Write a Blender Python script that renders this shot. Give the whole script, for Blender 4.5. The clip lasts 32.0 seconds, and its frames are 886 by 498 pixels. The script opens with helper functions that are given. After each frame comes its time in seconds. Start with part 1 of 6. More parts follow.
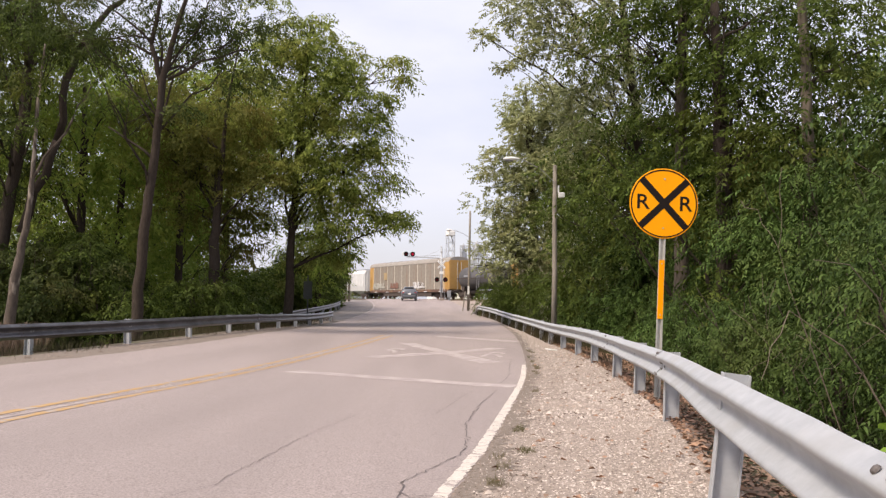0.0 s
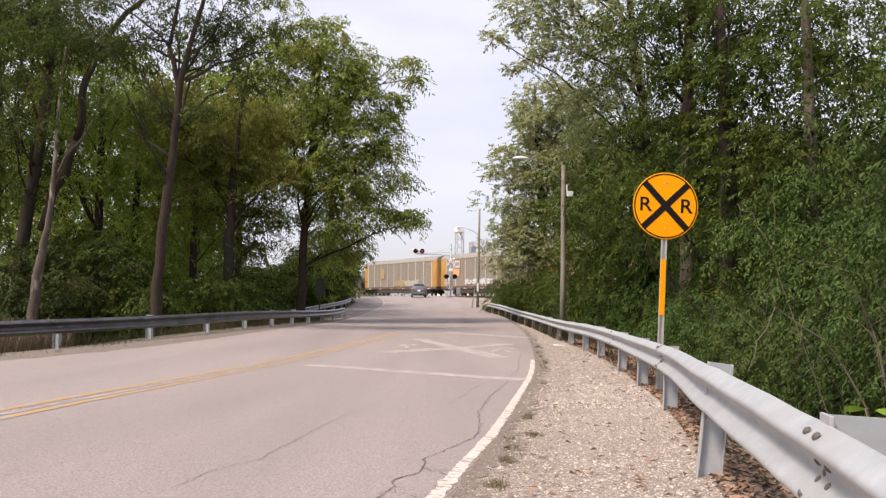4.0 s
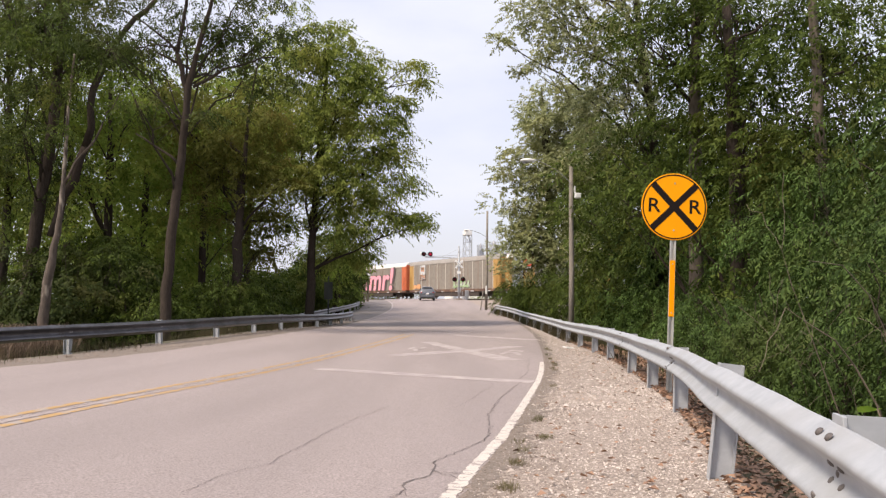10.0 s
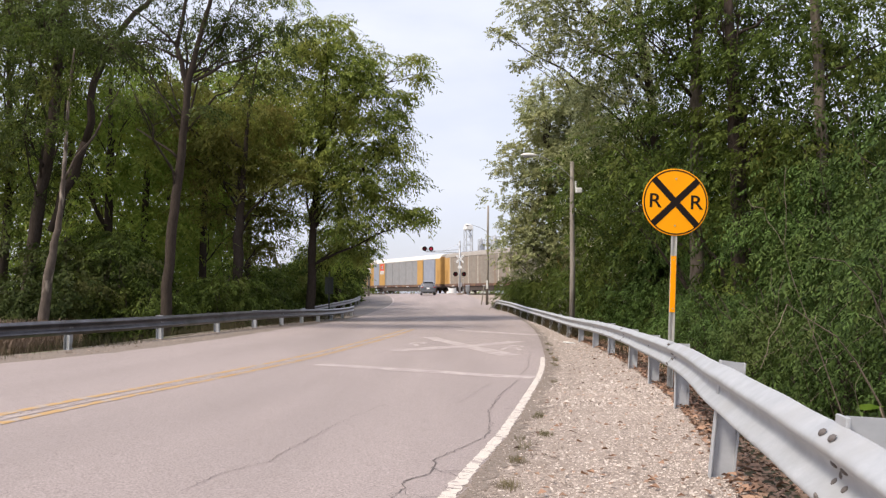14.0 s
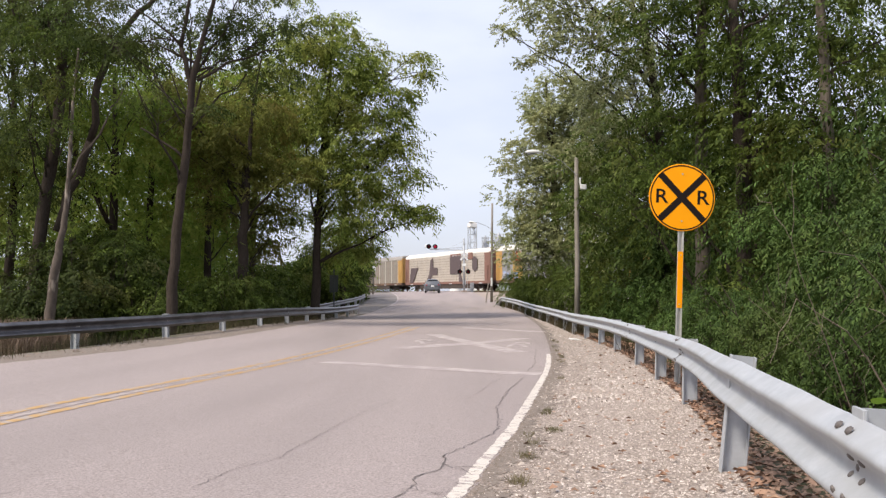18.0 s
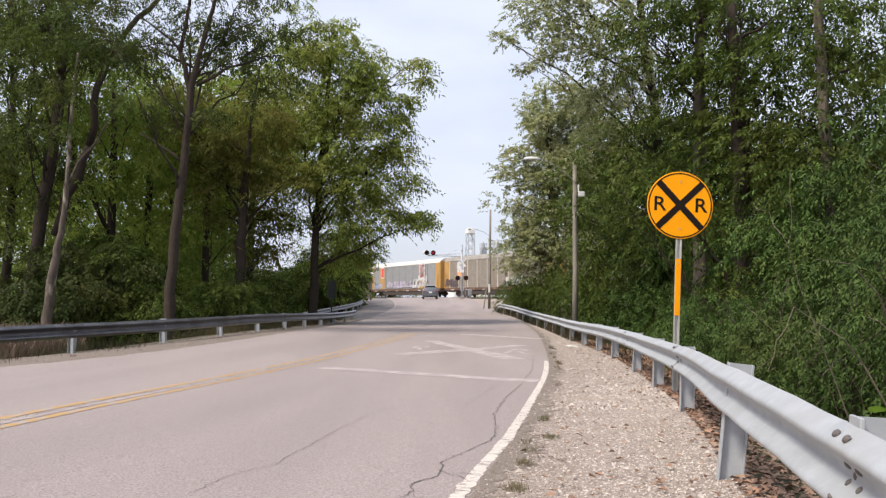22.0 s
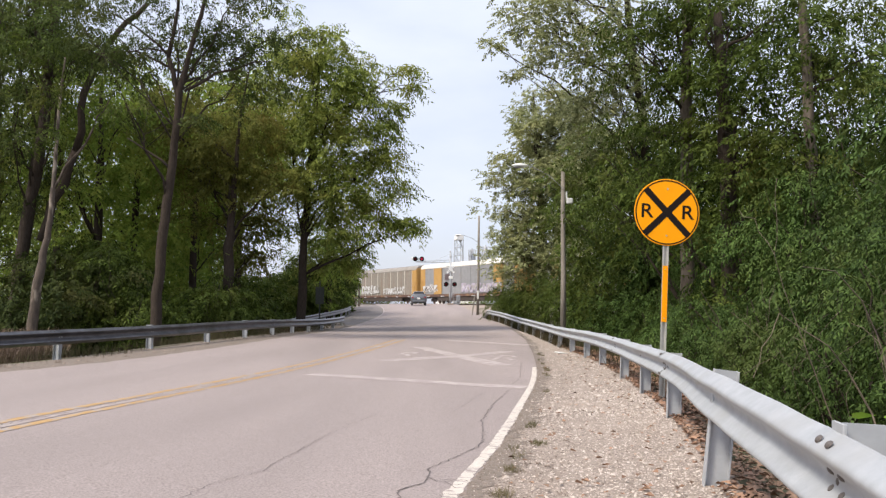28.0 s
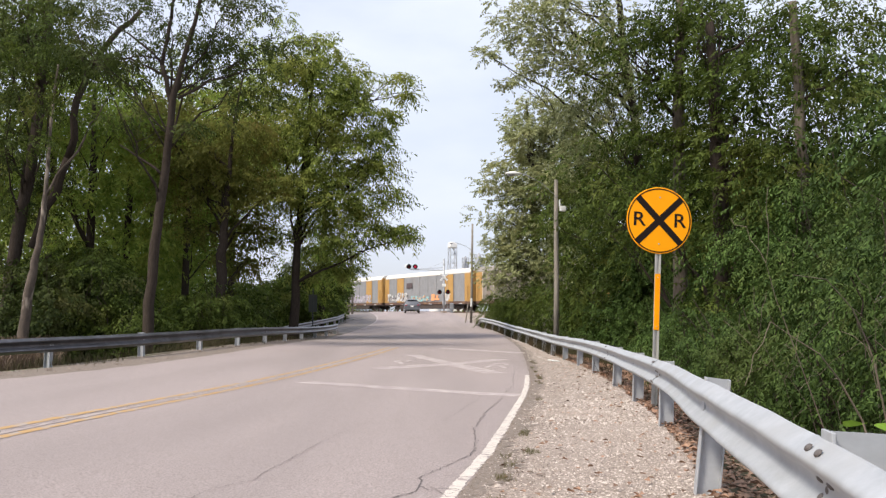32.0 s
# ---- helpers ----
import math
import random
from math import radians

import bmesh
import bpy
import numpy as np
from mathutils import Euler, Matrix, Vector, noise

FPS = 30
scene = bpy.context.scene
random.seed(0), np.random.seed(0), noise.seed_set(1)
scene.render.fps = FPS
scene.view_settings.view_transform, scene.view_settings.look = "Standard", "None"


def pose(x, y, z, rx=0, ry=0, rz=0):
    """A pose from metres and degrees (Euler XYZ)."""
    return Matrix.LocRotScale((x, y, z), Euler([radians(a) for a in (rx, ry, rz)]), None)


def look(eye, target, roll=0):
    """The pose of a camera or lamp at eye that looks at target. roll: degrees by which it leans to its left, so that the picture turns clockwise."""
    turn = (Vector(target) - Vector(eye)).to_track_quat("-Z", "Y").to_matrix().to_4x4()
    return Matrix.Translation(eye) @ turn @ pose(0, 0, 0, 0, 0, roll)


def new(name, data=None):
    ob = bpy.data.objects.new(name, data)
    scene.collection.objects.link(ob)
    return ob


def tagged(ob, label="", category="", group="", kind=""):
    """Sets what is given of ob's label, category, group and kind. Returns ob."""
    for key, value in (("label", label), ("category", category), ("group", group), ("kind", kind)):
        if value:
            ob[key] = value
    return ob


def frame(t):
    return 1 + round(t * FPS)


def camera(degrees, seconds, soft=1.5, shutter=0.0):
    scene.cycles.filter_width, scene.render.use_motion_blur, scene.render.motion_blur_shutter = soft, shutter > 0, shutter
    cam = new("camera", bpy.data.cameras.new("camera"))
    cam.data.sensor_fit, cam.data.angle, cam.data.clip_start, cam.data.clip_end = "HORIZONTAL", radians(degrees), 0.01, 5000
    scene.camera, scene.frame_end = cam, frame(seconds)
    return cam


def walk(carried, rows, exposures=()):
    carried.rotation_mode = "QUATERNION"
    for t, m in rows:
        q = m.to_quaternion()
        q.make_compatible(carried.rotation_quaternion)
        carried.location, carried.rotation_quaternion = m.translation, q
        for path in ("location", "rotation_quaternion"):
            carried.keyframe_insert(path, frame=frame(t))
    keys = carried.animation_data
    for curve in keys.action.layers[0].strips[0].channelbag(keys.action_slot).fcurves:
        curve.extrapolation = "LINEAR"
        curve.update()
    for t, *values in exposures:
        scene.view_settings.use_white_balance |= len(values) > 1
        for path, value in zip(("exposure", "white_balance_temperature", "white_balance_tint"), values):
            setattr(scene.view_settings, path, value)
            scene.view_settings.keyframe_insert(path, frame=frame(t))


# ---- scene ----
CLIP = 32.0
cam = camera(58, CLIP, soft=1.35)
walk(cam, [
    (0, pose(0.078, 0.6, 1.4, 93.603, -0.411, -1.427)),
    (0.5, pose(0.062, 0.48, 1.4, 93.588, -0.305, -1.428)),
    (1, pose(0.047, 0.36, 1.4, 93.53, -0.339, -1.406)),
    (1.5, pose(0.031, 0.24, 1.4, 93.476, -0.327, -1.385)),
    (2, pose(0.016, 0.12, 1.4, 93.434, -0.347, -1.3)),
    (2.5, pose(0.007, -0.001, 1.403, 93.358, -0.382, -1.179)),
    (3, pose(0.005, -0.007, 1.403, 93.308, -0.393, -1.09)),
    (3.5, pose(0.006, 0.002, 1.403, 93.324, -0.453, -0.965)),
    (5.5, pose(0.006, 0.003, 1.403, 93.627, -0.527, -0.359)),
    (6, pose(0.007, -0, 1.403, 93.702, -0.561, -0.346)),
    (6.5, pose(0.008, 0.001, 1.403, 93.723, -0.474, -0.307)),
    (7, pose(0.005, -0.003, 1.405, 93.731, -0.52, -0.311)),
    (7.5, pose(0.006, 0.001, 1.403, 93.695, -0.375, -0.305)),
    (8, pose(0.007, 0.003, 1.401, 93.65, -0.447, -0.309)),
    (8.5, pose(0.005, -0, 1.404, 93.511, -0.352, -0.309)),
    (9, pose(0.004, 0.001, 1.404, 93.453, -0.087, -0.309)),
    (9.5, pose(0.002, -0.001, 1.404, 93.496, -0.205, -0.289)),
    (10, pose(0.003, 0.004, 1.402, 93.575, -0.076, -0.189)),
    (10.5, pose(0.001, 0.003, 1.402, 93.611, -0.06, -0.123)),
    (11, pose(0.004, 0.005, 1.404, 93.614, 0.006, -0.043)),
    (11.5, pose(0.001, 0.007, 1.401, 93.652, -0.148, -0.036)),
    (12, pose(0.002, 0.007, 1.401, 93.669, -0.068, 0.009)),
    (12.5, pose(0.003, 0.002, 1.401, 93.622, 0.005, 0.012)),
    (13, pose(0.001, 0.005, 1.4, 93.565, 0.025, -0.003)),
    (13.5, pose(0.004, 0.016, 1.401, 93.48, -0.089, -0.014)),
    (14, pose(0.009, 0.033, 1.42, 93.182, -0.045, -0.125)),
    (14.5, pose(0.009, 0.057, 1.423, 92.909, -0.08, 0.01)),
    (16.5, pose(-0.018, 0.047, 1.406, 93.213, 0.134, 0.391)),
    (17, pose(-0.021, 0.044, 1.406, 93.061, 0.283, 0.485)),
    (17.5, pose(-0.018, 0.051, 1.406, 93.033, 0.348, 0.304)),
    (18, pose(-0.024, 0.04, 1.407, 93.024, 0.251, 0.17)),
    (18.5, pose(-0.024, 0.046, 1.404, 92.957, 0.182, 0.178)),
    (19, pose(-0.027, 0.044, 1.406, 92.934, 0.092, 0.224)),
    (19.5, pose(-0.024, 0.043, 1.406, 92.94, 0.131, 0.252)),
    (20, pose(-0.025, 0.043, 1.408, 93.014, 0.088, 0.257)),
    (20.5, pose(-0.025, 0.042, 1.409, 93.118, 0.104, 0.187)),
    (21, pose(-0.025, 0.046, 1.409, 93.281, -0.141, 0.11)),
    (21.5, pose(-0.024, 0.041, 1.409, 93.375, -0.035, 0.078)),
    (22, pose(-0.027, 0.035, 1.408, 93.469, -0.046, 0.008)),
    (22.5, pose(-0.023, 0.04, 1.406, 93.462, -0.099, -0.148)),
    (23, pose(-0.029, 0.038, 1.409, 93.502, -0.19, -0.323)),
    (23.5, pose(-0.026, 0.043, 1.409, 93.617, -0.09, -0.377)),
    (24, pose(-0.027, 0.037, 1.409, 93.683, -0.116, -0.495)),
    (24.5, pose(-0.028, 0.037, 1.409, 93.624, -0.038, -0.57)),
    (25, pose(-0.026, 0.038, 1.409, 93.543, -0.022, -0.6)),
    (25.5, pose(-0.024, 0.034, 1.407, 93.54, -0.035, -0.621)),
    (27.5, pose(-0.023, 0.02, 1.41, 93.835, -0.034, -0.758)),
    (28, pose(-0.02, 0.025, 1.409, 93.919, -0.102, -0.812)),
    (28.5, pose(-0.019, 0.023, 1.408, 94.001, -0.141, -0.884)),
    (29, pose(-0.014, 0.026, 1.409, 94.056, -0.111, -0.911)),
    (29.5, pose(-0.013, 0.024, 1.411, 94.209, -0.066, -0.967)),
    (30, pose(-0.016, 0.014, 1.411, 94.407, -0.253, -1.093)),
    (30.5, pose(-0.013, 0.021, 1.41, 94.501, -0.481, -1.141)),
    (31, pose(-0.014, 0.015, 1.409, 94.466, 0.087, -1.114)),
    (31.5, pose(-0.01, 0.022, 1.411, 94.461, -0.01, -1.187)),
    (32, pose(-0.009, 0.024, 1.411, 94.471, -0.141, -1.277)),
], exposures=[(0, 0.31, 7100, 15), (9, 0.31, 7050, 14), (13, 0.31, 6850, 13), (18, 0.28, 6650, 11), (24, 0.27, 6650, 10), (30, 0.32, 6650, 10), (32, 0.32, 6650, 10)])

# ---- light: hazy daylight, sun from the left and a little behind ----
SUN_DIR = Vector((-0.50, -0.36, 0.79)).normalized()
world = bpy.data.worlds.new("sky")
scene.world = world
world.use_nodes = True
wn, wl = world.node_tree.nodes, world.node_tree.links
wn.clear()
w_out, w_bg = wn.new("ShaderNodeOutputWorld"), wn.new("ShaderNodeBackground")
w_sky = wn.new("ShaderNodeTexSky")
w_sky.sky_type, w_sky.sun_disc = "NISHITA", False
w_sky.sun_elevation = math.asin(SUN_DIR.z)
w_sky.sun_rotation = math.atan2(SUN_DIR.x, SUN_DIR.y)
w_sky.air_density, w_sky.dust_density, w_sky.ozone_density = 1.0, 2.0, 1.0
w_veil = wn.new("ShaderNodeMix")
w_veil.data_type = "RGBA"
w_co, w_map, w_noise, w_ramp = (wn.new(n) for n in ("ShaderNodeTexCoord", "ShaderNodeMapping", "ShaderNodeTexNoise", "ShaderNodeValToRGB"))
w_map.inputs["Scale"].default_value = (1.6, 1.6, 4.5)
w_noise.inputs["Scale"].default_value, w_noise.inputs["Detail"].default_value = 2.2, 5.0
w_ramp.color_ramp.elements[0].position, w_ramp.color_ramp.elements[0].color = 0.3, (0.56, 0.56, 0.56, 1)
w_ramp.color_ramp.elements[1].position, w_ramp.color_ramp.elements[1].color = 0.7, (0.82, 0.82, 0.82, 1)
w_veil.inputs[7].default_value = (6.55, 6.95, 8.25, 1)
w_bg.inputs["Strength"].default_value = 0.132
wl.new(w_co.outputs["Generated"], w_map.inputs["Vector"])
wl.new(w_map.outputs[0], w_noise.inputs["Vector"])
wl.new(w_noise.outputs["Fac"], w_ramp.inputs["Fac"])
wl.new(w_ramp.outputs["Color"], w_veil.inputs[0])
wl.new(w_sky.outputs["Color"], w_veil.inputs[6])
w_sep, w_grad, w_mul = (wn.new(n) for n in ("ShaderNodeSeparateXYZ", "ShaderNodeMapRange", "ShaderNodeVectorMath"))
w_grad.inputs["From Min"].default_value, w_grad.inputs["From Max"].default_value = 0.0, 0.9
w_grad.inputs["To Min"].default_value, w_grad.inputs["To Max"].default_value = 0.83, 1.25
w_mul.operation = "SCALE"
wl.new(w_co.outputs["Generated"], w_sep.inputs[0])
wl.new(w_sep.outputs["Z"], w_grad.inputs["Value"])
wl.new(w_veil.outputs[2], w_mul.inputs[0])
wl.new(w_grad.outputs["Result"], w_mul.inputs["Scale"])
wl.new(w_mul.outputs[0], w_bg.inputs["Color"])
wl.new(w_bg.outputs[0], w_out.inputs["Surface"])
sun = new("sun", bpy.data.lights.new("sun", "SUN"))
sun.data.energy, sun.data.angle, sun.data.color = 3.8, radians(14), (1.0, 0.93, 0.82)
sun.matrix_world = look(SUN_DIR * 50, (0, 0, 0))


# ---- small tools ----
RNG = np.random.default_rng(7)


class Buf:
    """Collects vertices and faces of one mesh."""

    def __init__(self):
        self.v, self.f, self.smooth = [], [], False

    def add(self, verts, faces):
        n = len(self.v)
        self.v.extend([tuple(p) for p in verts])
        self.f.extend([tuple(n + i for i in q) for q in faces])
        return self

    def box(self, cx, cy, cz, sx, sy, sz, bev=0.0, m=None):
        """A box with chamfered edges."""
        hx, hy, hz = sx / 2, sy / 2, sz / 2
        b = min(bev, hx * .9, hy * .9, hz * .9)
        if b <= 0:
            vs = [(x, y, z) for z in (-hz, hz) for x, y in ((-hx, -hy), (hx, -hy), (hx, hy), (-hx, hy))]
            fs = [(3, 2, 1, 0), (4, 5, 6, 7), (0, 1, 5, 4), (1, 2, 6, 5), (2, 3, 7, 6), (3, 0, 4, 7)]
        else:
            ring = lambda ax, ay, z: [(-ax + b, -ay, z), (ax - b, -ay, z), (ax, -ay + b, z), (ax, ay - b, z),
                                      (ax - b, ay, z), (-ax + b, ay, z), (-ax, ay - b, z), (-ax, -ay + b, z)]
            vs = ring(hx - b, hy - b, -hz) + ring(hx, hy, -hz + b) + ring(hx, hy, hz - b) + ring(hx - b, hy - b, hz)
            fs = [tuple(range(7, -1, -1)), tuple(range(24, 32))]
            for k in range(3):
                fs += [(8 * k + i, 8 * k + (i + 1) % 8, 8 * k + 8 + (i + 1) % 8, 8 * k + 8 + i) for i in range(8)]
        vs = [Vector(p) + Vector((cx, cy, cz)) for p in vs]
        if m is not None:
            vs = [m @ p for p in vs]
        return self.add(vs, fs)

    def tube(self, pts, radii, sides=8, cap=True):
        """A round, tapering tube along a line of points."""
        pts = [Vector(p) for p in pts]
        if not isinstance(radii, (list, tuple)):
            radii = [radii] * len(pts)
        vs, fs = [], []
        for i, p in enumerate(pts):
            d = (pts[min(i + 1, len(pts) - 1)] - pts[max(i - 1, 0)]).normalized()
            a = d.cross(Vector((0, 0, 1)) if abs(d.z) < 0.9 else Vector((1, 0, 0))).normalized()
            c = d.cross(a)
            vs += [p + (a * math.cos(2 * math.pi * k / sides) + c * math.sin(2 * math.pi * k / sides)) * radii[i] for k in range(sides)]
        for i in range(len(pts) - 1):
            fs += [(i * sides + k, i * sides + (k + 1) % sides, (i + 1) * sides + (k + 1) % sides, (i + 1) * sides + k) for k in range(sides)]
        if cap:
            fs += [tuple(range(sides))[::-1], tuple((len(pts) - 1) * sides + k for k in range(sides))]
        return self.add(vs, fs)

    def loft(self, rings, closed=True, caps=True):
        """Skin over rings of equal length."""
        n = len(rings[0])
        vs = [p for r in rings for p in r]
        fs = []
        for i in range(len(rings) - 1):
            for k in range(n if closed else n - 1):
                fs.append((i * n + k, i * n + (k + 1) % n, (i + 1) * n + (k + 1) % n, (i + 1) * n + k))
        if caps and closed:
            fs += [tuple(range(n))[::-1], tuple((len(rings) - 1) * n + k for k in range(n))]
        return self.add(vs, fs)

    def prism(self, outline, y0, y1):
        """An outline in x and z, pulled from y0 to y1."""
        return self.loft([[(x, y0, z) for x, z in outline], [(x, y1, z) for x, z in outline]])

    def mesh(self, name, fix=True):
        me = bpy.data.meshes.new(name)
        me.from_pydata(self.v, [], self.f)
        if fix:
            bm = bmesh.new()
            bm.from_mesh(me)
            bmesh.ops.recalc_face_normals(bm, faces=bm.faces)
            bm.to_mesh(me)
            bm.free()
        if self.smooth:
            me.shade_smooth()
        return me


def quads_mesh(name, verts, quads):
    """A mesh from arrays of points and quads."""
    me = bpy.data.meshes.new(name)
    me.vertices.add(len(verts))
    me.vertices.foreach_set("co", np.ascontiguousarray(verts, dtype=np.float32).ravel())
    me.loops.add(quads.size)
    me.loops.foreach_set("vertex_index", np.ascontiguousarray(quads, dtype=np.int32).ravel())
    me.polygons.add(len(quads))
    me.polygons.foreach_set("loop_start", np.arange(0, quads.size, 4, dtype=np.int32))
    me.update(calc_edges=True)
    return me


def part(name, buf, material, parent=None, label="", smooth=False):
    """One mesh object under a thing or a part."""
    me = buf.mesh(name) if isinstance(buf, Buf) else buf
    if smooth:
        me.shade_smooth()
    ob = new(name, me)
    if material is not None:
        me.materials.clear()
        me.materials.append(material)
    ob.parent = parent
    if label:
        ob["label"] = label
    return ob


def thing(name, m, label, category, group="", kind=""):
    ob = new(name)
    ob.empty_display_size = 0.3
    ob.matrix_basis = m
    return tagged(ob, label, category, group, kind)


def text_mesh(body, size, depth=0.0, shear=0.0, bold=0.0):
    cu = bpy.data.curves.new("lettering", "FONT")
    cu.body, cu.size, cu.extrude, cu.shear, cu.offset = body, size, depth, shear, bold
    cu.align_x, cu.align_y = "CENTER", "CENTER"
    ob = bpy.data.objects.new("lettering", cu)
    scene.collection.objects.link(ob)
    me = bpy.data.meshes.new_from_object(ob.evaluated_get(bpy.context.evaluated_depsgraph_get()))
    bpy.data.objects.remove(ob)
    return me


def smoothstep(a, b, x):
    t = np.clip((np.asarray(x, float) - a) / (b - a), 0, 1)
    return t * t * (3 - 2 * t)


# ---- materials ----
def material(name, c1, c2=None, rough=0.7, metal=0.0, scale=4.0, bump=0.0, bump_scale=60.0, stain=None, stain_scale=0.6,
             stain_lo=0.5, stain_hi=0.7, spec=0.5, emit=0.0, obj_random=0.0, stretch=(1, 1, 1), coat=0.0, stain_stretch=None, stain_mix=1.0):
    """Two colours mixed by fine noise, stains by coarse noise, and a fine relief."""
    mt = bpy.data.materials.new(name)
    mt.use_nodes = True
    n, l = mt.node_tree.nodes, mt.node_tree.links
    bs = n["Principled BSDF"]
    bs.inputs["Roughness"].default_value, bs.inputs["Metallic"].default_value = rough, metal
    bs.inputs["Specular IOR Level"].default_value, bs.inputs["Coat Weight"].default_value = spec, coat
    co, mp = n.new("ShaderNodeTexCoord"), n.new("ShaderNodeMapping")
    mp.inputs["Scale"].default_value = stretch
    l.new(co.outputs["Object"], mp.inputs["Vector"])
    nz = n.new("ShaderNodeTexNoise")
    nz.inputs["Scale"].default_value, nz.inputs["Detail"].default_value, nz.inputs["Roughness"].default_value = scale, 6.0, 0.65
    l.new(mp.outputs[0], nz.inputs["Vector"])
    mx = n.new("ShaderNodeMix")
    mx.data_type = "RGBA"
    c2 = c2 or tuple(c * 0.8 for c in c1)
    mx.inputs[6].default_value, mx.inputs[7].default_value = (*c1, 1), (*c2, 1)
    mr = n.new("ShaderNodeMapRange")
    mr.inputs["From Min"].default_value, mr.inputs["From Max"].default_value = 0.3, 0.7
    l.new(nz.outputs["Fac"], mr.inputs["Value"])
    l.new(mr.outputs["Result"], mx.inputs[0])
    col = mx.outputs[2]
    if stain:
        nz2 = n.new("ShaderNodeTexNoise")
        nz2.inputs["Scale"].default_value, nz2.inputs["Detail"].default_value = stain_scale, 7.0
        mp2 = n.new("ShaderNodeMapping")
        mp2.inputs["Scale"].default_value = stain_stretch or stretch
        l.new(co.outputs["Object"], mp2.inputs["Vector"])
        l.new(mp2.outputs[0], nz2.inputs["Vector"])
        mr2 = n.new("ShaderNodeMapRange")
        mr2.inputs["To Max"].default_value = stain_mix
        mr2.inputs["From Min"].default_value, mr2.inputs["From Max"].default_value = stain_lo, stain_hi
        l.new(nz2.outputs["Fac"], mr2.inputs["Value"])
        mx2 = n.new("ShaderNodeMix")
        mx2.data_type = "RGBA"
        l.new(mr2.outputs["Result"], mx2.inputs[0])
        l.new(col, mx2.inputs[6])
        mx2.inputs[7].default_value = (*stain, 1)
        col = mx2.outputs[2]
    if obj_random:
        oi, hs = n.new("ShaderNodeObjectInfo"), n.new("ShaderNodeHueSaturation")
        mr3 = n.new("ShaderNodeMapRange")
        mr3.inputs["To Min"].default_value, mr3.inputs["To Max"].default_value = 1 - obj_random, 1 + obj_random
        l.new(oi.outputs["Random"], mr3.inputs["Value"])
        l.new(mr3.outputs["Result"], hs.inputs["Value"])
        l.new(col, hs.inputs["Color"])
        col = hs.outputs["Color"]
    l.new(col, bs.inputs["Base Color"])
    if bump:
        nz3, bp = n.new("ShaderNodeTexNoise"), n.new("ShaderNodeBump")
        nz3.inputs["Scale"].default_value, nz3.inputs["Detail"].default_value = bump_scale, 4.0
        bp.inputs["Strength"].default_value, bp.inputs["Distance"].default_value = bump, 0.01
        l.new(mp.outputs[0], nz3.inputs["Vector"])
        l.new(nz3.outputs["Fac"], bp.inputs["Height"])
        l.new(bp.outputs["Normal"], bs.inputs["Normal"])
    if emit:
        l.new(col, bs.inputs["Emission Color"])
        bs.inputs["Emission Strength"].default_value = emit
    return mt


def leaf_material(name, dark, light, warm, through_share=0.3, warm_lo=0.62):
    """Leaves: each one its own green, patches of yellower growth, light passing through."""
    mt = bpy.data.materials.new(name)
    mt.use_nodes = True
    n, l = mt.node_tree.nodes, mt.node_tree.links
    bs, out = n["Principled BSDF"], n["Material Output"]
    bs.inputs["Roughness"].default_value, bs.inputs["Specular IOR Level"].default_value = 0.6, 0.10
    geo, mx, mx2, nz, mr = (n.new(k) for k in ("ShaderNodeNewGeometry", "ShaderNodeMix", "ShaderNodeMix", "ShaderNodeTexNoise", "ShaderNodeMapRange"))
    mx.data_type = mx2.data_type = "RGBA"
    mx.inputs[6].default_value, mx.inputs[7].default_value, mx2.inputs[7].default_value = (*dark, 1), (*light, 1), (*warm, 1)
    l.new(geo.outputs["Random Per Island"], mx.inputs[0])
    nz.inputs["Scale"].default_value, nz.inputs["Detail"].default_value = 0.55, 3.0
    l.new(geo.outputs["Position"], nz.inputs["Vector"])
    mr.inputs["From Min"].default_value, mr.inputs["From Max"].default_value, mr.inputs["To Max"].default_value = warm_lo - .12, warm_lo + .12, 0.75
    l.new(nz.outputs["Fac"], mr.inputs["Value"])
    l.new(mr.outputs["Result"], mx2.inputs[0])
    l.new(mx.outputs[2], mx2.inputs[6])
    l.new(mx2.outputs[2], bs.inputs["Base Color"])
    tr, ms = n.new("ShaderNodeBsdfTranslucent"), n.new("ShaderNodeMixShader")
    l.new(mx2.outputs[2], tr.inputs["Color"])
    ms.inputs[0].default_value = through_share
    l.new(bs.outputs[0], ms.inputs[1])
    l.new(tr.outputs[0], ms.inputs[2])
    l.new(ms.outputs[0], out.inputs["Surface"])
    return mt


M_ROAD = material("old_asphalt", (0.418, 0.35, 0.332), (0.141, 0.117, 0.111), 0.9, scale=70, bump=0.6, bump_scale=130, stain=(0.195, 0.164, 0.156), stain_scale=0.75, stain_lo=0.42, stain_hi=0.72, stain_stretch=(1.0, 0.1, 1), stain_mix=0.6)
M_SHOULDER = material("gravel_shoulder", (0.43, 0.355, 0.302), (0.15, 0.12, 0.10), 0.95, scale=38, bump=1.0, bump_scale=70, stain=(0.20, 0.16, 0.13), stain_scale=1.3, stain_lo=0.48, stain_hi=0.68, stain_mix=0.5)
M_GROUND = material("woodland_floor", (0.10, 0.075, 0.05), (0.05, 0.045, 0.03), 0.95, scale=6, bump=1.0, bump_scale=25, stain=(0.07, 0.085, 0.03), stain_scale=0.5)
M_DIRT = material("dark_edge_grit", (0.235, 0.19, 0.16), (0.11, 0.09, 0.072), 0.95, scale=30, bump=1.0, bump_scale=60, stain=(0.16, 0.13, 0.105), stain_scale=3.0)
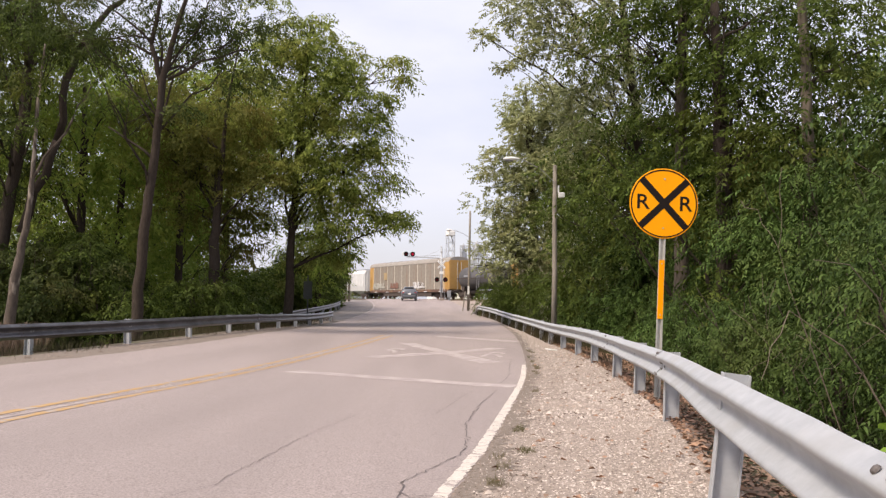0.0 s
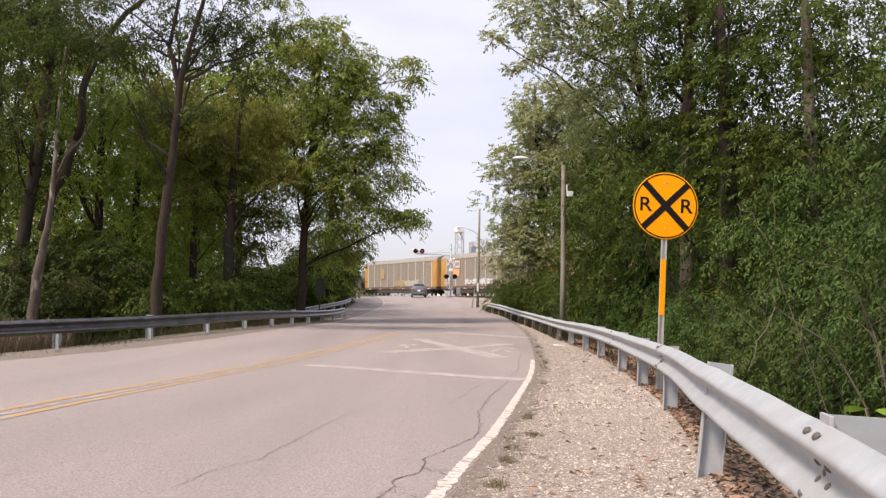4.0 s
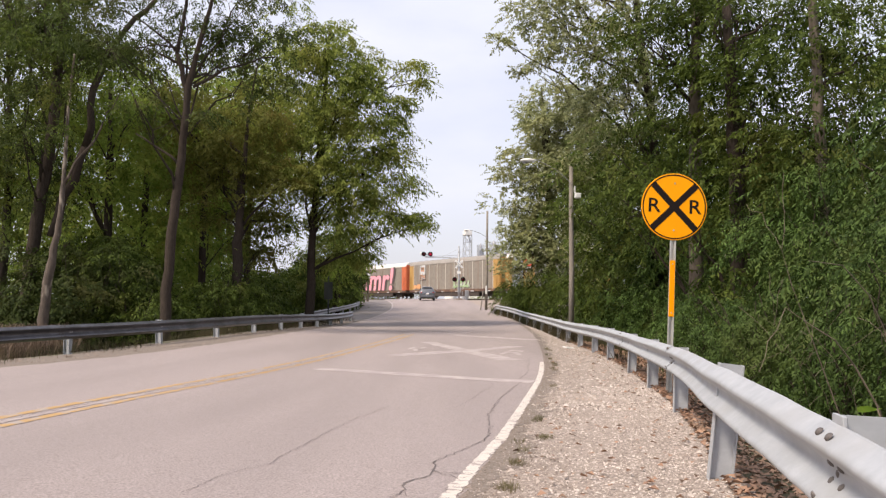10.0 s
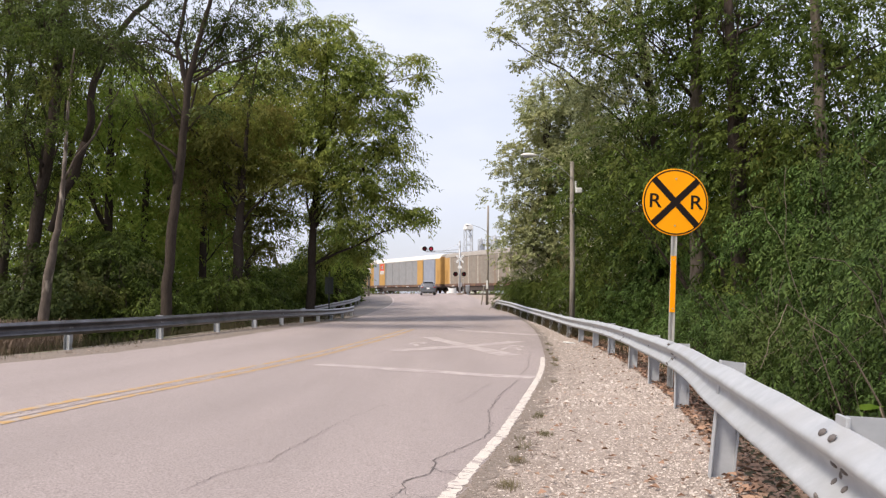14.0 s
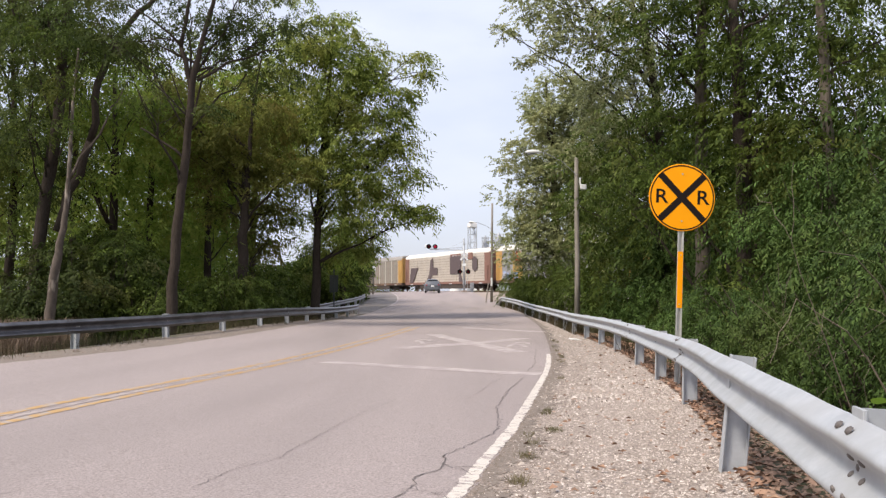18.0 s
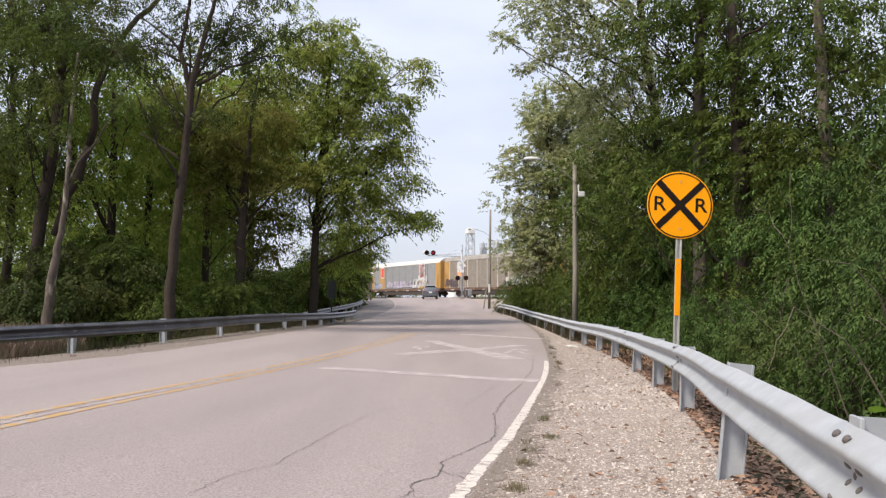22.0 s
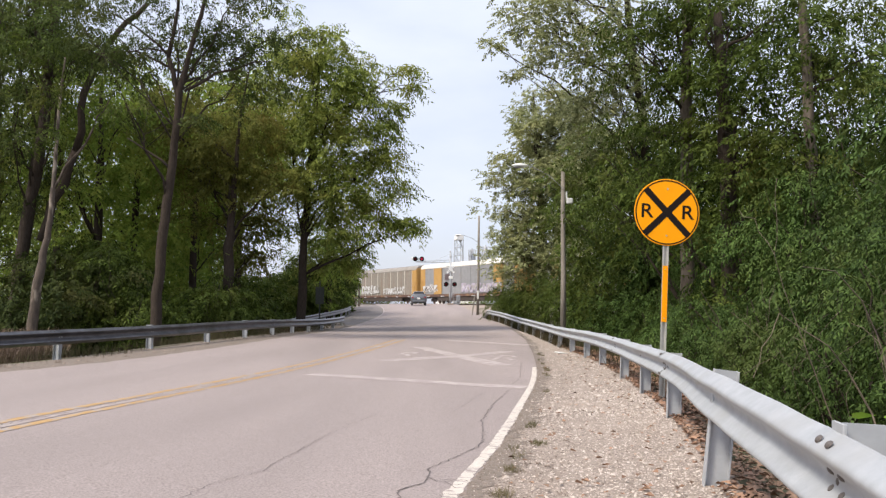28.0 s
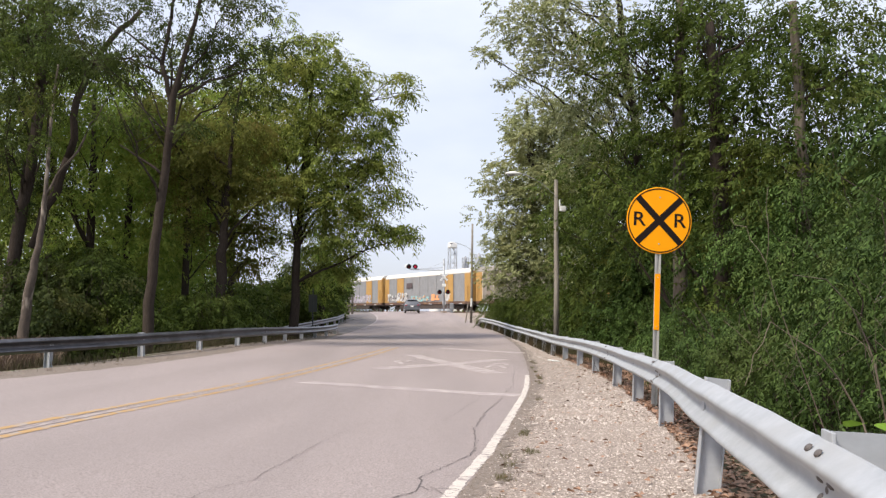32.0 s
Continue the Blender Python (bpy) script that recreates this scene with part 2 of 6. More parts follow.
M_APRON = material("dark_patchy_apron", (0.20, 0.175, 0.165), (0.15, 0.13, 0.125), 0.9, scale=12, bump=0.5, bump_scale=60, stain=(0.25, 0.21, 0.18), stain_scale=0.7)
M_WHITE_PAINT = material("worn_white_road_paint", (0.60, 0.545, 0.49), (0.46, 0.41, 0.36), 0.8, scale=45, stain=(0.30, 0.25, 0.235), stain_scale=9, stain_lo=0.56, stain_hi=0.62, bump=0.5, bump_scale=90, stain_stretch=(1, 2.2, 1))
M_FADED_PAINT = material("faded_white_road_paint", (0.47, 0.41, 0.385), (0.36, 0.312, 0.292), 0.85, scale=40, stain=(0.29, 0.243, 0.235), stain_scale=4, stain_lo=0.36, stain_hi=0.6)
M_YELLOW_PAINT = material("worn_yellow_road_paint", (0.42, 0.25, 0.088), (0.33, 0.21, 0.10), 0.85, scale=40, stain=(0.30, 0.255, 0.225), stain_scale=7, stain_lo=0.46, stain_hi=0.62)
M_OLD_LINE = material("ghost_of_older_road_paint", (0.38, 0.325, 0.30), (0.26, 0.22, 0.207), 0.85, scale=30, stain=(0.27, 0.225, 0.215), stain_scale=5, stain_lo=0.44, stain_hi=0.58)
M_CRACK = material("crack_filler", (0.11, 0.092, 0.087), None, 0.9)
M_GALV = material("galvanised_steel", (0.45, 0.465, 0.485), (0.34, 0.354, 0.374), 0.55, 0.3, scale=7, bump=0.08, bump_scale=30, stain=(0.36, 0.36, 0.36), stain_scale=2.0, stain_lo=0.5, stain_hi=0.8)
M_RAIL_DARK = material("dull_dark_steel", (0.19, 0.185, 0.20), (0.12, 0.12, 0.13), 0.36, 0.8, scale=5, stain=(0.09, 0.09, 0.095), stain_scale=1.5)
M_BOLT = material("weathered_bolt", (0.16, 0.14, 0.13), None, 0.6, 0.6)
M_SIGN = material("signal_yellow_sheeting", (0.97, 0.37, 0.004), (0.92, 0.345, 0.004), 0.5, scale=2, spec=0.12)
M_BLACK = material("black_sign_paint", (0.014, 0.009, 0.007), None, 0.55, spec=0.15)
M_POST = material("sign_post_steel", (0.55, 0.54, 0.50), (0.42, 0.41, 0.38), 0.6, 0.3, scale=8)
M_WOOD_POLE = material("weathered_pole_wood", (0.30, 0.265, 0.225), (0.17, 0.15, 0.128), 0.9, scale=6, stretch=(4, 4, 0.4), bump=0.5, bump_scale=18)
M_LAMP = material("white_lamp_housing", (0.80, 0.80, 0.78), (0.70, 0.70, 0.68), 0.5)
M_GREY_METAL = material("grey_painted_metal", (0.35, 0.36, 0.38), None, 0.5, 0.4)
M_WHITE = material("white_paint", (0.80, 0.80, 0.78), (0.70, 0.70, 0.68), 0.6, scale=3)
M_RED_GLOW = material("lit_red_lens", (0.75, 0.02, 0.07), (0.65, 0.015, 0.06), 0.3, emit=0.3)
M_RED_DARK = material("unlit_red_lens", (0.16, 0.012, 0.02), None, 0.25)
M_BARK = material("grey_brown_bark", (0.068, 0.053, 0.043), (0.032, 0.025, 0.02), 0.95, scale=9, stretch=(3, 3, 0.5), bump=1.0, bump_scale=22, spec=0.1)
M_BARK_PALE = material("pale_peeling_bark", (0.13, 0.10, 0.078), (0.055, 0.042, 0.033), 0.9, scale=5, stretch=(2, 2, 0.6), stain=(0.30, 0.25, 0.20), stain_scale=1.6, stain_lo=0.55, stain_hi=0.62, bump=0.8, bump_scale=20)
M_TWIG = material("dry_twig", (0.17, 0.135, 0.10), (0.10, 0.08, 0.06), 0.9, scale=10)
M_LEAF_A = leaf_material("locust_leaves", (0.1112, 0.175, 0.0296), (0.2573, 0.3379, 0.0641), (0.3274, 0.3138, 0.0641), 0.55)
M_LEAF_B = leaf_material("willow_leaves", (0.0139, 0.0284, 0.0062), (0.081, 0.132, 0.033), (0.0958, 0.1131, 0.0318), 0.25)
M_LEAF_C = leaf_material("cottonwood_leaves", (0.1363, 0.1554, 0.0665), (0.46, 0.4797, 0.2459), (0.3892, 0.3683, 0.1615), 0.5)
M_LEAF_D = leaf_material("undergrowth_leaves", (0.1161, 0.1777, 0.0344), (0.265, 0.3473, 0.0718), (0.3409, 0.3139, 0.0747), 0.55)
# undergrowth leaves: shade of the canopy above is put into this dark colour
M_LEAF_E = leaf_material("shade_toned_bush_leaves", (0.0222, 0.0349, 0.0087), (0.0528, 0.0707, 0.0174), (0.0768, 0.0707, 0.0213), 0.25)
# dimmer copy of the locust leaf colour: canopy shade is mixed in
M_LEAF_F = leaf_material("shade_toned_canopy_leaves", (0.0829, 0.12, 0.0251), (0.2014, 0.2477, 0.0549), (0.2826, 0.2711, 0.0705), 0.35)
M_LEAF_G = leaf_material("deep_green_leaves", (0.024, 0.0409, 0.0077), (0.1126, 0.1551, 0.0317), (0.1253, 0.1312, 0.0308), 0.4)
M_BARK_MID = material("mottled_brown_bark", (0.17, 0.14, 0.11), (0.06, 0.047, 0.036), 0.95, scale=4, stretch=(2, 2, 0.6), bump=0.9, bump_scale=20)
M_LEAF_H = leaf_material("locust_sprays", (0.0739, 0.1056, 0.0212), (0.3153, 0.3724, 0.0889), (0.3316, 0.3108, 0.081), 0.48)
M_LEAF_BROWN = leaf_material("olive_brown_leaves", (0.0952, 0.1054, 0.025), (0.1989, 0.2027, 0.0516), (0.2402, 0.1864, 0.054), 0.55)
# brighter copy of the willow leaf colour: sunlight is put into it
M_LEAF_S = leaf_material("sun_toned_thicket_leaves", (0.0215, 0.0428, 0.0092), (0.1127, 0.1841, 0.0469), (0.1254, 0.16, 0.0443), 0.3)
# copy of the deep green leaves toned down: crown shade is in the colour
M_LEAF_W = leaf_material("shade_toned_crown_leaves", (0.026, 0.042, 0.011), (0.09, 0.118, 0.031), (0.11, 0.115, 0.032), 0.35)
M_LEAF_BROAD = leaf_material("broad_fresh_leaf", (0.1378, 0.26, 0.03), (0.1802, 0.32, 0.04), (0.212, 0.3, 0.05), 0.35)
M_DRY = leaf_material("dry_leaf_litter", (0.10, 0.06, 0.042), (0.40, 0.24, 0.16), (0.42, 0.30, 0.21), 0.1)
M_STONES = leaf_material("crushed_stone", (0.16, 0.127, 0.108), (0.62, 0.54, 0.48), (0.36, 0.295, 0.25), 0.0)
M_GRIT = leaf_material("dark_grit", (0.09, 0.07, 0.055), (0.30, 0.24, 0.20), (0.2, 0.15, 0.12), 0.0)
M_DRY_BRUSH = leaf_material("dry_brush", (0.10, 0.07, 0.05), (0.27, 0.20, 0.155), (0.20, 0.15, 0.10), 0.15)
M_EDGE_GRASS = leaf_material("dusty_edge_grass", (0.07, 0.072, 0.035), (0.16, 0.15, 0.075), (0.22, 0.175, 0.11), 0.3, .5)
M_GRASS = leaf_material("verge_grass", (0.021, 0.0252, 0.0096), (0.0618, 0.0572, 0.026), (0.1105, 0.0813, 0.0488), 0.2, .5)


# ---- the plan: road, shoulders, ground ----
EDGE_R = [(-20, -1.5), (-8, -1.0), (0, -0.72), (4.5, 0.10), (7, 0.61), (8.33, 0.83), (11.5, 1.38), (14.2, 1.85), (18.2, 2.37), (26.3, 3.2), (34.3, 3.85), (46, 4.35), (63, 4.4), (77, 3.8), (95, 3.4), (118, 3.2), (140, 3.2), (400, 3.2)]
EDGE_L = [(-20, -13.6), (0, -10.4), (8, -8.2), (12.5, -6.88), (14.6, -6.45), (17.4, -5.92), (23.1, -5.43), (32.5, -5.1), (44, -4.95), (54, -4.6), (63, -4.25), (72, -4.35), (85, -5.2), (97, -6.6), (106, -7.6), (118, -7.6), (140, -7.0), (400, -7.0)]
CENTRE = [(-20, -4.6), (0, -4.05), (6.8, -3.72), (8.75, -3.57), (11.85, -3.19), (18.4, -2.37), (26.1, -1.36), (40, -0.5), (55, -0.35), (75, -0.5), (92, -0.9), (400, -1.5)]
RAIL_R = [(-9.75, -1.35), (-4, -0.1), (0, 0.78), (2, 1.19), (2.5, 1.29), (3, 1.385), (3.5, 1.475), (4, 1.565), (4.5, 1.65), (5.1, 1.765), (6, 1.98), (7, 2.22), (8.8, 2.58), (10, 2.79), (12, 3.09), (15.3, 3.53), (18.5, 3.85), (22, 4.1), (27, 4.34), (33, 4.64), (41, 4.8), (53, 4.55), (58, 4.22), (62, 3.92)]
RAIL_L = [(4, -13.0), (8, -11.3), (12, -9.8), (15.3, -8.55), (17, -7.9), (20.3, -7.15), (23.6, -6.65), (27.3, -6.3), (31, -6.05), (36, -5.8), (44, -5.45), (48.5, -5.3)]
RAIL_L2 = [(47.5, -8.4), (52, -7.75), (58, -7.2), (64, -6.95), (70, -7.1), (75, -7.6), (78, -8.3)]


def along(table, y):
    """A smooth curve through the table's points."""
    ys, xs = np.array([r[0] for r in table], float), np.array([r[1] for r in table], float)
    y = np.atleast_1d(np.asarray(y, float))
    w = np.linspace(-1, 1, 9)
    spread = np.clip(np.interp(y, ys[:-1], np.diff(ys)), 0.5, 12) * 0.45
    return np.mean([np.interp(y + spread * k, ys, xs) for k in w], axis=0)


def ground_z(x, y):
    """Height of the ground: banked bend, falling shoulder, rise to the level crossing."""
    x, y = np.asarray(x, float), np.asarray(y, float)
    er, el = along(EDGE_R, y.ravel()).reshape(y.shape), along(EDGE_L, y.ravel()).reshape(y.shape)
    rr = along(RAIL_R, y.ravel()).reshape(y.shape)
    z = 0.40 * np.clip(1 - np.maximum(y, 3.4) / 18, 0, 1) ** 1.7 + 0.05 * smoothstep(-4, 2.5, x) * (1 - smoothstep(42, 60, y)) + 1.35 * smoothstep(38, 112, y)
    z = z + 0.27 * np.clip((1.0 - x) / 7.0, 0, 1) * (1 - smoothstep(24, 48, y))
    z = z - (0.14 * smoothstep(15, 30, y) + 0.12 * smoothstep(38, 50, y)) * smoothstep(0.1, 0.9, x - er) * (1 - smoothstep(58, 70, y))
    z = z - 1.1 * smoothstep(0.3, 4.5, x - rr) * (1 - smoothstep(70, 95, y))
    z = z - 0.7 * smoothstep(1.8, 6.0, el - x) * (1 - smoothstep(85, 100, y))
    return z


def shoulder_end(y):
    return along(RAIL_R, y) + 0.15 + 2.6 * smoothstep(56, 68, y)


def strip(name, left, right, ys, lift, mat, cols=2, rag_l=0.0, rag_r=0.0, seed=0):
    """A ribbon between two curves that follows the ground."""
    r = np.random.default_rng(seed)
    xl, xr = left(ys) + r.normal(0, 1, len(ys)) * rag_l, right(ys) + r.normal(0, 1, len(ys)) * rag_r
    k = np.linspace(0, 1, cols)
    X = xl[:, None] * (1 - k) + xr[:, None] * k
    Y = np.repeat(ys[:, None], cols, 1)
    V = np.stack([X, Y, ground_z(X, Y) + lift], -1).reshape(-1, 3)
    i = np.arange((len(ys) - 1) * cols).reshape(-1, cols)[:, :-1].ravel()
    me = quads_mesh(name, V, np.stack([i, i + 1, i + cols + 1, i + cols], 1))
    me.materials.append(mat)
    return new(name, me)


def axis_steps(*spans):
    out = []
    for a, b, s in spans:
        out += list(np.arange(a, b, s))
    return np.array(out + [spans[-1][1]])


gx = axis_steps((-3000, -400, 650), (-400, -60, 42.5), (-60, -16, 2), (-16, 12, 0.5), (12, 60, 2), (60, 400, 42.5), (400, 3000, 650))
gy = axis_steps((-3000, -200, 700), (-200, -20, 30), (-20, 130, 1.0), (130, 400, 30), (400, 4000, 600))
GX, GY = np.meshgrid(gx, gy)
GZ = ground_z(GX, GY) - 0.05
inner = smoothstep(0.0, 0.6, np.minimum(along(RAIL_R, GY.ravel()).reshape(GY.shape) + 1.6 - GX, GX - along(EDGE_L, GY.ravel()).reshape(GY.shape) + 2.2))
GZ = GZ - 0.10 * inner
bumps = np.array([noise.noise((a * .35, b * .35, 0)) for a, b in zip(GX.ravel(), GY.ravel())]).reshape(GX.shape)
GZ += 0.10 * bumps * (1 - smoothstep(-1.5, -0.5, np.minimum(along(RAIL_R, GY.ravel()).reshape(GY.shape) + 1.8 - GX, GX - along(EDGE_L, GY.ravel()).reshape(GY.shape) + 2.4)))
nx = len(gx)
gi = np.arange((len(gy) - 1) * nx).reshape(-1, nx)[:, :-1].ravel()
me = quads_mesh("ground", np.stack([GX, GY, GZ], -1).reshape(-1, 3), np.stack([gi, gi + 1, gi + nx + 1, gi + nx], 1))
me.materials.append(M_GROUND)
me.shade_smooth()
tagged(new("ground", me), "dark woodland floor with leaf litter", "ground", kind="structure")

road_y = axis_steps((-20, 60, 0.25), (60, 140, 1), (140, 400, 20))
tagged(strip("road", lambda y: along(EDGE_L, y), lambda y: along(EDGE_R, y), road_y, 0.0, M_ROAD, 24, 0.04, 0.015, 3),
       "pale worn asphalt road with cracks, curving to a level crossing", "road", kind="structure")
sh_y = axis_steps((-20, 60, 0.3), (60, 100, 1.5))
tagged(strip("gravel_shoulder", lambda y: along(EDGE_R, y) - 0.05, shoulder_end, sh_y, -0.004, M_SHOULDER, 10, 0, 0.05, 5),
       "pale crushed-stone shoulder between road and crash barrier", "shoulder", kind="structure")
tagged(strip("gravel_verge", lambda y: along(EDGE_L, y) - 1.5 - 2.0 * smoothstep(50, 62, y) * (1 - smoothstep(80, 95, y)), lambda y: along(EDGE_L, y) + 0.05, sh_y, -0.012, M_DIRT, 8, 0.12, 0, 6),
       "pale gravel verge along the far road edge", "verge", kind="structure")

ap_y = axis_steps((48, 100, 0.5))
tagged(strip("side_apron", lambda y: along(EDGE_L, y) - 0.4 - 3.2 * smoothstep(48, 62, y), lambda y: along(EDGE_L, y) - 0.02, ap_y, 0.004, M_APRON, 6, 0.1, 0.03, 7),
       "dark patchy apron beside the road", "apron", kind="structure")

tagged(strip("edge_dirt", lambda y: along(EDGE_R, y) - 0.006, lambda y: along(EDGE_R, y) + 0.19 + 0.07 * np.sin(y * 2.3), axis_steps((-10, 45, 0.07)), 0.0, M_DIRT, 4, 0.006, 0.06, 17),
       "dark band of dirt and grit along the asphalt edge", "dirt", kind="structure")
tagged(strip("apron_line", lambda y: along(EDGE_L, y) + 0.02, lambda y: along(EDGE_L, y) + 0.17, axis_steps((57, 96, 0.5)), 0.008, M_FADED_PAINT, 2, 0.02, 0.02, 18),
       "faded pale line along the apron", "road marking", kind="structure")

# road paint
ln_y = axis_steps((-20, 17.3, 0.06))
edge_line = tagged(strip("edge_line", lambda y: along(EDGE_R, y) - 0.10, lambda y: along(EDGE_R, y) - 0.008, ln_y, 0.003, M_WHITE_PAINT, 3, 0.006, 0.010, 8), "worn white edge line broken by cracks", "road marking", kind="structure")
yl_y = axis_steps((-20, 29.5, 0.12))
tagged(strip("old_centre_line", lambda y: along(CENTRE, y) - 0.072, lambda y: along(CENTRE, y) + 0.06, yl_y, 0.004, M_OLD_LINE, 2, 0.008, 0.008, 9), "pale ghost of an older painted line", "road marking", kind="structure")
for k, off in enumerate((-0.15, 0.15)):
    tagged(strip("centre_line", lambda y: along(CENTRE, y) + off - 0.052, lambda y: along(CENTRE, y) + off + 0.052, yl_y, 0.004, M_YELLOW_PAINT, 2, 0.005, 0.005, 10 + k), "worn yellow centre line", "road marking", "double centre line", kind="structure")


def paint_bar(name, a, b, w, mat, label, n=16, seed=0):
    """A painted stripe from a to b on the road."""
    r = np.random.default_rng(seed)
    a, b = Vector((*a, 0)), Vector((*b, 0))
    s = (b - a).normalized().cross(Vector((0, 0, 1))) * w / 2
    V = []
    for i in range(n + 1):
        p = a.lerp(b, i / n)
        for q in (p - s * (1 + r.normal(0, .06)), p + s * (1 + r.normal(0, .06))):
            V.append((q.x, q.y, float(ground_z(q.x, q.y)) + 0.003))
    me = quads_mesh(name, np.array(V), np.array([(2 * i, 2 * i + 1, 2 * i + 3, 2 * i + 2) for i in range(n)]))
    me.materials.append(mat)
    return tagged(new(name, me), label, "road marking", kind="structure")


paint_bar("transverse_line", (-2.15, 14.4), (1.5, 12.78), 0.5, M_FADED_PAINT, "worn white line across the lane", seed=1)
paint_bar("transverse_line", (0.6, 30.0), (3.2, 26.5), 0.6, M_FADED_PAINT, "faded white line across the lane", seed=2)
paint_bar("crossing_mark", (-0.41, 24.75), (1.56, 17.9), 0.52, M_FADED_PAINT, "worn white stroke of a painted rail crossing mark", seed=3)
paint_bar("crossing_mark", (-1.12, 18.5), (2.2, 23.05), 0.52, M_FADED_PAINT, "faded white stroke of a painted rail crossing mark", seed=4)
for p, t in (((-0.69, 21.0), "R"), ((1.85, 20.3), "R")):
    me = text_mesh(t, 1.0)
    me.transform(Matrix.Translation((*p, float(ground_z(*p)) + 0.004)) @ Matrix.Rotation(radians(-14), 4, "Z") @ Matrix.Diagonal((1.1, 2.4, 1, 1)))
    me.materials.append(M_FADED_PAINT)
    tagged(new("painted_letter", me), "faded white letter R painted on asphalt", "road marking", kind="structure")


def crack(pts, w, seed):
    """A jagged crack along a few points."""
    r = np.random.default_rng(seed)
    line = []
    for (x0, y0), (x1, y1) in zip(pts, pts[1:]):
        n = max(2, int(math.hypot(x1 - x0, y1 - y0) / 0.06))
        line += [(x0 + (x1 - x0) * i / n + r.normal(0, .012), y0 + (y1 - y0) * i / n + r.normal(0, .016)) for i in range(n)]
    V = []
    for i, (x, y) in enumerate(line):
        d = Vector((line[min(i + 1, len(line) - 1)][0] - line[max(i - 1, 0)][0], line[min(i + 1, len(line) - 1)][1] - line[max(i - 1, 0)][1])).normalized()
        ww = w * (0.4 + 0.9 * r.random())
        for s in (-1, 1):
            a, b = x - d.y * ww * s / 2, y + d.x * ww * s / 2
            V.append((a, b, float(ground_z(a, b)) + 0.0045))
    me = quads_mesh("crack", np.array(V), np.array([(2 * i, 2 * i + 1, 2 * i + 3, 2 * i + 2) for i in range(len(line) - 1)]))
    me.materials.append(M_CRACK)
    return tagged(new("pavement_crack", me), "dark jagged crack in the asphalt", "crack", kind="structure")


crack([(-0.38, 3.7), (-0.29, 4.26), (-0.22, 4.5), (-0.21, 4.82), (-0.06, 5.06), (-0.03, 5.58), (0.14, 6.02), (0.39, 6.73), (0.47, 7.51), (0.5, 8.39), (0.76, 10.2), (1.18, 12.31)], 0.0095, 1)
crack([(-1.39, 4.39), (-1.31, 4.92), (-1.12, 5.3), (-1.07, 5.8), (-0.94, 6.94)], 0.005, 2)
crack([(-0.08, 5.3), (0.08, 5.05), (0.16, 4.85)], 0.007, 3)
crack([(0.40, 6.9), (0.5, 6.8), (0.6, 6.75)], 0.006, 4)
crack([(0.2, 9.1), (0.42, 10.1), (0.55, 11.0), (0.85, 12.1)], 0.005, 5)
crack([(1.3, 13.2), (1.65, 15.0), (1.85, 17.0), (2.1, 18.9)], 0.008, 6)
for k in range(34):
    yy = 3.9 + 0.11 * k + 0.0065 * k * k + 0.05 * math.sin(k * 3)
    xe = float(along(EDGE_R, yy)[0])
    r0 = 0.105 + 0.09 * (k % 4 == 0)
    crack([(xe - r0, yy - 0.03 * math.sin(k * 2.1)), (xe - 0.05, yy + 0.025 * math.cos(k * 1.7)), (xe, yy)], 0.004 + 0.002 * (k % 3), 20 + k)
crack([(-3.98, 0.5), (-3.8, 6.2), (-3.6, 8.75), (-3.2, 11.85), (-2.38, 18.4)], 0.012, 60)
crack([(-2.5, 3.8), (-2.3, 4.05), (-2.2, 4.3)], 0.005, 61)
crack([(-0.94, 6.94), (-0.8, 7.9), (-0.55, 9.0)], 0.004, 62)
crack([(-0.2, 4.5), (-0.05, 4.3), (0.02, 4.1)], 0.006, 63)


# ---- loose stones, leaf litter and tufts ----
tagged(strip("litter_bank", lambda y: along(RAIL_R, y) + 0.08, lambda y: along(RAIL_R, y) + 2.6, axis_steps((-10, 60, 0.4)), -0.035, M_GROUND, 8, 0.05, 0.1, 15),
       "brown leaf-strewn bank behind the crash barrier", "bank", kind="structure")


def scatter(name, n, seed, place, size, mat, label, flat=0.55):
    """Many small stones, four faces each, in one mesh."""
    r = np.random.default_rng(seed)
    x, y = place(r, n)
    z = ground_z(x, y)
    s = size * np.exp(r.normal(0, .4, n))
    ang = r.uniform(0, 6.28, n)
    V = np.zeros((n, 5, 3))
    for k, (a, b, c) in enumerate(((1, 0, 0), (0, 1, 0), (-1, 0, 0), (0, -1, 0), (0, 0, 1))):
        j = r.uniform(.6, 1.2, n)
        V[:, k, 0] = x + s * j * (a * np.cos(ang) - b * np.sin(ang)) + s * r.normal(0, .18, n)
        V[:, k, 1] = y + s * j * (a * np.sin(ang) + b * np.cos(ang)) + s * r.normal(0, .18, n)
        V[:, k, 2] = z + s * flat * (c * j * 1.3 - .1)
    tri = np.array([(0, 1, 4), (1, 2, 4), (2, 3, 4), (3, 0, 4)])
    F = (tri[None] + 5 * np.arange(n)[:, None, None]).reshape(-1, 3)
    me = bpy.data.meshes.new(name)
    me.vertices.add(n * 5)
    me.vertices.foreach_set("co", V.astype(np.float32).ravel())
    me.loops.add(F.size)
    me.loops.foreach_set("vertex_index", F.astype(np.int32).ravel())
    me.polygons.add(len(F))
    me.polygons.foreach_set("loop_start", np.arange(0, F.size, 3, dtype=np.int32))
    me.update(calc_edges=True)
    me.materials.append(mat)
    return tagged(new(name, me), label, "gravel", kind="stuff")


def on_shoulder(near, far, power):
    def place(r, n):
        y = near + (far - near) * r.random(n) ** power
        a, b = along(EDGE_R, y) + 0.03, along(RAIL_R, y) + 0.1
        return a + (b - a) * r.random(n) ** 0.6, y
    return place


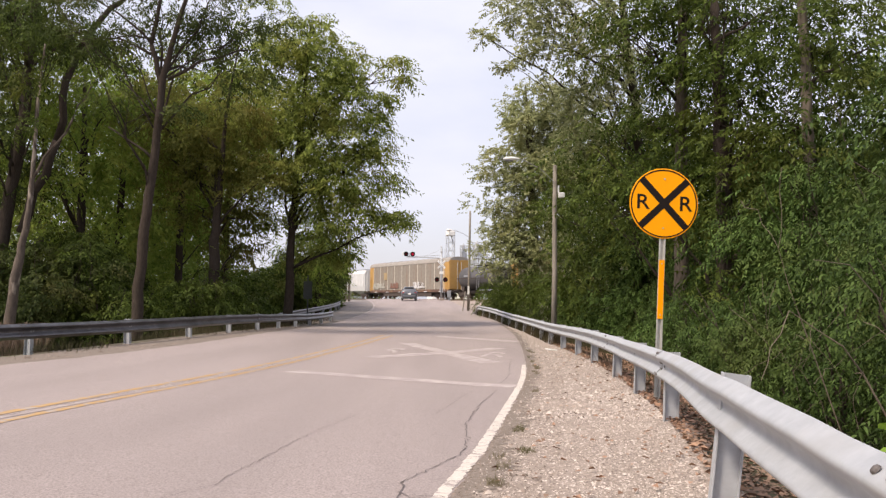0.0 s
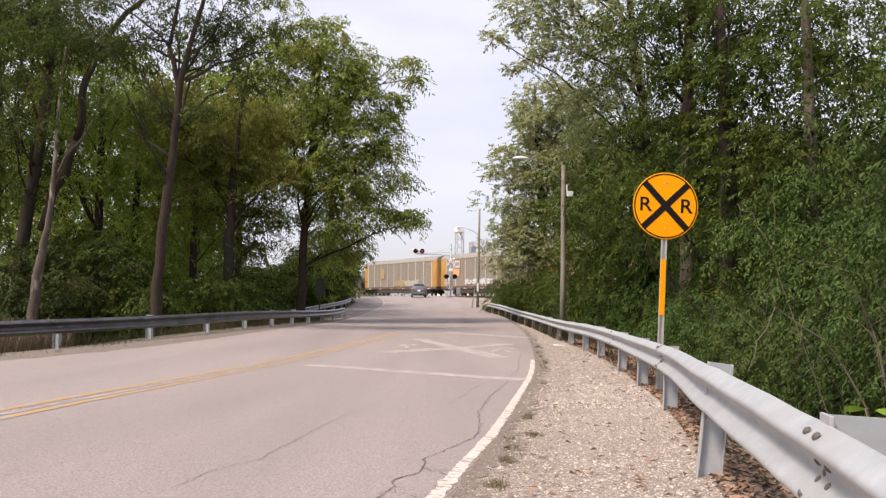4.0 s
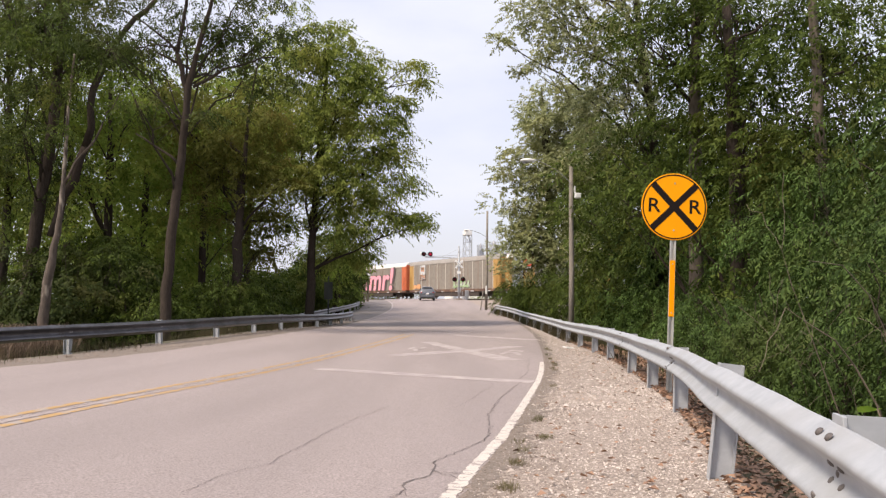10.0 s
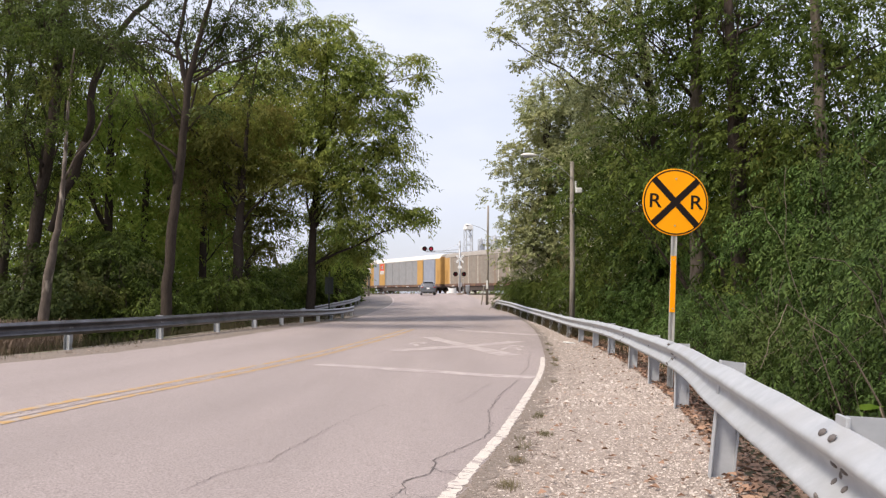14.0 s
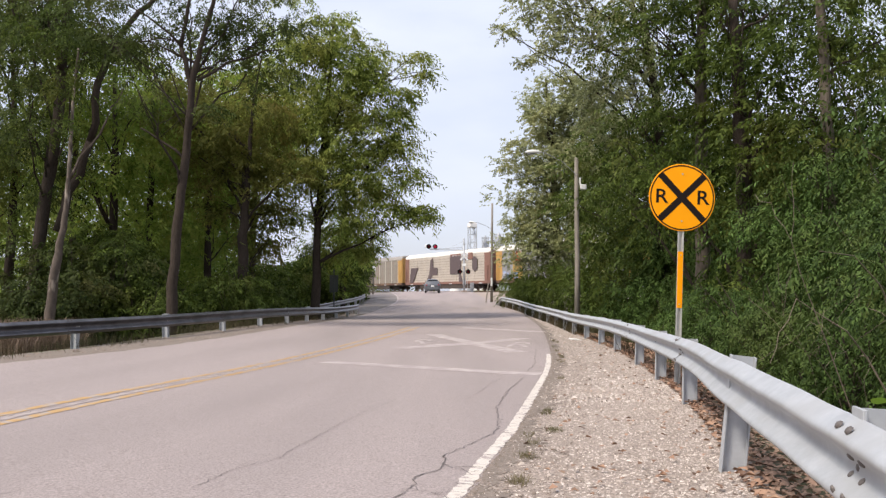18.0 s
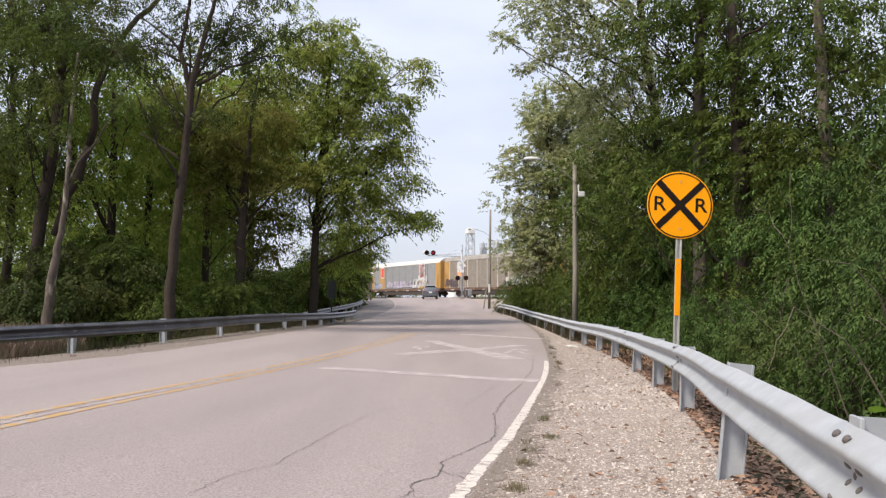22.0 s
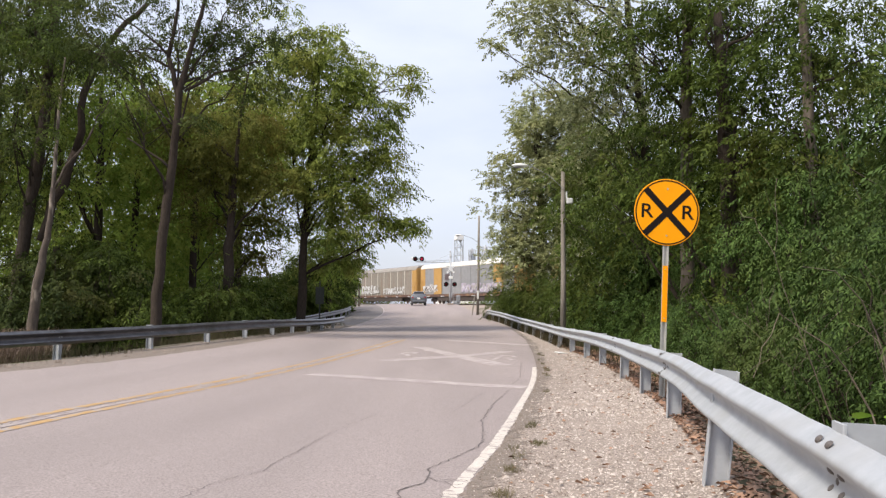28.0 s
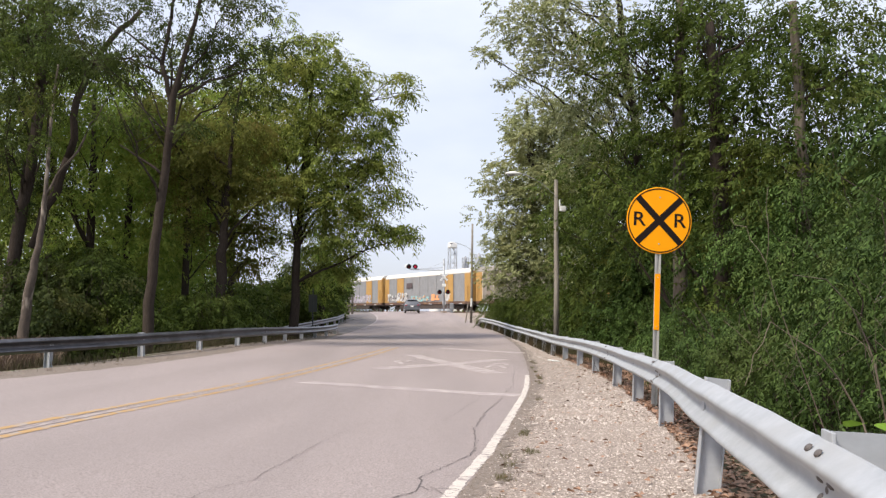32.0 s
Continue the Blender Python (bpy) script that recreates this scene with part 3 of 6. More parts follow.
scatter("loose_gravel", 30000, 1, on_shoulder(3.0, 12, 1.5), 0.0062, M_STONES, "pale crushed stones on the shoulder")
scatter("loose_gravel", 9000, 2, on_shoulder(9, 40, 1.6), 0.012, M_STONES, "pale crushed stones on the shoulder")
scatter("edge_grit", 7000, 5, lambda r, n: (lambda y: (along(EDGE_R, y) + 0.0 + 0.62 * r.random(n) ** 1.6, y))(3.2 + 16 * r.random(n) ** 1.6), 0.006, M_GRIT, "dark grit along the asphalt edge")
scatter("verge_gravel", 1300, 3, lambda r, n: (lambda y: (along(EDGE_L, y) - 0.1 - 1.2 * r.random(n) ** 1.3, y))(11 + 30 * r.random(n) ** 1.4), 0.013, M_GRIT, "pale stones along the far road edge")
scatter("verge_gravel", 50, 4, lambda r, n: (lambda y: (along(EDGE_L, y) - 0.35 - 0.9 * r.random(n), y))(11 + 9 * r.random(n)), 0.028, M_GRIT, "larger broken stones at the road edge")


def litter(name, n, seed, place, size, label):
    r = np.random.default_rng(seed)
    x, y = place(r, n)
    z = ground_z(x, y) + 0.01 + 0.03 * r.random(n)
    s, a = size * r.uniform(.6, 1.3, n), r.uniform(0, 6.28, n)
    V = np.zeros((n, 4, 3))
    for k, (u, w, h) in enumerate(((-1, 0, .05), (-.1, -.6, .55), (1, .1, .2), (.15, .55, .7))):
        V[:, k, 0] = x + s * (u * np.cos(a) - w * np.sin(a))
        V[:, k, 1] = y + s * (u * np.sin(a) + w * np.cos(a))
        V[:, k, 2] = z + s * h * r.uniform(.2, 1.2, n)
    me = quads_mesh(name, V.reshape(-1, 3), np.arange(4 * n).reshape(-1, 4))
    me.materials.append(M_DRY)
    return tagged(new(name, me), label, "leaf litter", kind="stuff")


litter("leaf_litter", 20000, 11, lambda r, n: (lambda y: (along(RAIL_R, y) + 0.0 + 1.7 * r.random(n), y))(2 + 26 * r.random(n) ** 1.5), 0.032, "brown dead leaves under the crash barrier")
litter("stray_leaves", 420, 12, lambda r, n: (lambda y: (along(EDGE_R, y) + 0.1 + 1.5 * r.random(n) ** .6, y))(4 + 18 * r.random(n) ** 1.4), 0.028, "a few dead leaves on the gravel")


def tuft_patch(name, n, seed, place, h, label, mat=None):
    """Blades of grass in one mesh."""
    r = np.random.default_rng(seed)
    x, y = place(r, n)
    z = ground_z(x, y) - .01
    a, hh, w = r.uniform(0, 6.28, n), h * r.uniform(.4, 1.3, n), .0015 + .012 * h
    bend = r.uniform(.1, .8, n)
    V = np.zeros((n, 4, 3))
    for k, (u, t) in enumerate(((-1, 0), (1, 0), (.4, 1), (-.4, 1))):
        V[:, k, 0] = x + u * w * np.cos(a + 1.57) + t * hh * bend * np.cos(a)
        V[:, k, 1] = y + u * w * np.sin(a + 1.57) + t * hh * bend * np.sin(a)
        V[:, k, 2] = z + t * hh
    me = quads_mesh(name, V.reshape(-1, 3), np.arange(4 * n).reshape(-1, 4))
    me.materials.append(mat or M_GRASS)
    return tagged(new(name, me), label, "grass", kind="stuff")


def clusters(curve, off, spread, y0, y1, cl):
    def place(r, n):
        cy = y0 + (y1 - y0) * r.random(cl)
        i = r.integers(0, cl, n)
        y = cy[i] + r.normal(0, spread, n)
        return along(curve, y) + off(r, n) + r.normal(0, spread * .6, cl)[i], y
    return place


tuft_patch("edge_grass", 700, 25, lambda r, n: (lambda c: (along(EDGE_R, np.array([4.75, 5.6, 6.9])[c]) + np.array([.24, .2, .3])[c] + r.normal(0, .035, n), np.array([4.75, 5.6, 6.9])[c] + r.normal(0, .06, n)))(r.integers(0, 3, n)), .035, "small dull grass tufts in the gravel", M_EDGE_GRASS)
tuft_patch("edge_grass", 1300, 21, clusters(EDGE_R, lambda r, n: .14 + .1 * r.random(n), .07, 4.6, 22, 16), .045, "small grass tufts at the asphalt edge", M_EDGE_GRASS)
tuft_patch("verge_grass", 9000, 22, clusters(EDGE_L, lambda r, n: -1.1 - 2.2 * r.random(n), .5, 10, 50, 60), .2, "rough grass and weeds under the far barrier")
tuft_patch("bank_grass", 4000, 23, clusters(EDGE_R, lambda r, n: 1.8 + 1.5 * r.random(n), .4, 12, 60, 40), .3, "weeds behind the crash barrier")

tuft_patch("dry_brush", 5000, 26, lambda r, n: (-12.4 - 3.2 * r.random(n), 22.5 + 5.5 * r.random(n)), .8, "pale brown dead weeds at the edge of the woods", M_DRY_BRUSH)
# weeds set over the posts, partly standing in for the beam's shade
tuft_patch("rail_weeds", 5200, 24, lambda r, n: (lambda y: (along(RAIL_R, y) - .05 + .4 * r.random(n), y))(27 + 35 * r.random(n)), .38, "dark weeds at the barrier foot, partly added for its shade")
sc = tagged(new("paper_scrap", Buf().box(0, 0, 0.02, 0.3, 0.22, 0.03, 0.01).mesh("paper_scrap")), "crumpled white scrap of paper on the shoulder", "litter")
sc.data.materials.append(M_WHITE)
sc.matrix_basis = pose(3.75, 23.5, float(ground_z(3.75, 23.5)), 4, 6, 30)


# ---- crash barriers ----
W_HALF = [(0, .156), (.007, .1555), (.0125, .151), (.018, .1475), (.060, .120), (.069, .113), (.078, .104), (.082, .095), (.080, .085), (.074, .077), (.066, .070), (.027, .034), (.018, .025), (.012, .012)]
W_BEAM = W_HALF + [(.010, 0)] + [(u, -w) for u, w in reversed(W_HALF)]


def curve_points(table, spacing, start):
    """Points at equal steps along a curve of the plan."""
    ys = np.linspace(table[0][0], table[-1][0], 800)
    xs = along(table, ys)
    s = np.concatenate([[0], np.cumsum(np.hypot(np.diff(xs), np.diff(ys)))])
    d = np.arange(start, s[-1], spacing)
    return np.interp(d, s, xs), np.interp(d, s, ys), (xs, ys, s)


def i_post(h):
    b = Buf()
    b.box(-0.07, 0, h / 2, 0.010, 0.10, h, 0.002).box(0.07, 0, h / 2, 0.010, 0.10, h, 0.002).box(0, 0, h / 2, 0.13, 0.008, h)
    return b


POST_MESH = i_post(1.208).mesh("post")
BOLT_MESH = Buf().tube([(0, 0, 0), (0.007, 0, 0), (0.011, 0, 0)], [0.017, 0.0145, 0.006], 10).mesh("bolt")


def barrier(table, spacing, anchor, side, label, mat, lift=0.0, first=(), sink=0.0, slip=0.0, tilt=0.0):
    """W-beam crash barrier; side is the way from the posts to the road: -1 towards -x."""
    _, _, (xs, ys, s) = curve_points(table, spacing, 0)
    px, py, _ = curve_points(table, spacing, float(np.interp(anchor, ys, s)) % spacing)
    if first:
        keep = py > first[-1] + 1.5
        py = np.concatenate([np.array(first), py[keep]])
        px = np.interp(py, ys, xs)
    root = thing("crash_barrier", pose(float(px[0]), float(py[0]), float(ground_z(px[0], py[0]))), label, "crash barrier")
    inv = root.matrix_basis.inverted()
    total = s[-1]

    def at(d):
        x, y = np.interp(d, s, xs), np.interp(d, s, ys)
        x2, y2 = np.interp(min(d + .2, total), s, xs), np.interp(min(d + .2, total), s, ys)
        x1, y1 = np.interp(max(d - .2, 0), s, xs), np.interp(max(d - .2, 0), s, ys)
        t = Vector((x2 - x1, y2 - y1, 0)).normalized()
        return Vector((x, y, float(ground_z(x, y)) + lift - (0.041 * float(1 - smoothstep(3.2, 5.0, y)) if sink else 0) - sink * float(smoothstep(total - 3.2, total, d)))), t, Vector((-t.y, t.x, 0)) * (-side)

    d0, k = -slip, 0
    while d0 < total - 0.3:
        d1 = min(d0 + spacing * 2 + 0.15, total)
        rings = []
        for d in np.linspace(max(d0, 0), d1, 17):
            p, t, out = at(d)
            p = p + out * float(RNG.normal(0, .0022)) + Vector((0, 0, float(RNG.normal(0, .002))))
            prof = [p + out * (u + 0.004 * (k % 2)) + Vector((0, 0, 0.548 + w)) for u, w in W_BEAM]
            back = [p + out * (u - 0.005 + 0.004 * (k % 2)) + Vector((0, 0, 0.548 + w)) for u, w in reversed(W_BEAM)]
            rings.append([inv @ q for q in prof + back])
        beam = part("beam", Buf().loft(rings), mat, root)
        for p in beam.data.polygons:
            p.use_smooth = True
        beam.data.set_sharp_from_angle(angle=radians(62))
        if d0 < 30:
            for dd in (-0.09, 0.02):
                for zz, uu, tip in ((0.130, 0.055, -45), (0.03, 0.020, 45), (-0.03, 0.020, -45), (-0.080, 0.076, 20)):
                    p, t, out = at(max(d0 + dd + 0.02, 0))
                    b = part("bolt", BOLT_MESH, M_BOLT, beam)
                    rot = Matrix((out, t, (0, 0, 1))).transposed().to_4x4() @ Matrix.Rotation(radians(tip), 4, "Y")
                    b.matrix_basis = inv @ Matrix.Translation(p + out * (uu + 0.004) + Vector((0, 0, 0.548 + zz))) @ rot
        d0 += spacing * 2
        k += 1
    for x, y in zip(px, py):
        i = float(np.interp(y, ys, s)) if ys[-1] > ys[0] else 0
        p, t, out = at(i)
        rot = Matrix((out, t, (0, 0, 1))).transposed().to_4x4()
        post = part("post", POST_MESH, M_GALV, root)
        back = tilt * (2.0 if 4 < y < 7 else 1.0) + float(RNG.normal(0, .7))
        lean = Matrix.Rotation(radians(-back), 4, "Y") @ Matrix.Rotation(radians(float(RNG.normal(0, 1.0))), 4, "X")
        top = 0.022 if y < 4 else float(RNG.normal(0, .008))
        post.matrix_basis = inv @ Matrix.Translation(p - out * (0.062 - math.tan(radians(back)) * 1.1) + Vector((0, 0, -0.495 + top))) @ rot @ lean @ (Matrix.Translation((-.045, 0, 0)) @ Matrix.Diagonal((1.55, 1.2, 1, 1)) if y < 4 and tilt else Matrix())
        if y < 30:
            for zz in (0.0,):
                b = part("bolt", BOLT_MESH, M_BOLT, root)
                b.matrix_basis = inv @ Matrix.Translation(p + out * 0.010 + Vector((0, 0, 0.548 + zz))) @ rot
    return root


barrier(RAIL_R, 3.25, 21.2, -1, "galvanised steel crash barrier on posts beside gravel shoulder", M_GALV, 0.0, (-7.2, -4.0, -0.7, 2.65, 5.1, 8.8, 11.7, 14.5, 18.2, 21.2), 0.62, 0.35, 2.4)
barrier(RAIL_L, 3.45, 17.2, 1, "dull dark steel crash barrier before dark woods", M_RAIL_DARK, -0.13)
barrier(RAIL_L2, 3.5, 49, 1, "steel crash barrier curving away by the crossing", M_RAIL_DARK)

# ---- round railway warning sign ----
LEAN = 2.6
rr = thing("railway_warning_sign", pose(3.06, 10.84, 0.0, 0, LEAN, 4), "round yellow railway warning sign with black cross on steel post", "road sign")
H0 = 2.66
b = Buf()
b.box(0, 0, 1.35, 0.04, 0.006, 3.3, 0.001).box(-0.022, -0.014, 1.35, 0.006, 0.03, 3.3).box(0.022, -0.014, 1.35, 0.006, 0.03, 3.3)
b.box(-0.033, -0.028, 1.35, 0.018, 0.005, 3.3).box(0.033, -0.028, 1.35, 0.018, 0.005, 3.3)
part("post", b, M_POST, rr)
disc = part("sign_disc", Buf().tube([(0, -0.034, H0), (0, -0.0375, H0), (0, -0.041, H0)], [0.452, 0.4572, 0.454], 72), M_SIGN, rr)
ring_pts = [[(math.cos(a) * r_, -0.0425 - e, H0 + math.sin(a) * r_) for a in np.linspace(0, 2 * math.pi, 73)[:-1]] for r_, e in ((0.442, 0), (0.442, 0.001), (0.425, 0.001), (0.425, 0))]
ringb = Buf().loft([list(t) for t in zip(*ring_pts)] + [[t[0] for t in ring_pts]], closed=True, caps=False)
part("black_border", ringb, M_BLACK, disc)
b = Buf()
for a in (45, -45):
    m = Matrix.Translation((0, -0.0425 - (0.0008 if a > 0 else 0), H0)) @ Matrix.Rotation(radians(a), 4, "Y")
    b.box(0, 0, 0, 0.856, 0.0015, 0.088, 0, m)
part("black_cross", b, M_BLACK, disc)
for sx in (-1, 1):
    me = text_mesh("R", 0.27, 0.0008, 0, 0.003)
    me.transform(Matrix.Translation((sx * 0.285, -0.0425, H0)) @ Matrix.Rotation(radians(90), 4, "X") @ Matrix.Diagonal((1.12, 1, 1, 1)))
    part("letter", me, M_BLACK, disc)
for zz in (0.32, -0.32):
    part("bolt", Buf().tube([(0, -0.040, H0 + zz), (0, -0.048, H0 + zz)], 0.011, 8), M_POST, disc)
strip_part = part("reflective_strip", Buf().box(0, -0.034, 1.55, 0.074, 0.004, 0.76, 0.001), M_SIGN, rr, "orange reflective strip")
for zz in (1.22, 1.88):
    part("bolt", Buf().tube([(0, -0.035, zz), (0, -0.042, zz)], 0.008, 8), M_POST, strip_part)


# ---- poles and street lamps ----
def cobra_head(root, x, z, s=1.0, away=-1):
    """A flat street-lamp head at the end of its arm."""
    rings = []
    for k, (w, h) in enumerate(((.05, .05), (.10, .09), (.15, .13), (.16, .14), (.14, .11), (.06, .05))):
        xx = x + away * (0.0 + 0.15 * k) * s
        rings.append([(xx, math.cos(a) * w * s, z + math.sin(a) * h * s * (0.55 if math.sin(a) < 0 else 0.8)) for a in np.linspace(0, 2 * math.pi, 13)[:-1]])
    hd = part("lamp_head", Buf().loft(rings), M_LAMP, root, "pale lamp head", smooth=True)
    part("lens", Buf().box(x + away * 0.48 * s, 0, z - 0.085 * s, 0.34 * s, 0.2 * s, 0.05 * s, 0.02), M_GREY_METAL, hd)
    return hd


def wooden_pole(x, y, top, r, label, lean=0.0):
    z = float(ground_z(x, y))
    root = thing("utility_pole", pose(x, y, z - 0.3, 0, lean, 0), label, "utility pole")
    h = top - z + 0.3
    part("pole", Buf().tube([(0, 0, 0), (0.02, 0, h * .4), (0.0, 0.02, h * .75), (0, 0, h)], [r, r * .9, r * .78, r * .68], 12), M_WOOD_POLE, root, smooth=True)
    return root, h


up, uh = wooden_pole(5.38, 33.0, 6.93, 0.12, "weathered wooden pole with a street lamp before trees", 0.5)
part("lamp_arm", Buf().tube([(0, -0.1, uh - 0.75), (-0.6, -0.12, uh - 0.2), (-1.3, -0.12, uh + 0.16), (-1.5, -0.12, uh + 0.2)], 0.014, 8), M_GREY_METAL, up)
cobra_head(up, -1.45, uh + 0.22, 0.9)
part("junction_box", Buf().box(0.26, -0.1, uh - 1.25, 0.26, 0.18, 0.22, 0.03).box(0.14, -0.05, uh - 1.0, 0.06, 0.06, 0.3, 0.01), M_LAMP, up)
lp, lh = wooden_pole(3.85, 67.5, 8.85, 0.115, "slim grey wooden pole with a lamp arm", 0.9)
part("lamp_arm", Buf().tube([(0, -0.1, lh - 2.3), (-0.5, -0.1, lh - 1.95), (-1.2, -0.1, lh - 1.7), (-1.45, -0.1, lh - 1.68)], 0.02, 8), M_GREY_METAL, lp)
cobra_head(lp, -1.4, lh - 1.66, 0.8)
part("guy_guard", Buf().tube([(-0.5, -0.3, 0.1), (-0.28, -0.2, 1.9)], 0.05, 8), M_WOOD_POLE, lp)
part("marker", Buf().box(-0.02, -0.2, 2.0, 0.16, 0.03, 0.7, 0.01), M_WHITE, lp, "white marker plate")
fp, fh = wooden_pole(-8.35, 92.0, 9.4, 0.14, "grey wooden pole beside the crossing", 0)
part("sign_plate", Buf().box(0.0, -0.17, 3.2, 0.62, 0.03, 0.62, 0.01), M_WHITE, fp, "square white sign plate")
part("sign_bars", Buf().box(-0.12, -0.192, 3.2, 0.07, 0.012, 0.36).box(0.12, -0.192, 3.2, 0.07, 0.012, 0.36), M_GREY_METAL, fp)
fp2, fh2 = wooden_pole(-9.3, 98.0, 10.6, 0.13, "slim wooden pole half hidden by leaves", 1.0)
# back of the sign: the shade on it is put into the colour
M_SHADE_METAL = material("shade_dark_sign_back", (0.06, 0.068, 0.066), None, 0.6, 0.2)
sb = thing("sign_back", pose(-6.15, 44.0, float(ground_z(-6.15, 44)) - 0.1, 0, 0, 10), "dark unlit back of a road sign on a post", "road sign")
part("post", Buf().box(0, 0, 1.35, 0.07, 0.05, 2.7, 0.005), M_SHADE_METAL, sb)
part("panel", Buf().box(0, 0.04, 1.9, 0.46, 0.006, 0.95, 0.002), M_SHADE_METAL, sb)

# ---- level crossing signals ----
def lamp_unit(parent, x, y, z, lit):
    """A round signal: black backing disc, hood and red lens."""
    un = part("signal_lamp", Buf().tube([(x, y + 0.02, z), (x, y - 0.02, z)], 0.30, 24), M_BLACK, parent, "flashing red crossing light" if lit else "dark crossing light")
    hood = [[(x + math.cos(a) * r_, yy, z + math.sin(a) * r_) for a in np.linspace(radians(-25), radians(205), 15)] for r_, yy in ((0.165, y - 0.02), (0.175, y - 0.26), (0.165, y - 0.26), (0.155, y - 0.02))]
    part("hood", Buf().loft(hood, closed=False), M_BLACK, un)
    lens = part("lens", Buf().tube([(x, y - 0.02, z), (x, y - 0.06, z), (x, y - 0.085, z)], [0.15, 0.13, 0.05], 20), M_RED_GLOW if lit else M_RED_DARK, un)
    return un


mz = float(ground_z(2.35, 101))
ms = thing("crossing_signal", pose(2.35, 101, mz - 0.05, 0, 0, 4), "silver cantilever crossing signal with crossbuck and red lights", "crossing signal")
part("base", Buf().box(0, 0, 0.12, 0.75, 0.75, 0.3, 0.03), M_SHOULDER, ms)
part("mast", Buf().tube([(0, 0, 0.2), (0, 0, 3.0), (0, 0, 6.7)], [0.13, 0.12, 0.10], 14), M_GALV, ms, smooth=True)
part("mast_cap", Buf().tube([(0, 0, 6.68), (0, 0, 6.8), (0, 0, 6.9)], [0.12, 0.10, 0.02], 12), M_GALV, ms)
arm = Buf().tube([(0, 0, 5.35), (-2.0, 0, 5.42), (-4.35, 0, 5.45)], 0.05, 8).tube([(0, 0.12, 5.75), (-2.0, 0.1, 5.6), (-4.35, 0.06, 5.52)], 0.03, 8)
for k in range(7):
    arm.tube([(-0.6 * k, 0, 5.38), (-0.6 * k - 0.3, 0.1, 5.7 - 0.028 * k)], 0.015, 5)
part("cantilever_arm", arm, M_GALV, ms)
part("arm_stay", Buf().tube([(0, 0, 6.5), (-2.2, 0, 5.5)], 0.018, 6), M_GALV, ms)
pair = part("lamp_bracket", Buf().tube([(-4.05, 0, 5.45), (-4.05, 0, 6.0)], 0.035, 8).tube([(-4.5, 0, 5.78), (-3.6, 0, 5.78)], 0.03, 8), M_GALV, ms)
lamp_unit(pair, -4.46, -0.12, 5.82, False)
lamp_unit(pair, -3.64, -0.12, 5.82, True)
part("lamp_cover", Buf().box(-4.75, 0.02, 5.85, 0.34, 0.3, 0.4, 0.05), M_LAMP, pair)
pair2 = part("lamp_bracket", Buf().tube([(-0.5, 0, 2.62), (0.5, 0, 2.62)], 0.035, 8).box(0, 0, 2.62, 0.3, 0.3, 0.2, 0.04), M_GALV, ms)
lamp_unit(pair2, -0.55, -0.14, 2.64, False)
lamp_unit(pair2, 0.50, -0.14, 2.64, False)
for a in (45, -45):
    bd = part("crossbuck_board", Buf().box(0, 0, 0, 1.3, 0.02, 0.23, 0.004, Matrix.Translation((0, -0.16 - (0.024 if a > 0 else 0), 4.55)) @ Matrix.Rotation(radians(a), 4, "Y")), M_WHITE, ms, "white crossbuck board")
    part("lettering_bar", Buf().box(0, 0, 0, 1.0, 0.006, 0.05, 0, Matrix.Translation((0, -0.176 - (0.024 if a > 0 else 0), 4.55)) @ Matrix.Rotation(radians(a), 4, "Y")), M_GREY_METAL, bd)
part("track_sign", Buf().box(0, -0.15, 3.5, 0.5, 0.02, 0.34, 0.006), M_WHITE, ms, "small white plate")
part("bell", Buf().tube([(0, -0.16, 6.1), (0, -0.26, 6.1), (0, -0.3, 6.1)], [0.05, 0.16, 0.02], 14), M_GALV, ms)
part("junction_box", Buf().box(0.05, 0.1, 1.3, 0.42, 0.35, 0.6, 0.03), M_GALV, ms)
part("ladder", Buf().box(0.42, 0.05, 3.4, 0.04, 0.04, 6.3).box(0.12, 0.16, 3.4, 0.04, 0.04, 6.3), M_GALV, ms)
gm = thing("gate_mechanism", pose(3.4, 102.5, float(ground_z(3.4, 102.5))), "low grey crossing gate machine on a base", "gate machine")
part("housing", Buf().box(0, 0, 0.75, 0.5, 0.45, 0.9, 0.05), M_GREY_METAL, gm)
part("stand", Buf().box(0, 0, 0.15, 0.3, 0.3, 0.5, 0.02), M_GREY_METAL, gm)

# ---- track ----
TRACK_A = 26.7
TD = Vector((math.sin(radians(TRACK_A)), -math.cos(radians(TRACK_A)), 0))
TN = Vector((TD.y, -TD.x, 0))
TC = Vector((-0.62, 119.7, 0))
RAIL_TOP = 1.42
M_BALLAST = material("track_ballast", (0.36, 0.33, 0.30), (0.20, 0.18, 0.165), 0.95, scale=9, bump=1.0, bump_scale=14)
M_RUST = material("rusted_rail_steel", (0.20, 0.13, 0.09), (0.12, 0.08, 0.06), 0.7, 0.4, scale=12)
M_SLEEPER = material("creosoted_timber", (0.10, 0.08, 0.065), (0.06, 0.05, 0.04), 0.9, scale=5)
LOCAL = Matrix.Translation(TC) @ Matrix.Rotation(math.atan2(TD.y, TD.x), 4, "Z")


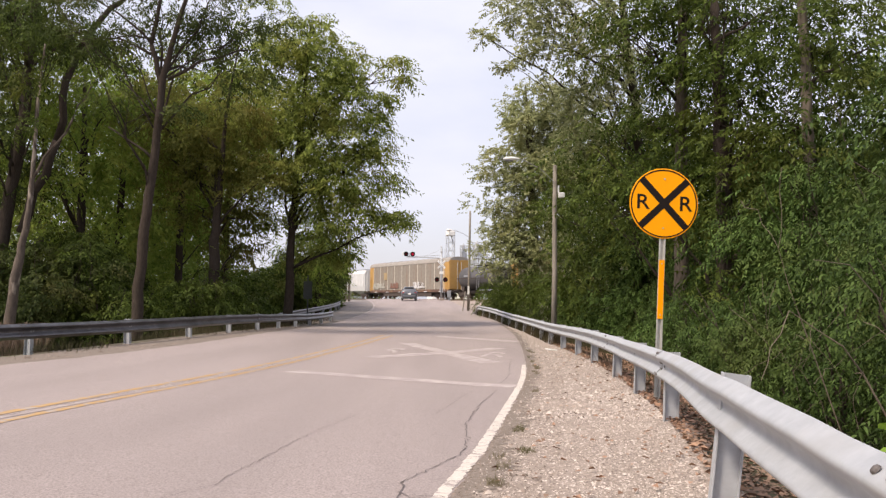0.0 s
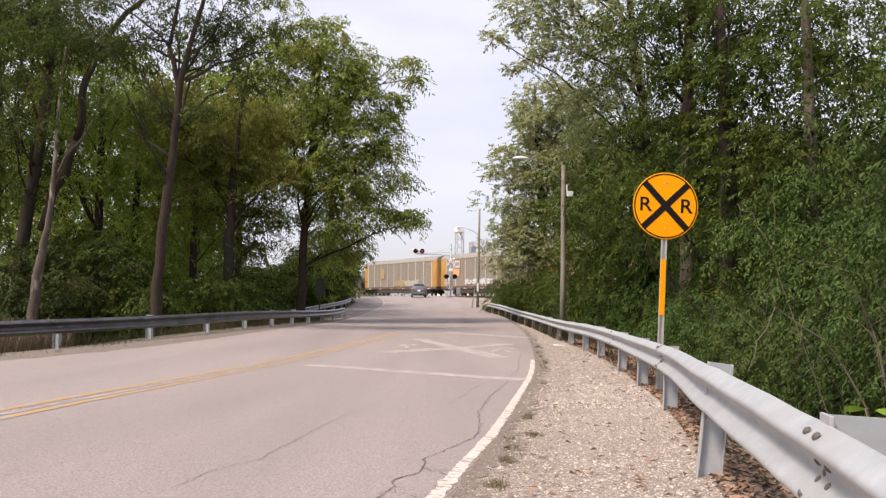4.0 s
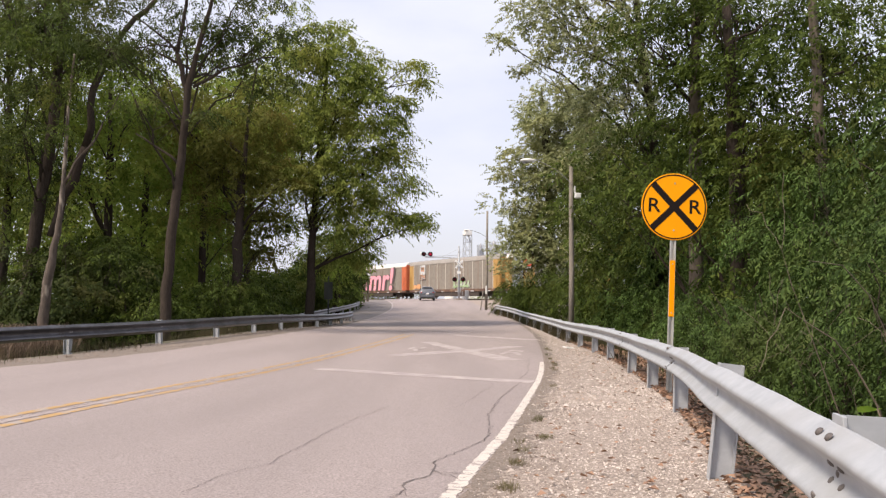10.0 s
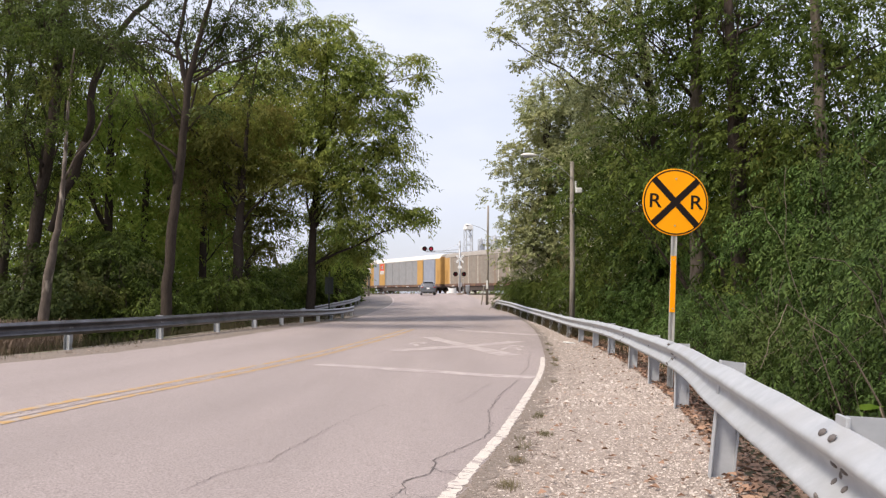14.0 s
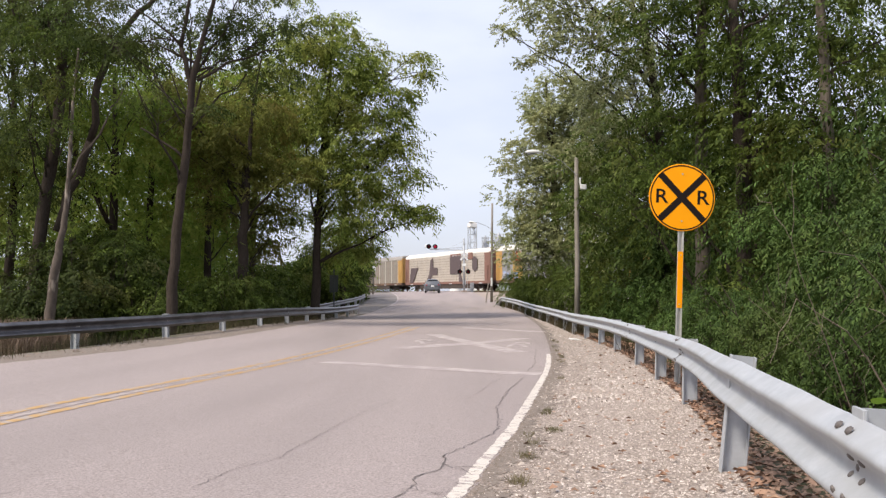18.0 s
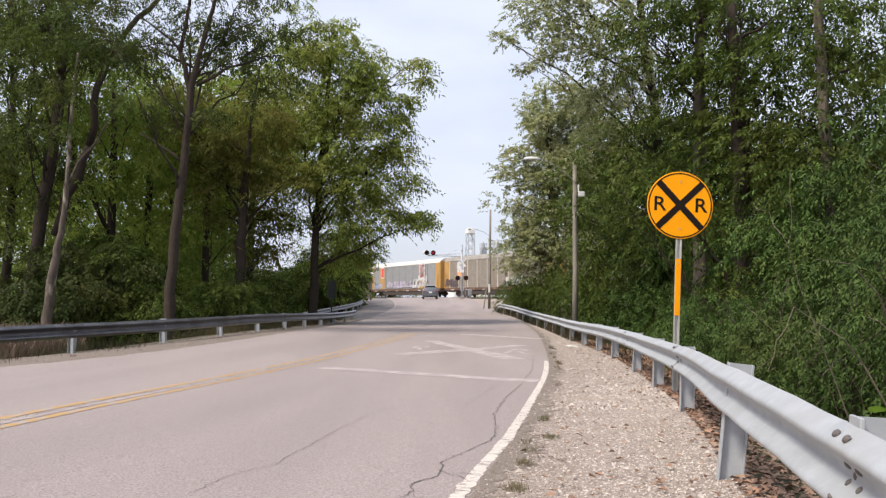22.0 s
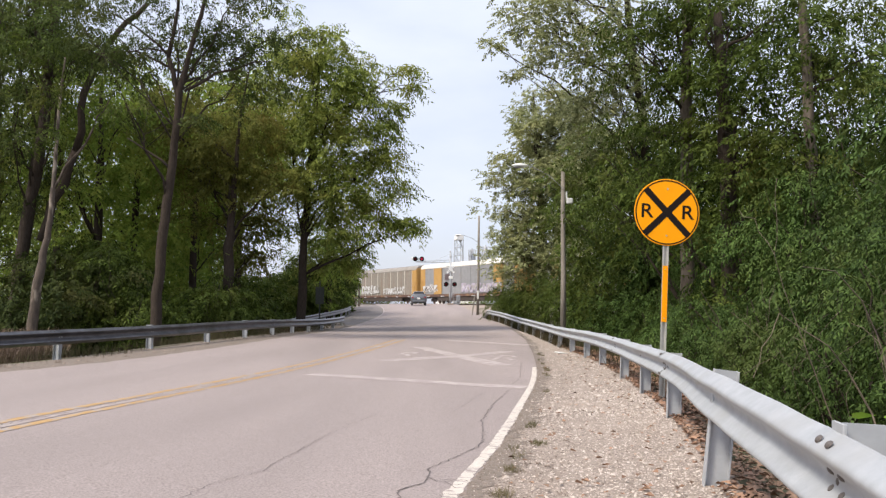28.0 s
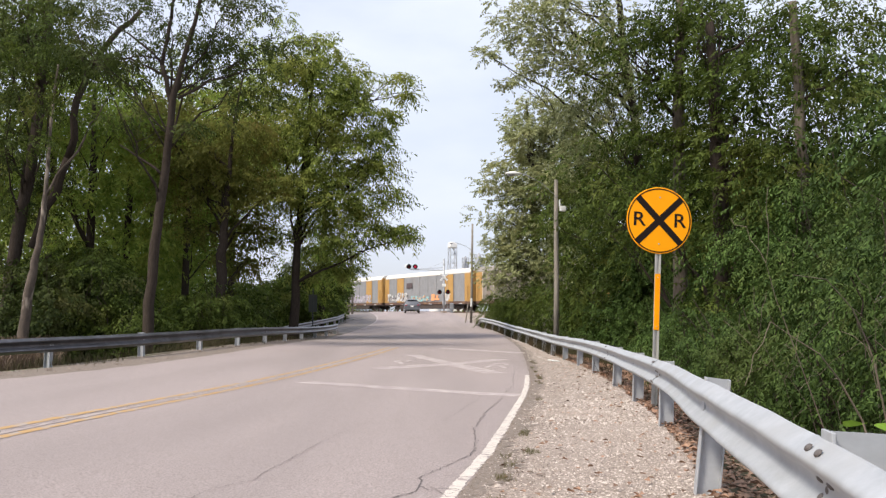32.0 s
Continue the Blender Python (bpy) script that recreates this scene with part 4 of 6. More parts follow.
def track_line(off, label):
    root = thing("railway_track", LOCAL @ Matrix.Translation((0, off, 0)), label, "railway track", kind="structure")
    bed = Buf()
    prof = [(-3.4, -0.6), (-1.75, RAIL_TOP - 0.30), (1.75, RAIL_TOP - 0.30), (3.4, -0.6)]
    bed.loft([[(x, y, z) for y, z in prof] for x in (-260, -14)], caps=True).loft([[(x, y, z) for y, z in prof] for x in (14, 110)], caps=True)
    part("ballast_bed", bed, M_BALLAST, root)
    rp = [(-.07, 0), (-.07, .02), (-.012, .05), (-.012, .12), (-.036, .135), (-.036, .165), (.036, .165), (.036, .135), (.012, .12), (.012, .05), (.07, .02), (.07, 0)]
    for s in (-1, 1):
        part("rail", Buf().loft([[(x, s * 0.755 + a, RAIL_TOP - 0.165 + c) for a, c in rp] for x in (-260, 110)]), M_RUST, root)
    sl = Buf().box(0, 0, 0, 0.22, 2.6, 0.17, 0.01).mesh("sleeper")
    for k in range(-70, 60):
        if abs(k * 0.6) > 8:
            o = part("sleeper", sl, M_SLEEPER, root)
            o.location = (k * 0.6, float(RNG.normal(0, .02)), RAIL_TOP - 0.245)
    return root


track_line(0.0, "rusty rails on sleepers and grey ballast")
xp = tagged(new("crossing_panel", Buf().box(0, 0, 0, 20, 3.3, 0.3, 0.02).mesh("crossing_panel")), "worn asphalt crossing panel between the rails", "crossing", kind="structure")
xp.data.materials.append(M_ROAD)
xp.matrix_basis = LOCAL @ Matrix.Translation((0, 0, RAIL_TOP - 0.02 - 0.15))

# ---- grey car waiting at the crossing ----
M_CAR = material("grey_car_paint", (0.115, 0.12, 0.132), (0.10, 0.105, 0.115), 0.3, 0.3, coat=0.6)
M_GLASS_DARK = material("tinted_car_glass", (0.012, 0.014, 0.017), None, 0.2, spec=0.3)
M_TYRE = material("tyre_rubber", (0.02, 0.02, 0.02), None, 0.85)
M_TAIL = material("red_tail_lens", (0.28, 0.015, 0.02), None, 0.25)
M_CHROME = material("bright_metal_trim", (0.6, 0.6, 0.62), None, 0.25, 0.9)


def parked_car(x, y, rz):
    root = thing("car", pose(x, y, float(ground_z(x, y)), 0, 0, rz), "dark grey hatchback car waiting on the road", "car")
    # cross-sections along the length: (y, half width at sill, at belt, at roof, z sill, z belt, z roof)
    secs = [(-2.15, .66, .76, .60, .44, .82, .94), (-2.08, .84, .92, .66, .30, .94, 1.08), (-1.92, .90, .96, .62, .26, 1.02, 1.36), (-1.55, .92, .97, .58, .24, 1.04, 1.60),
            (-0.6, .92, .96, .59, .24, 1.02, 1.67), (0.3, .91, .95, .60, .24, 1.00, 1.63), (0.85, .90, .94, .64, .24, .99, 1.32), (1.25, .90, .93, .72, .24, .97, 1.06), (1.9, .86, .90, .66, .28, .86, .92), (2.2, .68, .72, .52, .40, .70, .76)]
    rings = []
    for yy, a, c, r_, z0, z1, z2 in secs:
        half = [(a * .9, z0), (a, z0 + .1), (c, (z0 + z1) / 2), (c * .985, z1), (r_ + (c - r_) * .35, z1 + (z2 - z1) * .6), (r_, z2 - .05), (r_ * .8, z2)]
        rings.append([(p, yy, z) for p, z in half] + [(-p, yy, z) for p, z in reversed(half)])
    body = part("body", Buf().loft(rings), M_CAR, root, "dark grey painted body", smooth=True)
    rw = [(-.72, -2.03, 1.06), (.72, -2.03, 1.06), (.56, -1.70, 1.50), (-.56, -1.70, 1.50)]
    part("rear_window", Buf().add([Vector(p) + Vector((0, -.035, .02)) for p in rw] + [Vector(p) for p in rw], [(0, 1, 2, 3), (4, 7, 6, 5), (0, 4, 5, 1), (1, 5, 6, 2), (2, 6, 7, 3), (3, 7, 4, 0)]), M_GLASS_DARK, root)
    part("bumper", Buf().box(0, -2.13, .47, 1.62, .22, .30, .07), M_CAR, root)
    part("lower_bumper", Buf().box(0, -2.14, .33, 1.45, .2, .16, .05), M_TYRE, root)
    part("spoiler", Buf().box(0, -1.72, 1.57, 1.1, .3, .05, .02), M_CAR, root)
    part("number_plate", Buf().box(0, -2.165, .80, .36, .02, .17, .005), M_WHITE, root)
    part("badge_strip", Buf().box(0, -2.15, .94, .7, .03, .035, .01), M_CHROME, root)
    for s in (-1, 1):
        part("tail_light", Buf().box(s * .70, -2.07, .92, .28, .14, .18, .04), M_TAIL, root, "red tail light")
        part("mirror", Buf().box(s * 1.0, .75, 1.05, .2, .1, .14, .03), M_CAR, root)
        part("side_window", Buf().box(s * .80, -.35, 1.25, .05, 2.0, .32, .02, Matrix.Translation((s * .0, 0, 0))), M_GLASS_DARK, root)
        for yy in (-1.3, 1.35):
            wh = part("wheel", Buf().tube([(s * .70, yy, .33), (s * .73, yy, .33), (s * .89, yy, .33), (s * .91, yy, .33)], [.30, .33, .33, .30], 20), M_TYRE, root)
            part("rim", Buf().tube([(s * .90, yy, .33), (s * .915, yy, .33)], [.21, .18], 14), M_CHROME, wh)
    return root


parked_car(-1.62, 97.5, 2)

# ---- beyond the track: white tanks and elevator towers ----
M_TANK = material("white_storage_tank", (0.82, 0.80, 0.76), (0.72, 0.70, 0.66), 0.6, scale=0.6)
# lightened steel: the haze of distance is put into its colour
M_FAR_STEEL = material("haze_paled_steel", (0.52, 0.54, 0.57), None, 0.6, 0.2)


def storage_tank(x, y, r, h):
    root = thing("storage_tank", pose(x, y, 1.3), "tall white cylindrical storage tank", "storage tank", "tanks beyond the track")
    part("shell", Buf().tube([(0, 0, 0), (0, 0, h)], r, 40), M_TANK, root, smooth=False)
    part("roof", Buf().tube([(0, 0, h), (0, 0, h + .3), (0, 0, h + r * .18)], [r * 1.01, r, r * .1], 40), M_TANK, root)
    for k in range(3):
        part("band", Buf().tube([(0, 0, h * (k + 1) / 4 - .08), (0, 0, h * (k + 1) / 4 + .08)], r * 1.006, 40, False), M_FAR_STEEL, root)
    rail_b = Buf()
    for k in range(20):
        a = 2 * math.pi * k / 20
        rail_b.tube([(math.cos(a) * r, math.sin(a) * r, h), (math.cos(a) * r, math.sin(a) * r, h + 1)], .04, 4)
    part("guard_rail", rail_b, M_FAR_STEEL, root)
    return root


def lattice_tower(x, y, top, w, cap):
    root = thing("elevator_tower", pose(x, y, 1.3, 0, 0, 20), "grey steel lattice tower of a grain elevator", "lattice tower", "elevator towers")
    h = top - 1.3
    for sx, sy in ((-1, -1), (1, -1), (1, 1), (-1, 1)):
        part("leg", Buf().tube([(sx * w / 2, sy * w / 2, 0), (sx * w / 2, sy * w / 2, h)], .14, 5), M_FAR_STEEL, root)
    n = int(h / w / 1.1)
    for k in range(n):
        z0, z1 = h * k / n, h * (k + 1) / n
        b = Buf()
        for (ax, ay), (bx, by) in (((-1, -1), (1, -1)), ((1, -1), (1, 1)), ((1, 1), (-1, 1)), ((-1, 1), (-1, -1))):
            b.tube([(ax * w / 2, ay * w / 2, z0), (bx * w / 2, by * w / 2, z1)], .07, 4)
            b.tube([(ax * w / 2, ay * w / 2, z1), (bx * w / 2, by * w / 2, z1)], .07, 4)
        part("brace_panel", b, M_FAR_STEEL, root)
    if cap:
        part("head_house", Buf().box(0, 0, h + .4, w * 1.15, w * 1.1, 1.6, .2), M_TANK, root, "white head house")
        part("spout", Buf().tube([(0, 0, h), (w * .5, -.6, h - 3), (w * .5, -.6, h - 9)], .22, 8), M_FAR_STEEL, root)
    else:
        part("hopper_cone", Buf().tube([(0, 0, h - 4.6), (0, 0, h - 1.5), (0, 0, h + .6)], [w * .8, w * .45, .12], 14), M_GREY_METAL, root)
    return root


storage_tank(9.6, 205, 4.3, 9.9)
storage_tank(2.6, 200, 1.5, 8.9)
lattice_tower(8.9, 262, 22.6, 2.2, True)
lattice_tower(13.5, 268, 19.5, 1.7, False)
lattice_tower(18.5, 275, 21.0, 2.5, False)


# ---- freight train ----
PITCH = 28.6
M_RACK = material("weathered_rack_panel", (0.27, 0.24, 0.205), (0.20, 0.175, 0.147), 0.75, 0.1, scale=1.4, stain=(0.22, 0.15, 0.10), stain_scale=1.1, stain_lo=0.48, stain_hi=0.72, stretch=(1, 1, 2), stain_stretch=(1.6, 1.6, 0.22), stain_mix=.75)
M_RACK_GREY = material("galvanised_rack_panel", (0.28, 0.28, 0.285), (0.22, 0.22, 0.225), 0.7, 0.1, scale=1.4, stain=(0.30, 0.27, 0.25), stain_scale=0.5, stain_lo=0.55, stain_hi=0.8)
M_YELLOW = material("freight_yellow", (0.46, 0.265, 0.075), (0.38, 0.215, 0.065), 0.65, scale=1.2, stain=(0.36, 0.20, 0.08), stain_scale=0.7, stain_lo=0.55, stain_hi=0.8)
M_ORANGE = material("red_orange_paint", (0.58, 0.14, 0.05), (0.46, 0.11, 0.05), 0.65, scale=1.2)
M_BROWN = material("freight_brown", (0.22, 0.11, 0.08), (0.17, 0.09, 0.07), 0.7, scale=1.2)
M_CREAM = material("cream_overspray", (0.50, 0.44, 0.375), (0.42, 0.37, 0.315), 0.7, scale=0.8, stain=(0.40, 0.345, 0.30), stain_scale=0.6)
M_ROOF_W = material("white_rack_roof", (0.66, 0.63, 0.58), (0.56, 0.53, 0.48), 0.6, scale=0.9)
M_ROOF_G = material("dull_rack_roof", (0.29, 0.265, 0.235), (0.235, 0.21, 0.185), 0.7, scale=0.9)
M_RIB = material("pale_rack_post", (0.56, 0.52, 0.46), (0.44, 0.40, 0.34), 0.7, scale=2)
M_UNDER = material("grimy_underframe", (0.045, 0.035, 0.03), (0.07, 0.05, 0.04), 0.85, scale=2)
M_SILL = material("rusty_side_sill", (0.13, 0.07, 0.05), (0.08, 0.045, 0.035), 0.8, scale=1.5, stain=(0.22, 0.13, 0.07), stain_scale=0.8)
M_TANKCAR = material("black_tank_car", (0.045, 0.045, 0.05), (0.07, 0.065, 0.065), 0.55, scale=1.0, stain=(0.11, 0.10, 0.10), stain_scale=0.6)
M_HOPPER = material("pale_hopper", (0.62, 0.62, 0.62), (0.52, 0.52, 0.52), 0.65, scale=1.0)
M_PINK = material("pink_spray_paint", (0.86, 0.36, 0.42), (0.80, 0.32, 0.38), 0.6, scale=2)
M_TAG_DARK = material("dark_spray_paint", (0.10, 0.07, 0.07), None, 0.6)
M_TAG_WHITE = material("white_spray_paint", (0.62, 0.61, 0.61), None, 0.65, scale=1.5, stain=(0.30, 0.275, 0.245), stain_scale=1.3, stain_lo=0.46, stain_hi=0.64)
M_BLUEGREY = material("blue_grey_panel", (0.26, 0.285, 0.34), (0.21, 0.23, 0.28), 0.7, scale=1.4)
M_TAG_PALE = material("faint_old_spray_paint", (0.40, 0.385, 0.34), (0.32, 0.30, 0.26), 0.7, scale=1.5)
M_OLD_YELLOW = material("faded_yellow_panel", (0.38, 0.27, 0.13), (0.30, 0.22, 0.13), 0.7, scale=1.2)
M_TAG_BLUE = material("blue_spray_paint", (0.30, 0.38, 0.62), None, 0.65, scale=1.5, stain=(0.30, 0.275, 0.245), stain_scale=1.3, stain_lo=0.46, stain_hi=0.64)
M_TAG_TEAL = material("teal_spray_paint", (0.25, 0.50, 0.52), None, 0.65, scale=1.5, stain=(0.30, 0.275, 0.245), stain_scale=1.3, stain_lo=0.46, stain_hi=0.64)
M_TAG_GREEN = material("green_spray_paint", (0.34, 0.50, 0.24), None, 0.65, scale=1.5, stain=(0.30, 0.275, 0.245), stain_scale=1.3, stain_lo=0.46, stain_hi=0.64)
M_TAG_PURPLE = material("mauve_spray_paint", (0.44, 0.39, 0.50), None, 0.65, scale=1.5, stain=(0.30, 0.275, 0.245), stain_scale=1.3, stain_lo=0.46, stain_hi=0.64)
M_TAG_RED = material("red_herald_paint", (0.75, 0.08, 0.05), None, 0.6)
M_TAG_ORANGE = material("orange_herald_paint", (0.78, 0.36, 0.16), None, 0.6)

WHEEL_MESH = Buf().tube([(0, -.07, 0), (0, -.05, 0), (0, .05, 0), (0, .08, 0)], [.36, .44, .43, .30], 20).mesh("wheel")
FRAME_MESH = Buf().prism([(-1.35, .62), (-1.2, .78), (-.5, .86), (.5, .86), (1.2, .78), (1.35, .62), (1.25, .30), (.95, .32), (.62, .58), (.35, .26), (-.35, .26), (-.62, .58), (-.95, .32), (-1.25, .30)], -.06, .06).mesh("side_frame")


def truck(root, x):
    """A two-axle bogie."""
    bg = part("bogie", Buf().box(x, 0, .62, .5, 2.3, .3, .05), M_UNDER, root)
    for s in (-1, 1):
        f = part("side_frame", FRAME_MESH, M_UNDER, bg)
        f.location = (x, s * 1.0, 0)
        for k in (-1, 1):
            w = part("wheel", WHEEL_MESH, M_RUST, bg)
            w.location = (x + k * .88, s * .755, .44)
    return bg


def couplers(root, half):
    for s in (-1, 1):
        part("coupler", Buf().box(s * (half + .25), 0, .88, .9, .22, .26, .04), M_UNDER, root)


def flat_patch(root, pts, y, mt):
    m = len(pts)
    part("graffiti", Buf().add([(px, y, pz) for px, pz in pts] + [(px, y + .002, pz) for px, pz in pts], [tuple(range(m))] + [tuple(range(2 * m - 1, m - 1, -1))] + [(j, j + m, (j + 1) % m + m, (j + 1) % m) for j in range(m)]), mt, root)


def tag_letters(root, rng, x0, x1, z0, z1, mats, n, y=-1.62):
    """Sprayed letters that cannot be read: broad slanted bodies, crossed by thin strokes of the last colour."""
    w = (x1 - x0) / n
    for k in range(n):
        cx = x0 + w * (k + .5)
        lo, hi = z0 + rng.uniform(0, .12) * (z1 - z0), z1 - rng.uniform(0, .3) * (z1 - z0)
        sl = rng.uniform(-.1, .3)
        h = hi - lo
        sh = lambda u, v: (cx + w * u * .6 + sl * (v - .5) * h, lo + v * h)
        kind = int(rng.integers(4))
        if kind == 0:
            pts = [sh(-1, 0), sh(-.2, .0), sh(.1, .35), sh(.5, 0), sh(1, .05), sh(.55, .5), sh(.9, .9), sh(.1, 1), sh(-.9, .95)]
        elif kind == 1:
            pts = [sh(-.9, .05), sh(.4, 0), sh(.95, .25), sh(.7, .55), sh(1, .8), sh(.3, 1), sh(-.8, .92), sh(-.6, .5)]
        elif kind == 2:
            pts = [sh(-.8, 0), sh(-.1, .02), sh(0, .3), sh(.9, .1), sh(.8, .4), sh(.2, .5), sh(.9, .85), sh(.2, 1), sh(-.9, .9), sh(-.6, .45)]
        else:
            pts = [sh(-1, .1), sh(0, 0), sh(.95, .08), sh(.9, .35), sh(.3, .4), sh(.4, .95), sh(-.4, 1), sh(-.5, .45)]
        flat_patch(root, pts, y - .003 - .0004 * k, mats[0])
        if len(mats) > 1:
            for q in range(3):
                u, v = rng.uniform(-.8, .6), rng.uniform(0, .5)
                u2, v2 = u + rng.uniform(.2, .9), v + rng.uniform(.25, .5)
                t = .05 + .1 * h * rng.random() / max(h, .5)
                flat_patch(root, [sh(u, v), sh(u + t * 2, v), sh(u2 + t * 2, v2), sh(u2, v2)], y - .008 - .0004 * (3 * k + q), mats[-1])


def autorack(i, label, panel, end, roof, ribs=None, rib_gap=0, stripes=(), heralds=(), tags=(), sill=M_SILL):
    """A tall enclosed car carrier; the camera sees its -y side and its +x end."""
    root = thing("autorack_car", LOCAL, label, "freight car", "train of car carriers")
    rng = np.random.default_rng(100 + i)
    H = 13.55
    z0, z1, z2 = 1.32, 5.02, 5.78
    part("deck", Buf().box(0, 0, 1.02, 27.2, 2.9, .34, .04), M_UNDER, root)
    part("centre_sill", Buf().box(0, 0, .72, 22.5, .7, .4, .05), M_UNDER, root)
    for s in (-1, 1):
        part("side_sill", Buf().box(0, s * 1.52, 1.17, 27.1, .12, .36, .02), sill, root)
        part("skirt", Buf().box(0, s * 1.42, .70, 16.4, .08, .66, .03), M_UNDER, root)
    for bx in range(6):
        part("reflector", Buf().box(-11 + bx * 4.4, -1.59, 1.05, .9, .012, .1), M_TAG_WHITE, root)
    # side panels, each its own sheet between the posts
    n = 9
    xs = np.linspace(-H + 1.6, H - 1.6, n + 1)
    for s in (-1, 1):
        for k in range(n):
            w = xs[k + 1] - xs[k]
            part("side_panel", Buf().box((xs[k] + xs[k + 1]) / 2, s * (1.50 + rng.uniform(0, .006)), (z0 + z1) / 2, w - .03, .04, z1 - z0 - .04, .006), panel, root)
        for k in range(n + 1):
            part("side_post", Buf().box(xs[k], s * 1.535, (z0 + z1) / 2, .13, .07, z1 - z0, .01), ribs or panel, root)
        for zz in (2.45, 3.7):
            part("girt", Buf().box(0, s * 1.515, zz, 24.2, .02, .07), panel, root)
        for e in (-1, 1):
            part("end_panel", Buf().box(e * (H - .85), s * 1.51, (z0 + z1) / 2, 1.46, .09, z1 - z0, .02), end, root)
            part("corner_post", Buf().box(e * (H - .08), s * 1.50, (z0 + z1) / 2 + .05, .16, .16, z1 - z0 + .1, .02), end, root)
        part("top_chord", Buf().box(0, s * 1.51, z1 + .06, 2 * H, .10, .14, .02), roof, root)
    prof = [(-1.54, z1), (-1.54, z1 + .14), (-1.38, z1 + .46), (-.9, z2 - .08), (-.3, z2), (.3, z2), (.9, z2 - .08), (1.38, z1 + .46), (1.54, z1 + .14), (1.54, z1)]
    part("roof", Buf().loft([[(x, a, c) for a, c in prof] for x in np.linspace(-H, H, 2)]), roof, root)
    for k in range(1, 14):
        pr = [(a * 1.006, c + .025) for a, c in prof[1:-1]]
        x = -H + 2 * H * k / 14
        part("roof_seam", Buf().loft([[(xx, a, c) for a, c in pr] for xx in (x - .04, x + .04)]), roof, root)
    for e in (-1, 1):
        for s in (-1, 1):
            part("end_door", Buf().box(e * (H + .02), s * .75, (z0 + z1) / 2 + .15, .10, 1.46, z1 - z0 + .3, .03), end, root)
            part("door_bar", Buf().box(e * (H + .10), s * .3, (z0 + z1) / 2, .05, .07, z1 - z0), M_RIB, root)
        part("end_cap", Buf().prism([(-1.5, z1 + .1), (-1.3, z1 + .44), (-.85, z2 - .1), (.85, z2 - .1), (1.3, z1 + .44), (1.5, z1 + .1)], e * (H - .02) - .04, e * (H - .02) + .08).mesh("end_cap"), roof, root).rotation_euler = (0, 0, 0)
        ladder = Buf().box(e * (H - .35), -1.60, 2.3, .04, .03, 2.2).box(e * (H - .75), -1.60, 2.3, .04, .03, 2.2)
        for r_ in range(6):
            ladder.box(e * (H - .55), -1.60, 1.4 + r_ * .36, .4, .03, .03)
        part("ladder", ladder, end, root)
        truck(root, e * 9.75)
    couplers(root, H + .1)
    for k, (xa, xb, mt) in enumerate(stripes):
        part("painted_panel", Buf().box((xa + xb) / 2, -1.60, (z0 + z1) / 2, xb - xa, .012, z1 - z0 - .06), mt, root)
    for xa, za, w, h, mt in heralds:
        part("herald_plate", Buf().box(xa, -1.615, za, w, .012, h), mt, root)
    for xa, xb, za, zb, mats, cnt in tags:
        tag_letters(root, rng, xa, xb, za, zb, mats, cnt)
    return root


def fix_end_caps(root):
    for o in root.children:
        if o.name.startswith("end_cap"):
            o.data.transform(Matrix(((0, 1, 0, 0), (1, 0, 0, 0), (0, 0, 1, 0), (0, 0, 0, 1))))


def tank_car():
    root = thing("tank_car", LOCAL, "black tank car with a railed top walkway", "freight car", "train of car carriers")
    L = 6.0
    rings = []
    for x, r_ in ((-L, .15), (-L + .05, .7), (-L + .3, 1.15), (-L + .7, 1.42), (-L + 1.1, 1.5), (0, 1.5), (L - 1.1, 1.5), (L - .7, 1.42), (L - .3, 1.15), (L - .05, .7), (L, .15)):
        rings.append([(x, math.cos(a) * r_, 2.75 + math.sin(a) * r_) for a in np.linspace(0, 2 * math.pi, 29)[:-1]])
    part("tank", Buf().loft(rings), M_TANKCAR, root, smooth=True)
    part("underframe", Buf().box(0, 0, .98, 13.0, .9, .4, .05), M_UNDER, root)
    for e in (-1, 1):
        part("saddle", Buf().box(e * 4.6, 0, 1.35, .7, 2.3, .6, .06), M_UNDER, root)
        part("end_platform", Buf().box(e * 6.2, 0, 1.15, .8, 2.7, .1, .02), M_UNDER, root)
        truck(root, e * 4.6)
    part("dome", Buf().tube([(0, 0, 4.1), (0, 0, 4.55), (0, 0, 4.7)], [.6, .6, .3], 20), M_TANKCAR, root)
    part("walkway", Buf().box(0, 0, 4.32, 4.4, 1.9, .06, .01), M_UNDER, root)
    for x in (-2.1, -1.05, 0, 1.05, 2.1):
        for s in (-1, 1):
            part("rail_post", Buf().tube([(x, s * .92, 4.3), (x, s * .92, 5.25)], .03, 6), M_UNDER, root)
    for s in (-1, 1):
        part("hand_rail", Buf().tube([(-2.1, s * .92, 5.25), (2.1, s * .92, 5.25)], .03, 6), M_UNDER, root)
        part("band", Buf().box(0, s * 1.5, 2.7, 11.0, .03, .12), M_UNDER, root)
    ladder = Buf()
    for x in (-.25, .25):
        ladder.tube([(x, -1.62, 1.2), (x, -1.55, 3.2), (x, -.95, 4.4)], .03, 6)
    part("ladder", ladder, M_GREY_METAL, root)
    couplers(root, 6.3)
    part("marking_plate", Buf().box(-3.2, -1.49, 3.0, 1.0, .06, .2), M_GREY_METAL, root)
    return root


